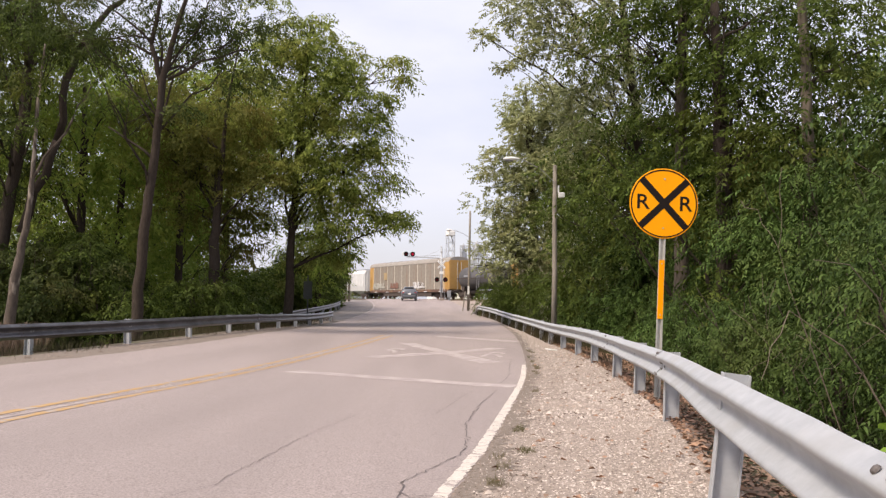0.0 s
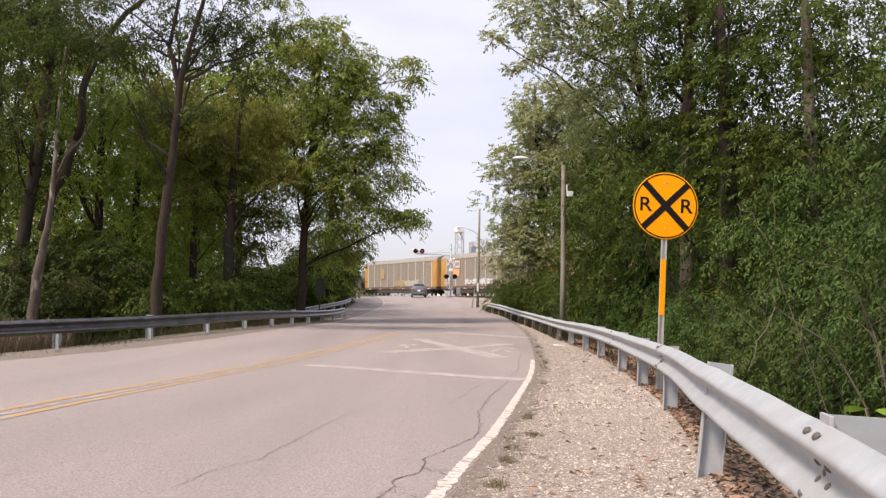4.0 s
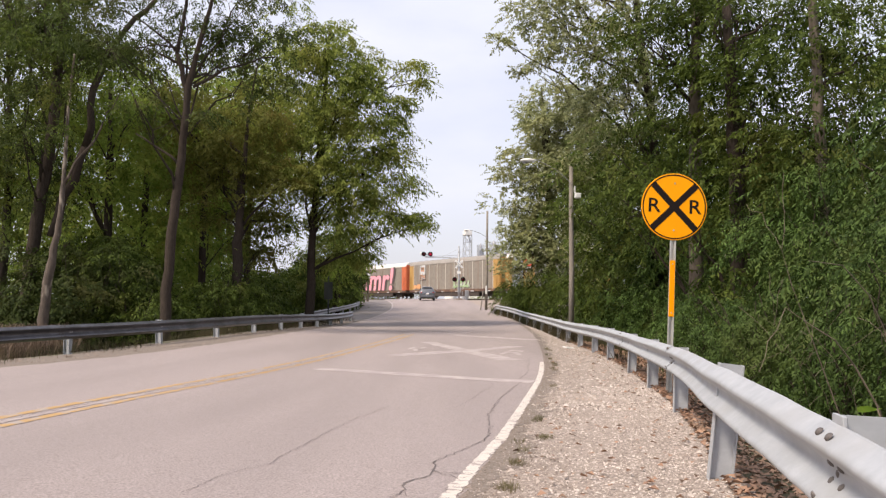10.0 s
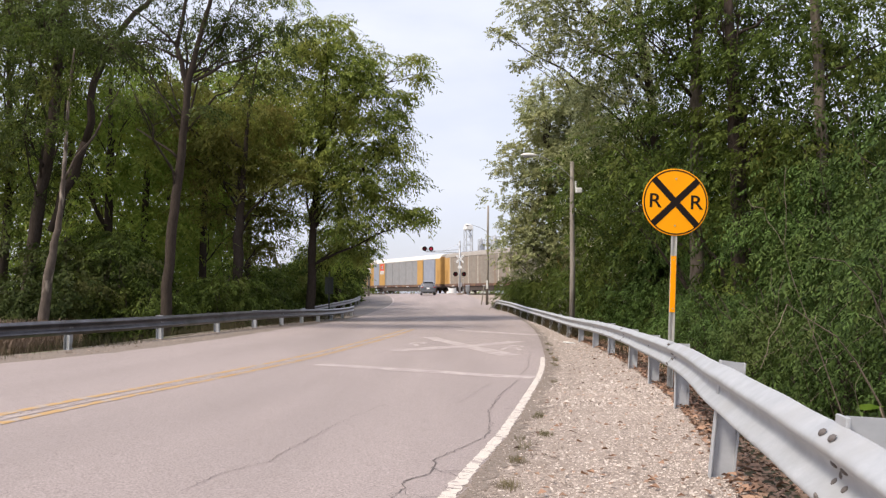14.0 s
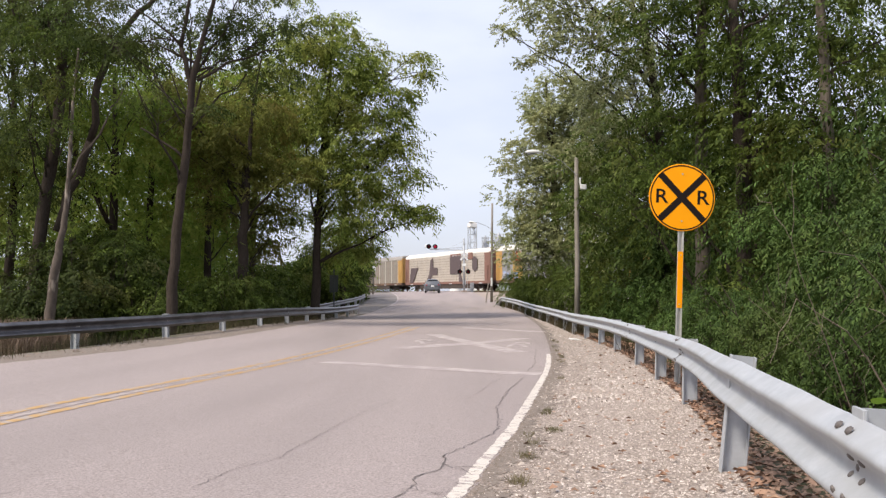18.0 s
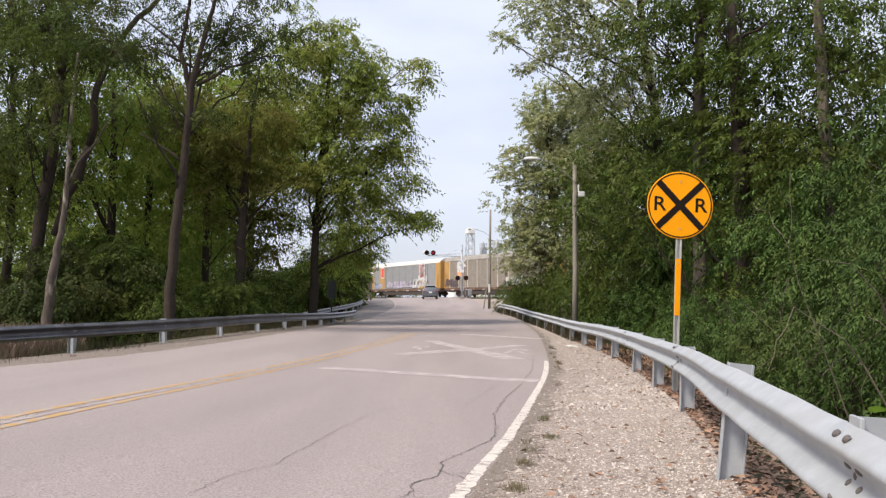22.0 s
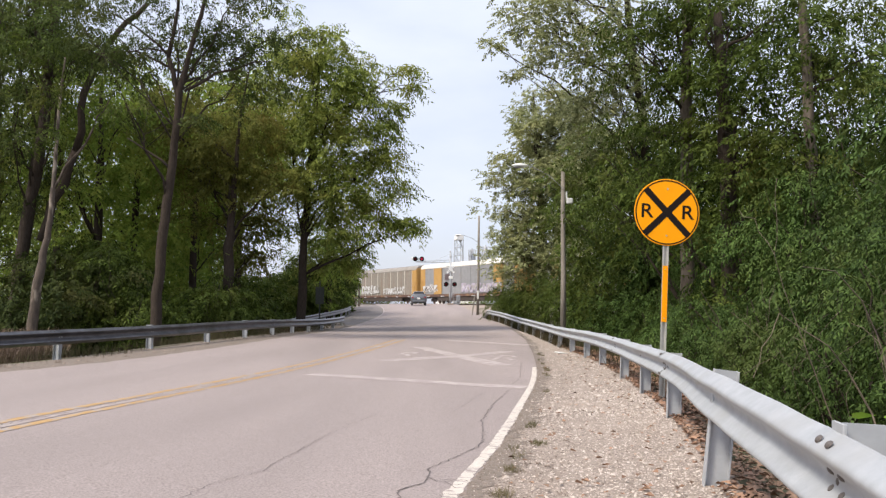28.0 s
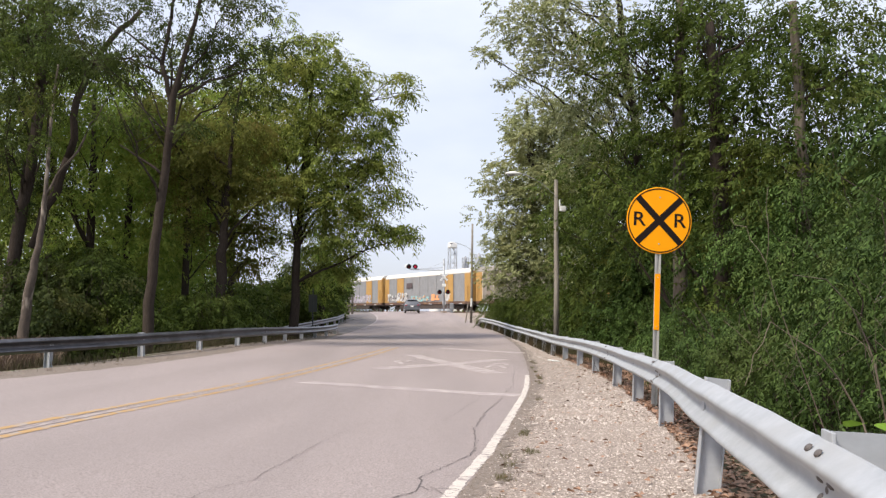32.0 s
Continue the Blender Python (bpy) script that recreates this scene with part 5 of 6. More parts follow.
def hopper_car():
    root = thing("hopper_car", LOCAL, "pale grey covered hopper freight car", "freight car", "train of car carriers")
    H = 8.9
    prof = [(-1.45, 1.3), (-1.6, 2.2), (-1.6, 4.2), (-1.3, 4.75), (1.3, 4.75), (1.6, 4.2), (1.6, 2.2), (1.45, 1.3)]
    part("hopper_body", Buf().loft([[(x * 1.0, a * k, c) for a, c in prof] for x, k in ((-H + .9, .98), (-H + 1.0, 1), (H - 1.0, 1), (H - .9, .98))]), M_HOPPER, root)
    for k in range(13):
        part("side_rib", Buf().box(-H + 1.3 + k * (2 * H - 2.6) / 12, -1.62, 3.1, .1, .09, 2.2, .01), M_HOPPER, root)
    part("roof_walk", Buf().box(0, 0, 4.95, 2 * H, .8, .06), M_GREY_METAL, root)
    for k in range(3):
        part("discharge_chute", Buf().loft([[(x0 * q + (k - 1) * 5.0, y0 * q, z) for x0, y0 in ((-2.2, -1.4), (2.2, -1.4), (2.2, 1.4), (-2.2, 1.4))] for q, z in ((1, 1.32), (.35, .45))]), M_HOPPER, root)
    for e in (-1, 1):
        part("end_frame", Buf().box(e * (H - .4), 0, 1.1, .9, 2.7, .3, .03), M_UNDER, root)
        part("slope_sheet", Buf().loft([[(e * (H - .95), y0, 3.4), (e * (H - .95), y0, 4.5), (e * (H - .6), y0, 1.25), (e * (H - .7), y0, 1.25)] for y0 in (-1.3, 1.3)]), M_HOPPER, root)
        for s in (-1, 1):
            part("corner_post", Buf().box(e * (H - .1), s * 1.4, 2.8, .12, .12, 3.2, .02), M_HOPPER, root)
        truck(root, e * 6.4)
    couplers(root, H)
    return root


Y, G, R_ = M_YELLOW, M_RACK_GREY, M_RACK
TRAIN = []  # (car, place of its middle along the train in metres; 0 is the first gap)
TRAIN.append((hopper_car(), -9.5))
gap = 0.0


def add_car(car, pitch=PITCH):
    global gap
    TRAIN.append((car, gap + pitch / 2))
    gap += pitch
    fix_end_caps(car)


tan = "tall tan car carrier with yellow ends and pale side posts"
add_car(autorack(1, "weathered tan car carrier with yellow ends, green and red tags", R_, Y, M_ROOF_G, M_RIB, heralds=[(-7.2, 3.5, 1.2, 1.1, M_OLD_YELLOW)],
                 tags=[(-12, -7.5, 1.5, 2.6, [M_TAG_PALE], 4), (-5.5, -2.5, 1.5, 2.7, [M_BROWN], 3), (2.6, 6.4, 1.5, 2.5, [M_TAG_WHITE, M_TAG_DARK], 3)]))
add_car(tank_car(), 13.8)
add_car(autorack(3, "weathered tan car carrier with yellow end and ochre panel", R_, Y, M_ROOF_G, M_RIB, heralds=[(-5.8, 3.5, 1.7, 1.6, M_OLD_YELLOW)], tags=[(-1, 3.2, 1.4, 2.5, [M_OLD_YELLOW], 3), (3.0, 8.0, 1.4, 2.5, [M_TAG_PALE], 5)]))
add_car(autorack(4, "weathered tan car carrier with white and orange herald", R_, Y, M_ROOF_G, M_RIB, heralds=[(-9.0, 4.3, 1.8, 1.0, M_TAG_WHITE), (-9.0, 3.2, 1.8, 1.0, M_TAG_ORANGE), (-9.0, 4.3, 1.1, .5, M_TAG_ORANGE)],
                 tags=[(-12.4, -10.5, 1.5, 2.6, [M_TAG_WHITE], 2), (-6.5, 1.0, 1.5, 2.4, [M_TAG_WHITE], 7)]))
palm = autorack(5, "grey car carrier with orange ends and huge pink lettering", R_, M_ORANGE, M_ROOF_W, None, tags=[(-12.6, -11.2, 1.6, 4.0, [M_PINK], 1)])
add_car(palm)
me = text_mesh("Palmr!", 5.2, 0.01, 0.16, 0.12)
box = [v.co.copy() for v in me.vertices]
wx = max(p.x for p in box) - min(p.x for p in box)
lo_z = min(p.y for p in box)
hi_z = max(p.y for p in box)
for k, (mt, dy, grow) in enumerate(((M_TAG_DARK, -1.63, 1.03), (M_PINK, -1.66, 1.0))):
    m2 = me.copy()
    m2.transform(Matrix.Translation((-1.0 + .42 * (1 - k), dy, 1.36 - .04 * (1 - k))) @ Matrix.Rotation(radians(90), 4, "X") @ Matrix.Diagonal((19.2 / wx * grow, 3.72 / (hi_z - lo_z) * grow, 1, 1)) @ Matrix.Translation((0, -lo_z, 0)))
    part("graffiti", m2, mt, palm, "pink sprayed letters" if k else "dark letter shadow")
add_car(autorack(6, "weathered tan car carrier with yellow ends and white herald", R_, Y, M_ROOF_G, M_RIB, heralds=[(-8.8, 3.9, 1.9, 2.2, M_TAG_WHITE), (-8.8, 4.4, 1.1, .7, M_TAG_ORANGE), (-8.8, 3.2, 1.9, .8, M_TAG_ORANGE)],
                 tags=[(-12, -9.5, 1.5, 2.2, [M_TAG_ORANGE], 2), (1.0, 6.0, 1.5, 2.6, [M_TAG_GREEN, M_TAG_WHITE], 5)]))
add_car(autorack(7, "grey car carrier with yellow ends, yellow stripe and white roof", G, Y, M_ROOF_W, None, stripes=[(-11.8, -9.5, M_BLUEGREY), (-9.4, -7.0, Y), (5.8, 7.8, Y), (8.2, 11.8, M_BLUEGREY)], heralds=[(-8.2, 4.35, 1.4, 1.1, M_TAG_RED), (-8.2, 4.35, .8, .6, M_TAG_WHITE), (-8.2, 3.5, 1.6, .6, M_TAG_WHITE)], sill=M_SILL))
add_car(autorack(8, "dark tan car carrier with yellow corners and pale posts", R_, Y, M_ROOF_G, M_RIB))
rack9 = autorack(9, "cream car carrier with brown ends and dark graffiti", M_CREAM, M_BROWN, M_ROOF_W, None, heralds=[(5.6, 4.75, 6.6, .9, M_BROWN)], sill=M_BROWN)
add_car(rack9)
for k in range(9):
    part("plank_seam", Buf().box(0, -1.565, 1.65 + .37 * k, 24.0, .02, .035), M_RACK, rack9)
for pts in ([(-10.5, 1.3), (-11.8, 1.3), (-11.2, 3.6), (-8.4, 3.6), (-9.0, 3.0)], [(-4.5, 1.3), (-5.8, 1.3), (-4.6, 2.6), (-4.2, 4.6), (-3.4, 4.9), (-3.2, 3.4), (-1.8, 3.4), (-1.9, 2.4), (-3.6, 2.4)], [(2.2, 2.4), (4.9, 2.4), (4.9, 1.3), (6.1, 1.3), (5.4, 2.4), (5.6, 4.9), (2.2, 4.9)], [(8.8, 3.0), (9.4, 2.6), (10.2, 3.0), (10.2, 4.3), (9.4, 4.7), (8.8, 4.3)]):
    b = Buf()
    m_ = len(pts)
    b.add([(x, -1.64, z) for x, z in pts] + [(x, -1.61, z) for x, z in pts], [tuple(range(m_)), tuple(range(2 * m_ - 1, m_ - 1, -1))] + [(j, j + m_, (j + 1) % m_ + m_, (j + 1) % m_) for j in range(m_)])
    part("graffiti", b, M_TAG_DARK, rack9, "dark sprayed shape")
b = Buf()
for k in range(6):
    b.box(3.3 + k * .82, -1.63, 4.75, .5, .012, .5)
part("lettering_bar", b, M_TAG_WHITE, rack9, "white unreadable lettering")
add_car(autorack(10, "grey car carrier with yellow ends and red heralds", G, Y, M_ROOF_W, None, stripes=[(-9.4, -7.2, Y), (6.4, 8.6, Y)], heralds=[(-8.1, 4.1, 1.5, 1.9, M_TAG_WHITE), (-8.1, 4.1, 1.1, 1.5, M_TAG_RED), (7.6, 3.9, 2.0, 2.5, M_TAG_WHITE), (7.6, 3.9, 1.5, 2.0, M_TAG_RED)],
                 tags=[(-12, -8.2, 1.4, 2.6, [M_TAG_BLUE, M_TAG_WHITE], 4), (-6, 4.0, 1.4, 2.7, [M_TAG_PURPLE], 8), (4.2, 9.5, 1.4, 3.4, [M_TAG_WHITE, M_TAG_DARK], 6)]))
add_car(autorack(11, "tan car carrier with yellow corners and white herald", R_, Y, M_ROOF_G, M_RIB, heralds=[(-8.6, 4.2, 2.0, 1.5, M_TAG_WHITE), (-8.6, 3.2, 1.8, .6, M_TAG_ORANGE)], tags=[(-13, -9.3, 1.4, 2.7, [M_TAG_DARK], 5), (3.5, 8.8, 1.4, 2.7, [M_TAG_WHITE], 5)]))
add_car(autorack(12, "tan car carrier with orange-yellow ends and white graffiti", R_, Y, M_ROOF_G, M_RIB, tags=[(-11.5, -8.5, 1.4, 2.6, [M_TAG_GREEN], 3), (-8.2, -.5, 1.5, 3.4, [M_TAG_WHITE, M_RACK], 6), (1.2, 9.5, 1.4, 2.7, [M_TAG_WHITE, M_RACK], 8)]))
add_car(autorack(13, "grey car carrier with yellow stripes, white roof and graffiti", G, Y, M_ROOF_W, None, stripes=[(-9.2, -6.8, Y), (7.2, 9.6, Y)], heralds=[(-5.0, 3.7, 1.6, .8, M_TAG_DARK)], tags=[(-12.8, -8.0, 1.5, 3.0, [M_TAG_WHITE, M_TAG_DARK], 4), (-1.0, 9.5, 1.4, 2.9, [M_TAG_PURPLE, M_TAG_WHITE], 8)]))
add_car(autorack(14, "grey car carrier with yellow stripes and teal graffiti", G, Y, M_ROOF_W, None, stripes=[(-9.0, -6.6, Y), (6.6, 9.0, Y)], heralds=[(-4.6, 3.8, 2.0, .8, M_TAG_DARK)], tags=[(-12.5, -5.2, 1.4, 2.9, [M_TAG_WHITE, M_TAG_DARK], 6), (-4.0, 2.0, 1.4, 2.4, [M_TAG_TEAL, M_TAG_ORANGE], 5), (2.5, 5.0, 1.4, 2.6, [M_TAG_ORANGE], 2), (6.6, 8.0, 1.4, 2.8, [M_TAG_WHITE], 1)]))
add_car(autorack(15, "tan car carrier with broad yellow ends", R_, Y, M_ROOF_G, M_RIB))


# ---- trees and undergrowth ----
def unit(v):
    return v / np.maximum(np.linalg.norm(v, axis=-1, keepdims=True), 1e-9)


def sprigs_mesh(name, pos, axis, leaf, width, per, rng, droop=0.25, pinnate=0.9, fold=False):
    """Leafy twigs: each holds a row of small pointed leaves, all in one mesh; near ones are creased along the midrib."""
    S = len(pos)
    k = np.linspace(0.08, 1.0, per)[None, :, None]
    axis = unit(axis)
    up = np.array([0, 0, 1.0]) + rng.normal(0, .45, (S, 3))
    side = unit(np.cross(axis, up))
    nrm = unit(np.cross(side, axis))
    length = (leaf * per * 0.34 * rng.uniform(.7, 1.3, (S, 1, 1)))
    base = pos[:, None, :] + axis[:, None, :] * length * k - np.array([0, 0, 1.0]) * length * droop * k ** 2
    sgn = np.where(np.arange(per) % 2 == 0, 1.0, -1.0)[None, :, None]
    d = unit(axis[:, None, :] * rng.uniform(.35, .8, (S, per, 1)) + side[:, None, :] * sgn * pinnate * rng.uniform(.6, 1.2, (S, per, 1)) + rng.normal(0, .2, (S, per, 3)) - np.array([0, 0, droop + .15]))
    wv = unit(np.cross(d, nrm[:, None, :] + rng.normal(0, .3, (S, per, 3))))
    L = leaf * rng.uniform(.65, 1.25, (S, per, 1))
    W = width * rng.uniform(.7, 1.25, (S, per, 1))
    tip = base + d * L - np.array([0, 0, 1.0]) * L * 0.14
    if fold:
        lift = np.array([0, 0, 1.0]) * W * .16
        a, c = base + d * L * .3 + lift, base + d * L * .68 + lift * .6
        v = np.stack([base, a + wv * W / 2, c + wv * W * .36, tip, c - wv * W * .36, a - wv * W / 2], 2).reshape(-1, 3)
        i = 6 * np.arange(S * per)[:, None]
        return quads_mesh(name, v, np.concatenate([i + np.array([0, 1, 2, 3]), i + np.array([0, 3, 4, 5])], 1).reshape(-1, 4))
    mid = base + d * L * 0.42
    v = np.stack([base, mid + wv * W / 2, tip, mid - wv * W / 2], 2).reshape(-1, 3)
    return quads_mesh(name, v, np.arange(S * per * 4).reshape(-1, 4))


def blob_points(blobs, density, rng, clump=0.42, least=6, flat=1.0, each=20):
    """Places of twigs: every lobe carries flat, drooping boughs with air between them, every bough a fan of twigs."""
    P, A, C = [], [], []
    for cx, cy, cz, rx, ry, rz in blobs:
        n = max(max(1, least // 3), int(density * 0.10 * (rx * ry + ry * rz + rx * rz) / 3 * 10 / each))
        u = unit(rng.normal(0, 1, (n, 3)))
        rad = rng.uniform(0.2, 1.0, (n, 1)) ** 0.45 * rng.uniform(.85, 1.1, (n, 1))
        c = np.array([cx, cy, cz]) + u * rad * np.array([rx, ry, rz])
        br = np.minimum(clump * 1.9, .75 * max(rx, rz)) * rng.uniform(.6, 1.3, (n, 1))
        ang, r = rng.uniform(0, 2 * math.pi, (n, each)), rng.random((n, each)) ** .55
        ca, sa = np.cos(ang), np.sin(ang)
        out = u * np.array([1, 1, .25])
        h = -.38 * flat * r ** 2 + rng.normal(0, .13 + .35 * (1 - flat), (n, each))
        p = np.stack([ca * r, sa * r, h], -1) * br[:, :, None]
        lean = (p * out[:, None, :]).sum(-1, keepdims=True)
        p = p + np.array([0, 0, -.35]) * flat * np.maximum(lean, 0) + out[:, None, :] * br[:, :, None] * .25
        a = np.stack([ca, sa, (-.12 - .5 * r) * flat + rng.normal(0, .6, (n, each)) * (1 - flat)], -1) * .8 + out[:, None, :] * .35 + rng.normal(0, .3, (n, each, 3))
        P.append((c[:, None, :] + p).reshape(-1, 3))
        A.append(a.reshape(-1, 3))
        C.append(c)
    return np.concatenate(P), np.concatenate(A), np.concatenate(C)


def limb(buf, a, b, r0, r1, rng, sides=6, wob=0.06):
    """A bent, tapering branch."""
    a, b = Vector(a), Vector(b)
    L = (b - a).length
    pts = []
    for k in range(6):
        t = k / 5
        p = a.lerp(b, t)
        j = Vector(rng.normal(0, wob * L * math.sin(math.pi * t) * .5, 3))
        pts.append(p + j + Vector((0, 0, 0.06 * L * math.sin(math.pi * t))))
    buf.tube(pts, [r0 + (r1 - r0) * k / 5 for k in range(6)], sides)


def tree(label, trunk, radii, blobs, seed, leaf=0.16, width=0.06, density=200, per=9, mat=None, bark=None, limbs=14, extra=(), droop=0.25, name="tree", group="", clump=0.42, least=6, flat=.7):
    """One tree: trunk through the given points, limbs to its crown's lobes, crown of leafy twigs."""
    rng = np.random.default_rng(seed)
    base = Vector(trunk[0])
    root = thing(name, Matrix.Translation(base), label, "tree", group)
    o = np.array(base)
    tr = [Vector(p) - base for p in trunk]
    fine, rad = [], []
    for i in range(len(tr) - 1):
        for k in range(5):
            t = k / 5
            fine.append(tr[i].lerp(tr[i + 1], t) + Vector(rng.normal(0, radii[i] * .12, 3)) * (1 if fine else 0))
            rad.append((radii[i] * (1 - t) + radii[i + 1] * t) * rng.uniform(.95, 1.06))
    fine.append(tr[-1])
    rad.append(radii[-1])
    rad[0] *= 1.35
    b = Buf().tube(fine, rad, 12)
    part("trunk", b, bark or M_BARK, root, smooth=True)
    lb = Buf()
    P, A, C = blob_points(blobs, density, rng, clump, least, flat)
    ends = C[rng.permutation(len(C))]
    for i in range(limbs):
        tip = ends[i % len(ends)] - o
        cand = [p for p in fine if p.z < tip[2] - .3] or [fine[len(fine) // 2]]
        st = cand[min(len(cand) - 1, int(len(cand) * rng.uniform(.55, 1.0)))]
        r0 = radii[0] * rng.uniform(.14, .3)
        limb(lb, st, Vector(tip), r0, r0 * .22, rng)
        for q in range(3):
            near = C[np.argsort(np.linalg.norm(C - o - tip, axis=1))[1 + q % max(1, len(C) - 1)]] - o
            t2 = near if np.linalg.norm(near - tip) < 2.5 else tip + rng.normal(0, .45, 3)
            mid = Vector(st).lerp(Vector(tip), rng.uniform(.45, .8))
            limb(lb, mid, Vector(t2), r0 * .3, .008, rng, 4)
    for a, c, r0, r1 in extra:
        xb = Buf()
        limb(xb, Vector(a) - base, Vector(c) - base, r0, r1, rng, 8, 0.05)
        part("branch", xb, bark or M_BARK, root, smooth=True)
    if lb.v:
        part("branchwork", lb, bark if name == "snag" else M_BARK, root, smooth=True)
    crown = sprigs_mesh("crown", P - o, A, leaf, width, per, rng, droop)
    part("crown", crown, mat or M_LEAF_A, root)
    return root


def ball(px, py, d, r, ry=None, rz=None):
    """A lobe of a crown, by its bearing and depth from the road's edge."""
    return ((px - 784) / 1414 * d, d, 1.4 + (529 - py) / 1414 * d, r, ry or r, rz or r)


def spot(px, py, d):
    return ((px - 784) / 1414 * d, d, 1.4 + (529 - py) / 1414 * d)


def rooted(px, d):
    x = (px - 784) / 1414 * d
    return (x, d, float(ground_z(x, d)) - 0.25)


# the tall tree that leans over the road
tree("tall leafy locust tree leaning over the road, dark trunk", [rooted(552, 40), spot(556, 480, 40), spot(562, 330, 40), spot(575, 180, 40), spot(585, 40, 40)], [.26, .2, .16, .11, .05],
     [ball(560, 66, 40, 1.6), ball(618, 84, 40, 1.5), ball(668, 118, 39.5, 1.0), ball(590, 150, 40, 2.2), ball(648, 190, 39.5, 1.5), ball(692, 205, 39, .8), ball(615, 258, 40, 2.2), ball(685, 285, 39.2, 1.0), ball(630, 335, 39.5, 1.8), ball(690, 340, 39, 1.0, 1.2, .7), ball(725, 366, 39, .75, .8, .4), ball(708, 372, 38.6, .7, .8, .3), ball(746, 382, 39, .4, .5, .2), ball(762, 394, 39, .15, .3, .08), ball(685, 376, 39, 1.0, 1.0, .4), ball(660, 380, 38.6, .9, .9, .4), ball(560, 250, 40.5, 2.0), ball(540, 345, 41, 1.6), ball(600, 398, 40, 1.4, 1.5, .8), ball(650, 412, 40, .7, .8, .35), ball(742, 108, 39, .25, .4, .15), ball(754, 140, 39, .15, .25, .2), ball(520, 112, 40.5, 1.8), ball(505, 190, 41, 1.9), ball(714, 160, 39, .4), ball(658, 448, 41, .45, .5, .4), ball(612, 425, 41, 1.3, 1.3, .8), ball(590, 455, 42, 1.3, 1.3, .8), ball(510, 30, 40, 1.2), ball(585, 330, 38.6, 1.3), ball(570, 190, 38.4, 1.3), ball(703, 248, 39, .8), ball(698, 318, 39, .9), ball(712, 182, 39, .5), ball(560, 290, 38.2, 1.2), ball(585, 105, 38.4, 1.2), ball(655, 240, 38.6, 1.2), ball(640, 145, 39, 1.1)],
     11, .23, .078, 100, per=9, limbs=26, droop=.3, clump=.36, mat=M_LEAF_H, least=6, flat=.65)
# trunks at the left with their crowns high up
tree("tall straight dark-barked tree behind the barrier", [rooted(297, 27), spot(305, 440, 27), spot(320, 300, 27), spot(330, 165, 27), spot(345, 90, 27), spot(372, -10, 27), spot(395, -150, 27)], [.20, .165, .14, .12, .085, .065, .04],
     [ball(330, -45, 27, 2.0), ball(230, 0, 28, 1.8), ball(420, 10, 28, 1.7), ball(160, 60, 28, 1.5), ball(430, 130, 29, 1.4), ball(352, 178, 26.2, .7, .7, .4), ball(225, 175, 26, .95, .9, .5), ball(282, 60, 26.5, .7, .7, .5), ball(470, 60, 28, 1.2), ball(205, 110, 27, .9), ball(385, 30, 28, 1.2), ball(440, 75, 28.5, 1.2), ball(285, 15, 27.5, 1.0), ball(480, 5, 29, 1.4), ball(250, 95, 28, .9), ball(390, 120, 28.5, .9)], 12, .15, .055, 80, limbs=14, mat=M_LEAF_W,
     extra=[(spot(331, 170, 27), spot(310, 90, 27), .1, .075), (spot(310, 92, 27), spot(325, 0, 27), .075, .06), (spot(325, 4, 27), spot(345, -110, 27), .06, .03), (spot(309, 85, 27), spot(210, 10, 27), .045, .02), (spot(309, 80, 27), spot(200, 82, 27), .03, .015), (spot(318, 290, 27), spot(240, 235, 27), .05, .02), (spot(340, 150, 27), spot(490, 95, 28), .06, .02)])
tree("dead pale forked snag with peeling bark", [rooted(78, 28), spot(95, 470, 28), spot(108, 400, 28), spot(114, 300, 28), spot(118, 190, 28), spot(126, 90, 28)], [.2, .14, .1, .07, .05, .03],
     [ball(110, 20, 28, 1.5), ball(60, 80, 28.5, 1.5), ball(125, 150, 27.6, .6, .6, .4), ball(90, 225, 27.6, .5, .5, .35)], 13, .16, .055, 70, mat=M_LEAF_G, name="snag", bark=M_BARK_PALE, limbs=0, extra=[(spot(112, 330, 28), spot(168, 245, 28), .05, .04), (spot(168, 245, 28), spot(215, 150, 28), .04, .02)])
tree("massive dark old tree trunk in the woods", [rooted(45, 33), spot(62, 430, 33), spot(85, 280, 33), spot(100, 100, 33), spot(110, -60, 33)], [.28, .25, .22, .2, .15],
     [ball(60, -60, 33, 2.6), ball(140, 30, 34, 2.2), ball(20, 60, 34, 2.2), ball(85, 165, 31, 1.1, 1, .7), ball(30, 45, 30, 1.5), ball(150, 75, 31.5, 1.0), ball(10, 190, 31, 1.4), ball(60, 300, 33.6, 1.8)], 14, .17, .065, 112, limbs=18, mat=M_LEAF_W, extra=[(spot(150, 260, 33), spot(180, 100, 33), .17, .13), (spot(180, 100, 33), spot(270, -10, 33), .13, .1), (spot(95, 420, 33), spot(150, 260, 33), .2, .17)])
tree("dark twin-stemmed tree in the woods", [rooted(424, 37), spot(425, 430, 37), spot(432, 330, 37), spot(440, 200, 37), spot(462, 70, 37)], [.3, .22, .13, .07, .02],
     [ball(430, 300, 36.5, 1.1, 1, .8), ball(450, 205, 36.5, 1.1, 1, .8), ball(385, 240, 36.5, 1.1, 1, .8), ball(490, 330, 37, 1.0), ball(430, 230, 38, 2.4), ball(390, 330, 39, 2.2), ball(470, 400, 40, 1.6), ball(350, 200, 39, 2.2)], 15, .24, .085, 95, mat=M_LEAF_BROWN, limbs=16)

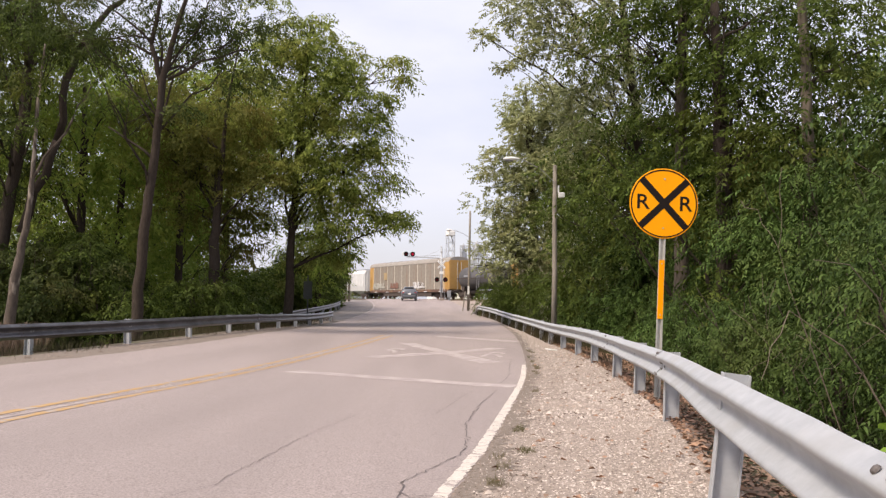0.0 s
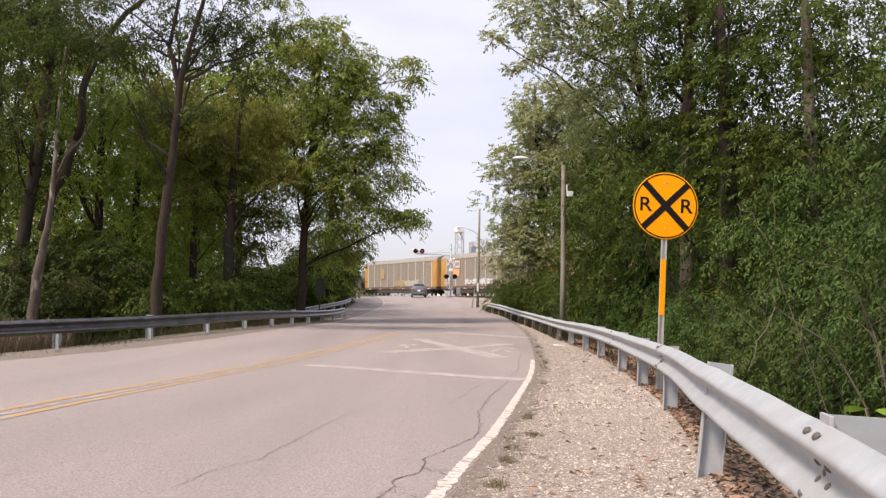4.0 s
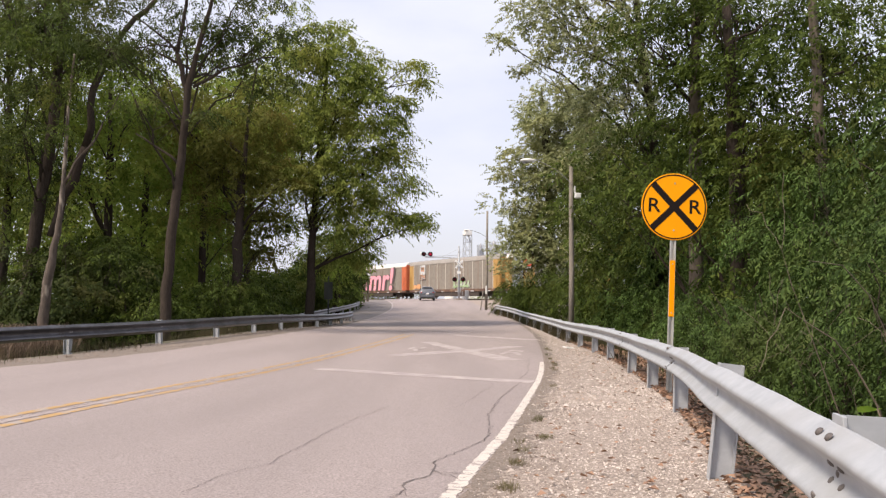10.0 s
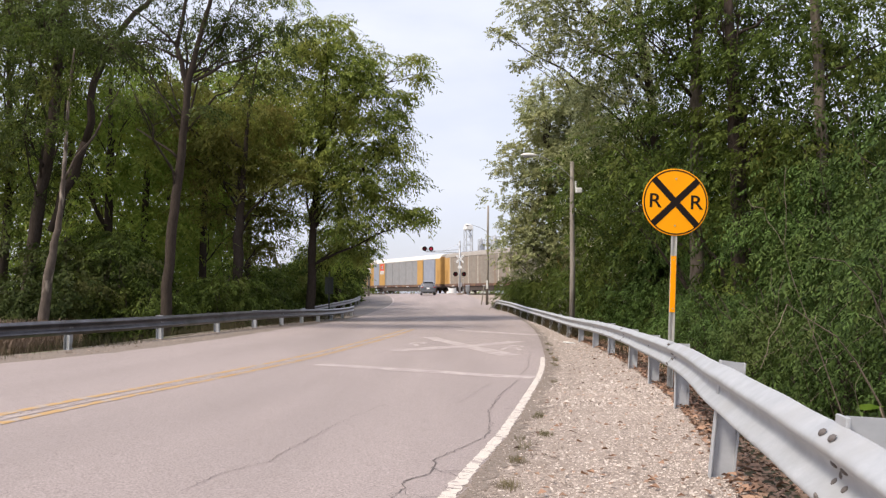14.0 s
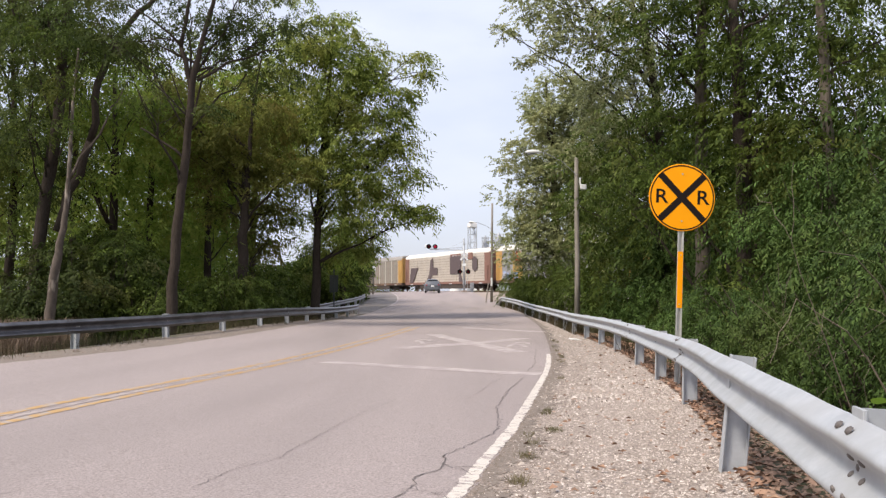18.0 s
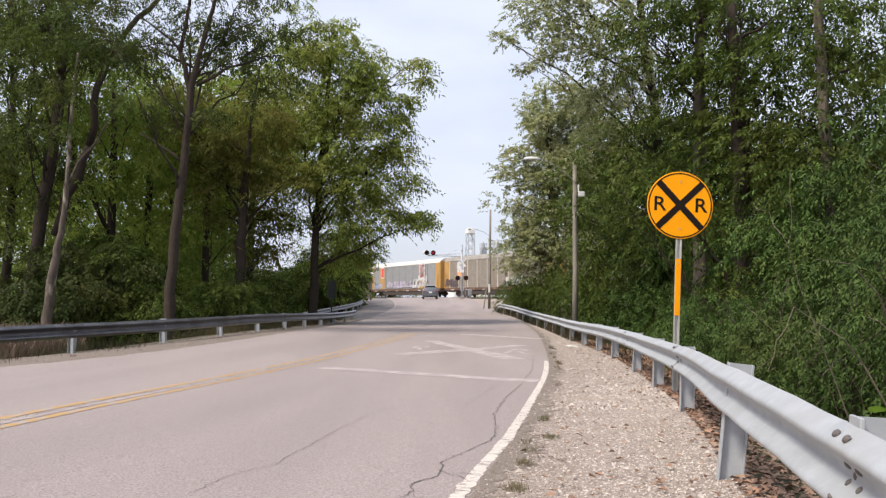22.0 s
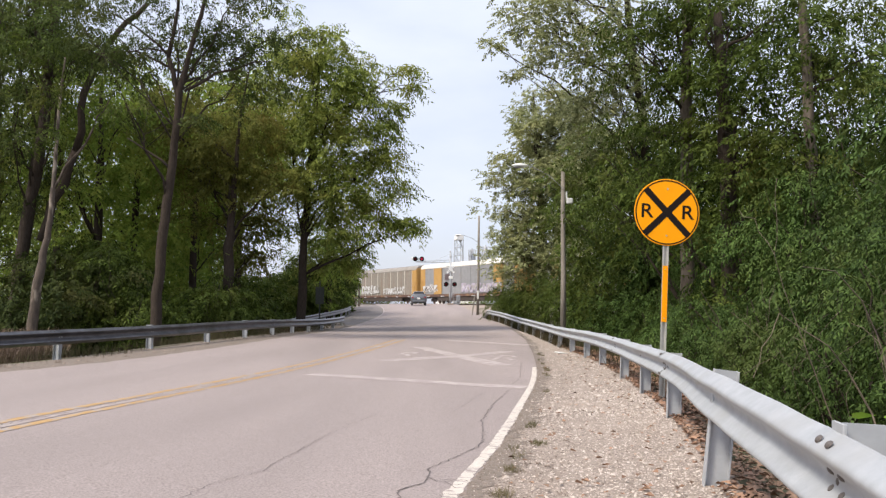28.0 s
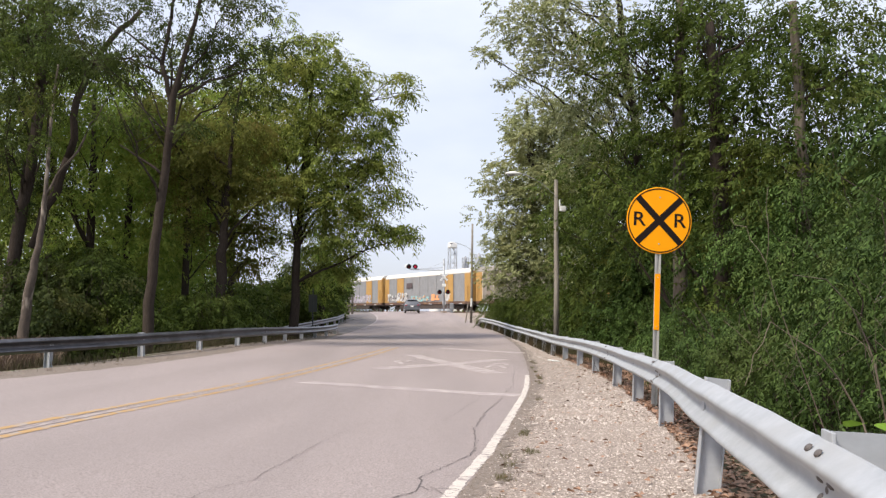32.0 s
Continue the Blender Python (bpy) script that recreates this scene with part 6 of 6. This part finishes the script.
# woods behind, left: rows of fuller trees
rng = np.random.default_rng(5)
for k, (px, d, top, low) in enumerate([(-120, 36, -60, 400), (10, 40, -80, 400), (190, 38, 90, 390), (255, 46, 130, 420), (360, 46, 130, 400), (120, 50, 30, 410), (440, 52, 170, 340), (-40, 52, -20, 420), (300, 60, 200, 470), (390, 64, 200, 380), (600, 66, 400, 500)]):
    lobes = []
    for j in range(6):
        lobes.append(ball(px + rng.uniform(-75, 75) * (1 if px < 500 else .4), top + (low - top) * (j + .5) / 6, d + rng.uniform(-2, 2), 2.5 * d / 40 * rng.uniform(.8, 1.2) * (1 if px < 500 else .5)))
    tree("leafy woodland tree in shade", [rooted(px, d), spot(px + 6, 300, d), spot(px + rng.uniform(-20, 20), top + 40, d)], [.24, .17, .06], lobes, 40 + k, .28, .11, 34, limbs=9, per=8, mat=M_LEAF_F if k in (0, 1, 5, 7) else M_LEAF_D if k % 2 else M_LEAF_A, group="woods beside the road", clump=.55)


def bush(label, x, y, w, h, seed, leaf, width, density, mat, name="bush", per=9, group="", droop=.25, spread=.3, fold=False, low=.08):
    r = np.random.default_rng(seed)
    z = float(ground_z(x, y)) - .1
    root = thing(name, pose(x, y, z), label, "bush", group)
    b = Buf()
    blobs = [(r.uniform(-w, w) * .6, r.uniform(-w, w) * .6, h * (.25 + .65 * r.random()), w * r.uniform(.4, .65), w * r.uniform(.4, .65), h * r.uniform(.22, .34)) for _ in range(6)]
    for q in blobs:
        limb(b, (r.normal(0, .12), r.normal(0, .12), 0), q[:3], .035, .012, r, 5)
        limb(b, (q[0] * .5, q[1] * .5, q[2] * .5), (q[0] + r.normal(0, .5), q[1] + r.normal(0, .5), q[2] + q[5]), .018, .006, r, 4)
    part("branchwork", b, M_BARK, root)
    P, A, C = blob_points(blobs, density, r, spread)
    P, A = P[P[:, 2] > low], A[P[:, 2] > low]
    part("foliage", sprigs_mesh("foliage", P, A, leaf, width, per, r, droop, fold=fold), mat, root)
    return root


def leaf_bank(name, n, seed, place, leaf, width, mat, label):
    """Distant woods as one mass of leafy twigs."""
    r = np.random.default_rng(seed)
    P = place(r, n)
    part_me = sprigs_mesh(name, P, r.normal(0, 1, (n, 3)), leaf, width, 8, r, .2)
    part_me.materials.append(mat)
    return tagged(new(name, part_me), label, "woods", kind="stuff")


def left_bank(r, n):
    d = r.uniform(50, 78, n)
    x = -d * r.uniform(.262, .62, n)
    top = 6.0 + 2.0 * np.sin(x * .9) * np.sin(d * .31) + np.clip((-x / d - .3) * 14, -2, 4)
    return np.stack([x, d, -0.5 + (top + .5) * r.random(n) ** .85], 1)


def low_bank(r, n):
    d = r.uniform(70, 84, n)
    x = -d * r.uniform(.10, .27, n)
    return np.stack([x, d, 0.2 + (3.7 + .7 * np.sin(x * 1.3)) * r.random(n)], 1)


def beyond_bank(r, n):
    x = r.uniform(-26, 30, n)
    x = np.where((x > -1.2) & (x < 5), x - 12, x)
    return np.stack([x, 133 + r.uniform(0, 6, n) - .4 * x, 0.9 + 1.5 * r.random(n)], 1)


def right_bank(r, n):
    d = r.uniform(40, 60, n)
    x = d * r.uniform(.17, .55, n)
    return np.stack([x, d, -1.0 + (6.5 + 1.5 * np.sin(x)) * r.random(n) ** .9], 1)


leaf_bank("far_woods", 4500, 71, left_bank, .42, .17, M_LEAF_D, "dark green depth of the woods")
# bank added behind the track to darken the bright gap below the cars
leaf_bank("far_thicket", 900, 74, beyond_bank, .3, .12, M_LEAF_F, "added weed bank darkening the gap under the train")
leaf_bank("far_thicket", 2500, 72, low_bank, .34, .14, M_LEAF_G, "low green growth along the railway")
leaf_bank("far_woods", 2500, 73, right_bank, .36, .15, M_LEAF_G, "dark green depth of the woods")

# unseen tree beyond the left of the view, added to shade woods and road
rng = np.random.default_rng(55)
for k, (x, d, h) in enumerate([(-20, 2, 15)]):
    lobes = [(x + rng.uniform(-2, 2), d + rng.uniform(-2, 2), h * (.35 + .1 * j), 3.4, 3.4, 2.6) for j in range(6)]
    tree("unseen leafy tree added to cast shade", [(x, d, -1.0), (x, d, h * .5), (x + .3, d, h * .9)], [.28, .2, .08], lobes, 140 + k, .4, .17, 24, limbs=8, per=8, mat=M_LEAF_D, group="woods beside the road", clump=.7)

# undergrowth at the left behind the barrier
rng = np.random.default_rng(9)
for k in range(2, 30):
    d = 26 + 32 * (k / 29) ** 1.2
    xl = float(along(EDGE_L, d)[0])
    bush("undergrowth bush in the woods, leaves coloured for shade", xl - 8.6 - rng.uniform(0, 9) * (1 if k % 3 else .1), d + rng.uniform(0, 2), rng.uniform(1.6, 2.4), rng.uniform(2.0, 4.4) if k % 3 else rng.uniform(1.2, 2.2), 200 + k, .17, .075, 95, M_LEAF_E, group="undergrowth")
for k, (x, d, h) in enumerate([(-11.6, 31, 3.4), (-13.6, 34, 4.4), (-9.0, 34, 3.0), (-10.2, 38, 3.8), (-15.5, 37, 4.6)]):
    bush("soft green bush inside the woods", x, d, 1.9, h, 230 + k, .17, .075, 110, M_LEAF_G, group="undergrowth")
for k in range(9):
    d = 52 + 4.6 * k
    bush("leafy green bush beside the crossing road", -11.3 - 0.9 * math.sin(k) - .012 * (d - 52), d, 1.9, rng.uniform(2.6, 3.8), 240 + k, .28, .12, 60, M_LEAF_G, group="undergrowth")

for k, (x, d, h) in enumerate([(-10.5, 61, 4.4), (-10.0, 67, 5.0), (-9.4, 73, 5.2), (-9.5, 79, 5.0), (-10.1, 86, 5.0)]):
    bush("dense green bush beside the crossing road", x, d, 1.9, h, 260 + k, .22, .10, 200, M_LEAF_G, group="undergrowth")

# right: the near leafy wall
FRONT = [(4, 3.5), (7, 4.2), (12, 5.3), (20, 6.7), (30, 7.9), (45, 7.4), (52, 6.2), (58, 5.3), (63, 5.1), (72, 6.2)]
rng = np.random.default_rng(21)
for k, d in enumerate([5.5, 7.5, 9.2, 11, 12.8, 14.6, 16.6, 18.8, 21, 23.5, 26.5, 30, 34, 38.5, 43, 48, 53, 58, 63, 68]):
    # leaf colour by depth; M_LEAF_S has sunlight put into its colour
    s = .72 if d < 10 else .88 if d < 16 else 1 if d < 26 else 1.2
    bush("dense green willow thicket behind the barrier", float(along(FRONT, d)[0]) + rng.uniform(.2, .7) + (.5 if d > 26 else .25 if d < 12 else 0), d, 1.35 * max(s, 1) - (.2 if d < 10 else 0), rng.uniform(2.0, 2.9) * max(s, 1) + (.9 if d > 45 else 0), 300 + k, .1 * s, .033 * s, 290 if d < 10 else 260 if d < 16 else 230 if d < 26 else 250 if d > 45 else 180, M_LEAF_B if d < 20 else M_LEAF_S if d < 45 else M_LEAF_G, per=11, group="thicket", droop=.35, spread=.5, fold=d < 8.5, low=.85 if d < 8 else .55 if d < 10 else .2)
for k, d in enumerate([8, 10.5, 13, 15.5, 18, 21, 24.5, 28, 33]):
    x = float(along(FRONT, d)[0]) + 2.4
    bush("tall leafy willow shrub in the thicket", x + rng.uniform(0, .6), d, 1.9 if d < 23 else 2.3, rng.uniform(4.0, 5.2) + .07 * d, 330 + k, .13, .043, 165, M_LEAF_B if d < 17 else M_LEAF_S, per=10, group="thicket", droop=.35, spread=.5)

# right: trees behind
tree("tall pale-trunked tree above the thicket", [rooted(1235, 24), spot(1238, 330, 24), spot(1240, 150, 24), spot(1245, 0, 24), spot(1250, -120, 24)], [.22, .2, .17, .14, .08],
     [ball(1150, 120, 24, 1.7), ball(1200, 40, 24.5, 2.2), ball(1150, 250, 24, 1.7), ball(1280, 60, 24, 1.8), ball(1190, 260, 25.5, 1.6), ball(1135, 330, 25, 1.4), ball(1290, 250, 25, 1.8), ball(1220, -80, 24, 2.2), ball(1235, 420, 22.9, 1.0), ball(1240, 500, 22.6, 1.0)], 61, .16, .065, 92, mat=M_LEAF_G, limbs=20, bark=M_BARK_MID)
tree("tall dark-trunked tree above the thicket", [rooted(1318, 22), spot(1312, 330, 22), spot(1308, 180, 22), spot(1300, 0, 22)], [.26, .22, .18, .12],
     [ball(1330, 60, 22, 1.9), ball(1400, 170, 22.5, 1.8), ball(1340, 260, 21.5, 1.6), ball(1420, 290, 21, 1.6), ball(1390, 10, 22, 1.8), ball(1250, 330, 21.5, 1.3), ball(1318, 480, 20.8, 1.0)], 62, .17, .07, 88, mat=M_LEAF_G, limbs=18)
tree("tall leafy tree with pale patchy trunk", [rooted(1470, 20), spot(1465, 330, 20), spot(1462, 150, 20), spot(1455, -40, 20)], [.17, .15, .13, .1],
     [ball(1455, 120, 18.5, 1.2), ball(1480, 60, 20, 1.9), ball(1540, 170, 20, 1.7), ball(1470, 250, 19.5, 1.5), ball(1560, 320, 19, 1.6), ball(1590, 40, 20, 1.8), ball(1500, 225, 21, 1.2), ball(1560, 245, 21, 1.3), ball(1425, 235, 21.5, 1.1), ball(1530, 90, 21, 1.2)], 63, .15, .06, 84, mat=M_LEAF_G, limbs=16, bark=M_BARK_MID)
tree("grey-green cottonwood near the crossing", [rooted(985, 56), spot(980, 400, 56), spot(970, 250, 56), spot(965, 150, 56)], [.3, .24, .16, .07],
     [ball(965, 300, 56, 2.3, 2.3, 2.4), ball(960, 210, 56, 1.7), ball(990, 170, 56, 1.6), ball(925, 260, 55, .9), ball(940, 370, 55, 1.6), ball(985, 390, 57, 2.4), ball(930, 450, 56, 1.8), ball(1020, 260, 57, 2.4), ball(1045, 190, 57, 1.8), ball(905, 300, 55, .9), ball(900, 350, 55, .9), ball(1060, 250, 57, 2.2), ball(1070, 340, 57, 2.4), ball(985, 300, 54.5, 1.7), ball(990, 410, 54.5, 1.7), ball(975, 225, 54.5, 1.4), ball(915, 400, 55, 1.2), ball(945, 320, 54.5, 1.3), ball(960, 455, 54.5, 1.6), ball(1010, 470, 55, 1.8)], 64, .19, .125, 125, per=8, mat=M_LEAF_C, limbs=22, flat=.15, clump=.36, droop=.1)
tree("tall cottonwood with sparse overhanging boughs", [rooted(1175, 36), spot(1170, 300, 34), spot(1150, 100, 32), spot(1130, -60, 31)], [.26, .2, .16, .1],
     [ball(1010, 15, 30, 1.4), ball(930, 20, 30, .8), ball(1000, 75, 30, 1.0), ball(930, 122, 30, .3), ball(890, 55, 30, .35), ball(1060, 50, 30, 1.6), ball(1060, -60, 30, 2.2), ball(960, -40, 30, 1.5), ball(965, 60, 30, .8), ball(1075, 120, 30.5, 1.3), ball(1120, 90, 31, 1.6), ball(955, 100, 30, .35), ball(1100, 180, 32, 1.5), ball(1140, 150, 32, 1.5), ball(1085, 235, 33, 1.2), ball(1060, 170, 32, .8)], 65, .12, .085, 120, per=8, flat=.3, droop=.15, mat=M_LEAF_C, limbs=10,
     extra=[(spot(1140, 140, 31), spot(990, 70, 30), .04, .012), (spot(1140, 70, 31), spot(985, 10, 30), .04, .012), (spot(1100, 110, 30), spot(960, 100, 30), .025, .008)])
rng = np.random.default_rng(31)
for k, (px, d, top) in enumerate([(1160, 36, 210), (1190, 34, 210), (1330, 32, 250), (1450, 30, 290), (1570, 27, 280), (1120, 60, 230), (1640, 24, 0), (1700, 18, 60), (1060, 68, 320)]):
    lobes = [ball(px + rng.uniform(-70, 70), top + (500 - top) * (j + .5) / 6, d + rng.uniform(-1.5, 1.5), min(2.0 * d / 30, 2.3) * rng.uniform(.8, 1.2)) for j in range(6)]
    tree("leafy woodland tree behind the thicket", [rooted(px, d), spot(px, 300, d), spot(px + rng.uniform(-20, 20), top + 40, d)], [.24, .18, .06], lobes, 80 + k, .24, .1, 60, limbs=9, per=8, mat=M_LEAF_B if k % 2 else M_LEAF_G, group="woods beside the road", clump=.5)


# bare saplings and a broad-leaved plant by the barrier
def sapling(label, pts, r0, seed, twigs=4):
    r = np.random.default_rng(seed)
    root = thing("bare_sapling", Matrix.Translation(pts[0]), label, "sapling", "bare saplings")
    o = Vector(pts[0])
    line = [Vector(p) - o for p in pts]
    part("stem", Buf().tube(line, [r0 * (1 - .75 * k / (len(line) - 1)) for k in range(len(line))], 6), M_TWIG, root)
    for k in range(twigs):
        a = line[1 + int(r.integers(len(line) - 1))]
        b = Buf()
        limb(b, a, a + Vector(r.normal(0, .35, 3)) + Vector((-.1, 0, .35)), r0 * .4, .003, r, 4)
        part("twig", b, M_TWIG, root)
    return root


sapling("thin bare arching sapling in the thicket", [(4.15, 7.0, -.3), spot(1578, 617, 7.0), spot(1568, 583, 7.0), spot(1542, 520, 6.9), spot(1497, 468, 6.8), spot(1436, 460, 6.7)], .010, 1, 2)
sapling("thin bare leaning sapling in the thicket", [(3.9, 6.8, -.3), spot(1554, 720, 6.6), spot(1514, 646, 6.6), spot(1480, 600, 6.5), spot(1434, 571, 6.5), spot(1394, 543, 6.5)], .010, 2, 2)
sapling("thin bare sapling before the leaves", [(4.6, 9.0, -.3), spot(1440, 600, 9), spot(1405, 500, 9), spot(1390, 440, 9)], .008, 4, 2)
rng = np.random.default_rng(88)
for k in range(5):
    d = 6.9 + 1.1 * k
    x0, h = float(along(FRONT, d)[0]) + .15, 1.0 + 1.1 * rng.random()
    dx, dy = rng.uniform(-.9, .5), rng.uniform(-.5, .3)
    z0 = float(ground_z(x0, d))
    sapling("thin dead twig arching out of the thicket", [(x0, d, z0 - .1), (x0 + dx * .15 - .1, d + dy * .2, z0 + h * .5), (x0 + dx * .5 - .2, d + dy * .6, z0 + h * .85), (x0 + dx - .3, d + dy, z0 + h)], .0045, 90 + k, 5)
pl = thing("broadleaf_plant", pose(2.62, 4.6, float(ground_z(2.62, 4.6)) - .12), "bright green broad-leaved plant behind the barrier", "plant")
r = np.random.default_rng(77)
for k in range(9):
    a = k * 2.4
    tip = Vector((math.cos(a) * .16, math.sin(a) * .16, .42 + .04 * k))
    part("stalk", Buf().tube([(0, 0, 0), tip * .6 + Vector((0, 0, .1)), tip], [.008, .006, .004], 5), M_TWIG, pl)
    d, s_ = Vector((math.cos(a), math.sin(a), -.25)).normalized(), Vector((-math.sin(a), math.cos(a), 0))
    L = .12 + .05 * r.random()
    prof = ((0, 0), (.12, .35), (.35, .5), (.7, .3), (1, 0))
    vs = [tip + d * L * t + s_ * L * w + Vector((0, 0, .02 * (w > 0))) for t, w in prof] + [tip + d * L * t - s_ * L * w for t, w in prof[1:-1]] + [tip + d * L * t - Vector((0, 0, .012)) for t, w in prof[1:-1]]
    part("leaf", Buf().add(vs, [(0, 1, 8), (1, 2, 9, 8), (2, 3, 10, 9), (3, 4, 10), (0, 8, 5), (5, 8, 9, 6), (6, 9, 10, 7), (7, 10, 4)]), M_LEAF_BROAD, pl)


# ---- what moves: the train rolls past and slowly loses speed ----
def motions():
    for car, mid in TRAIN:
        rows = []
        for k in range(17):
            t = CLIP * k / 16
            head = -0.542 - 0.43346 * t + 0.00153 * t * t
            rows.append((t, LOCAL @ Matrix.Translation((mid + head * PITCH, 0, RAIL_TOP))))
        walk(car, rows)


motions()
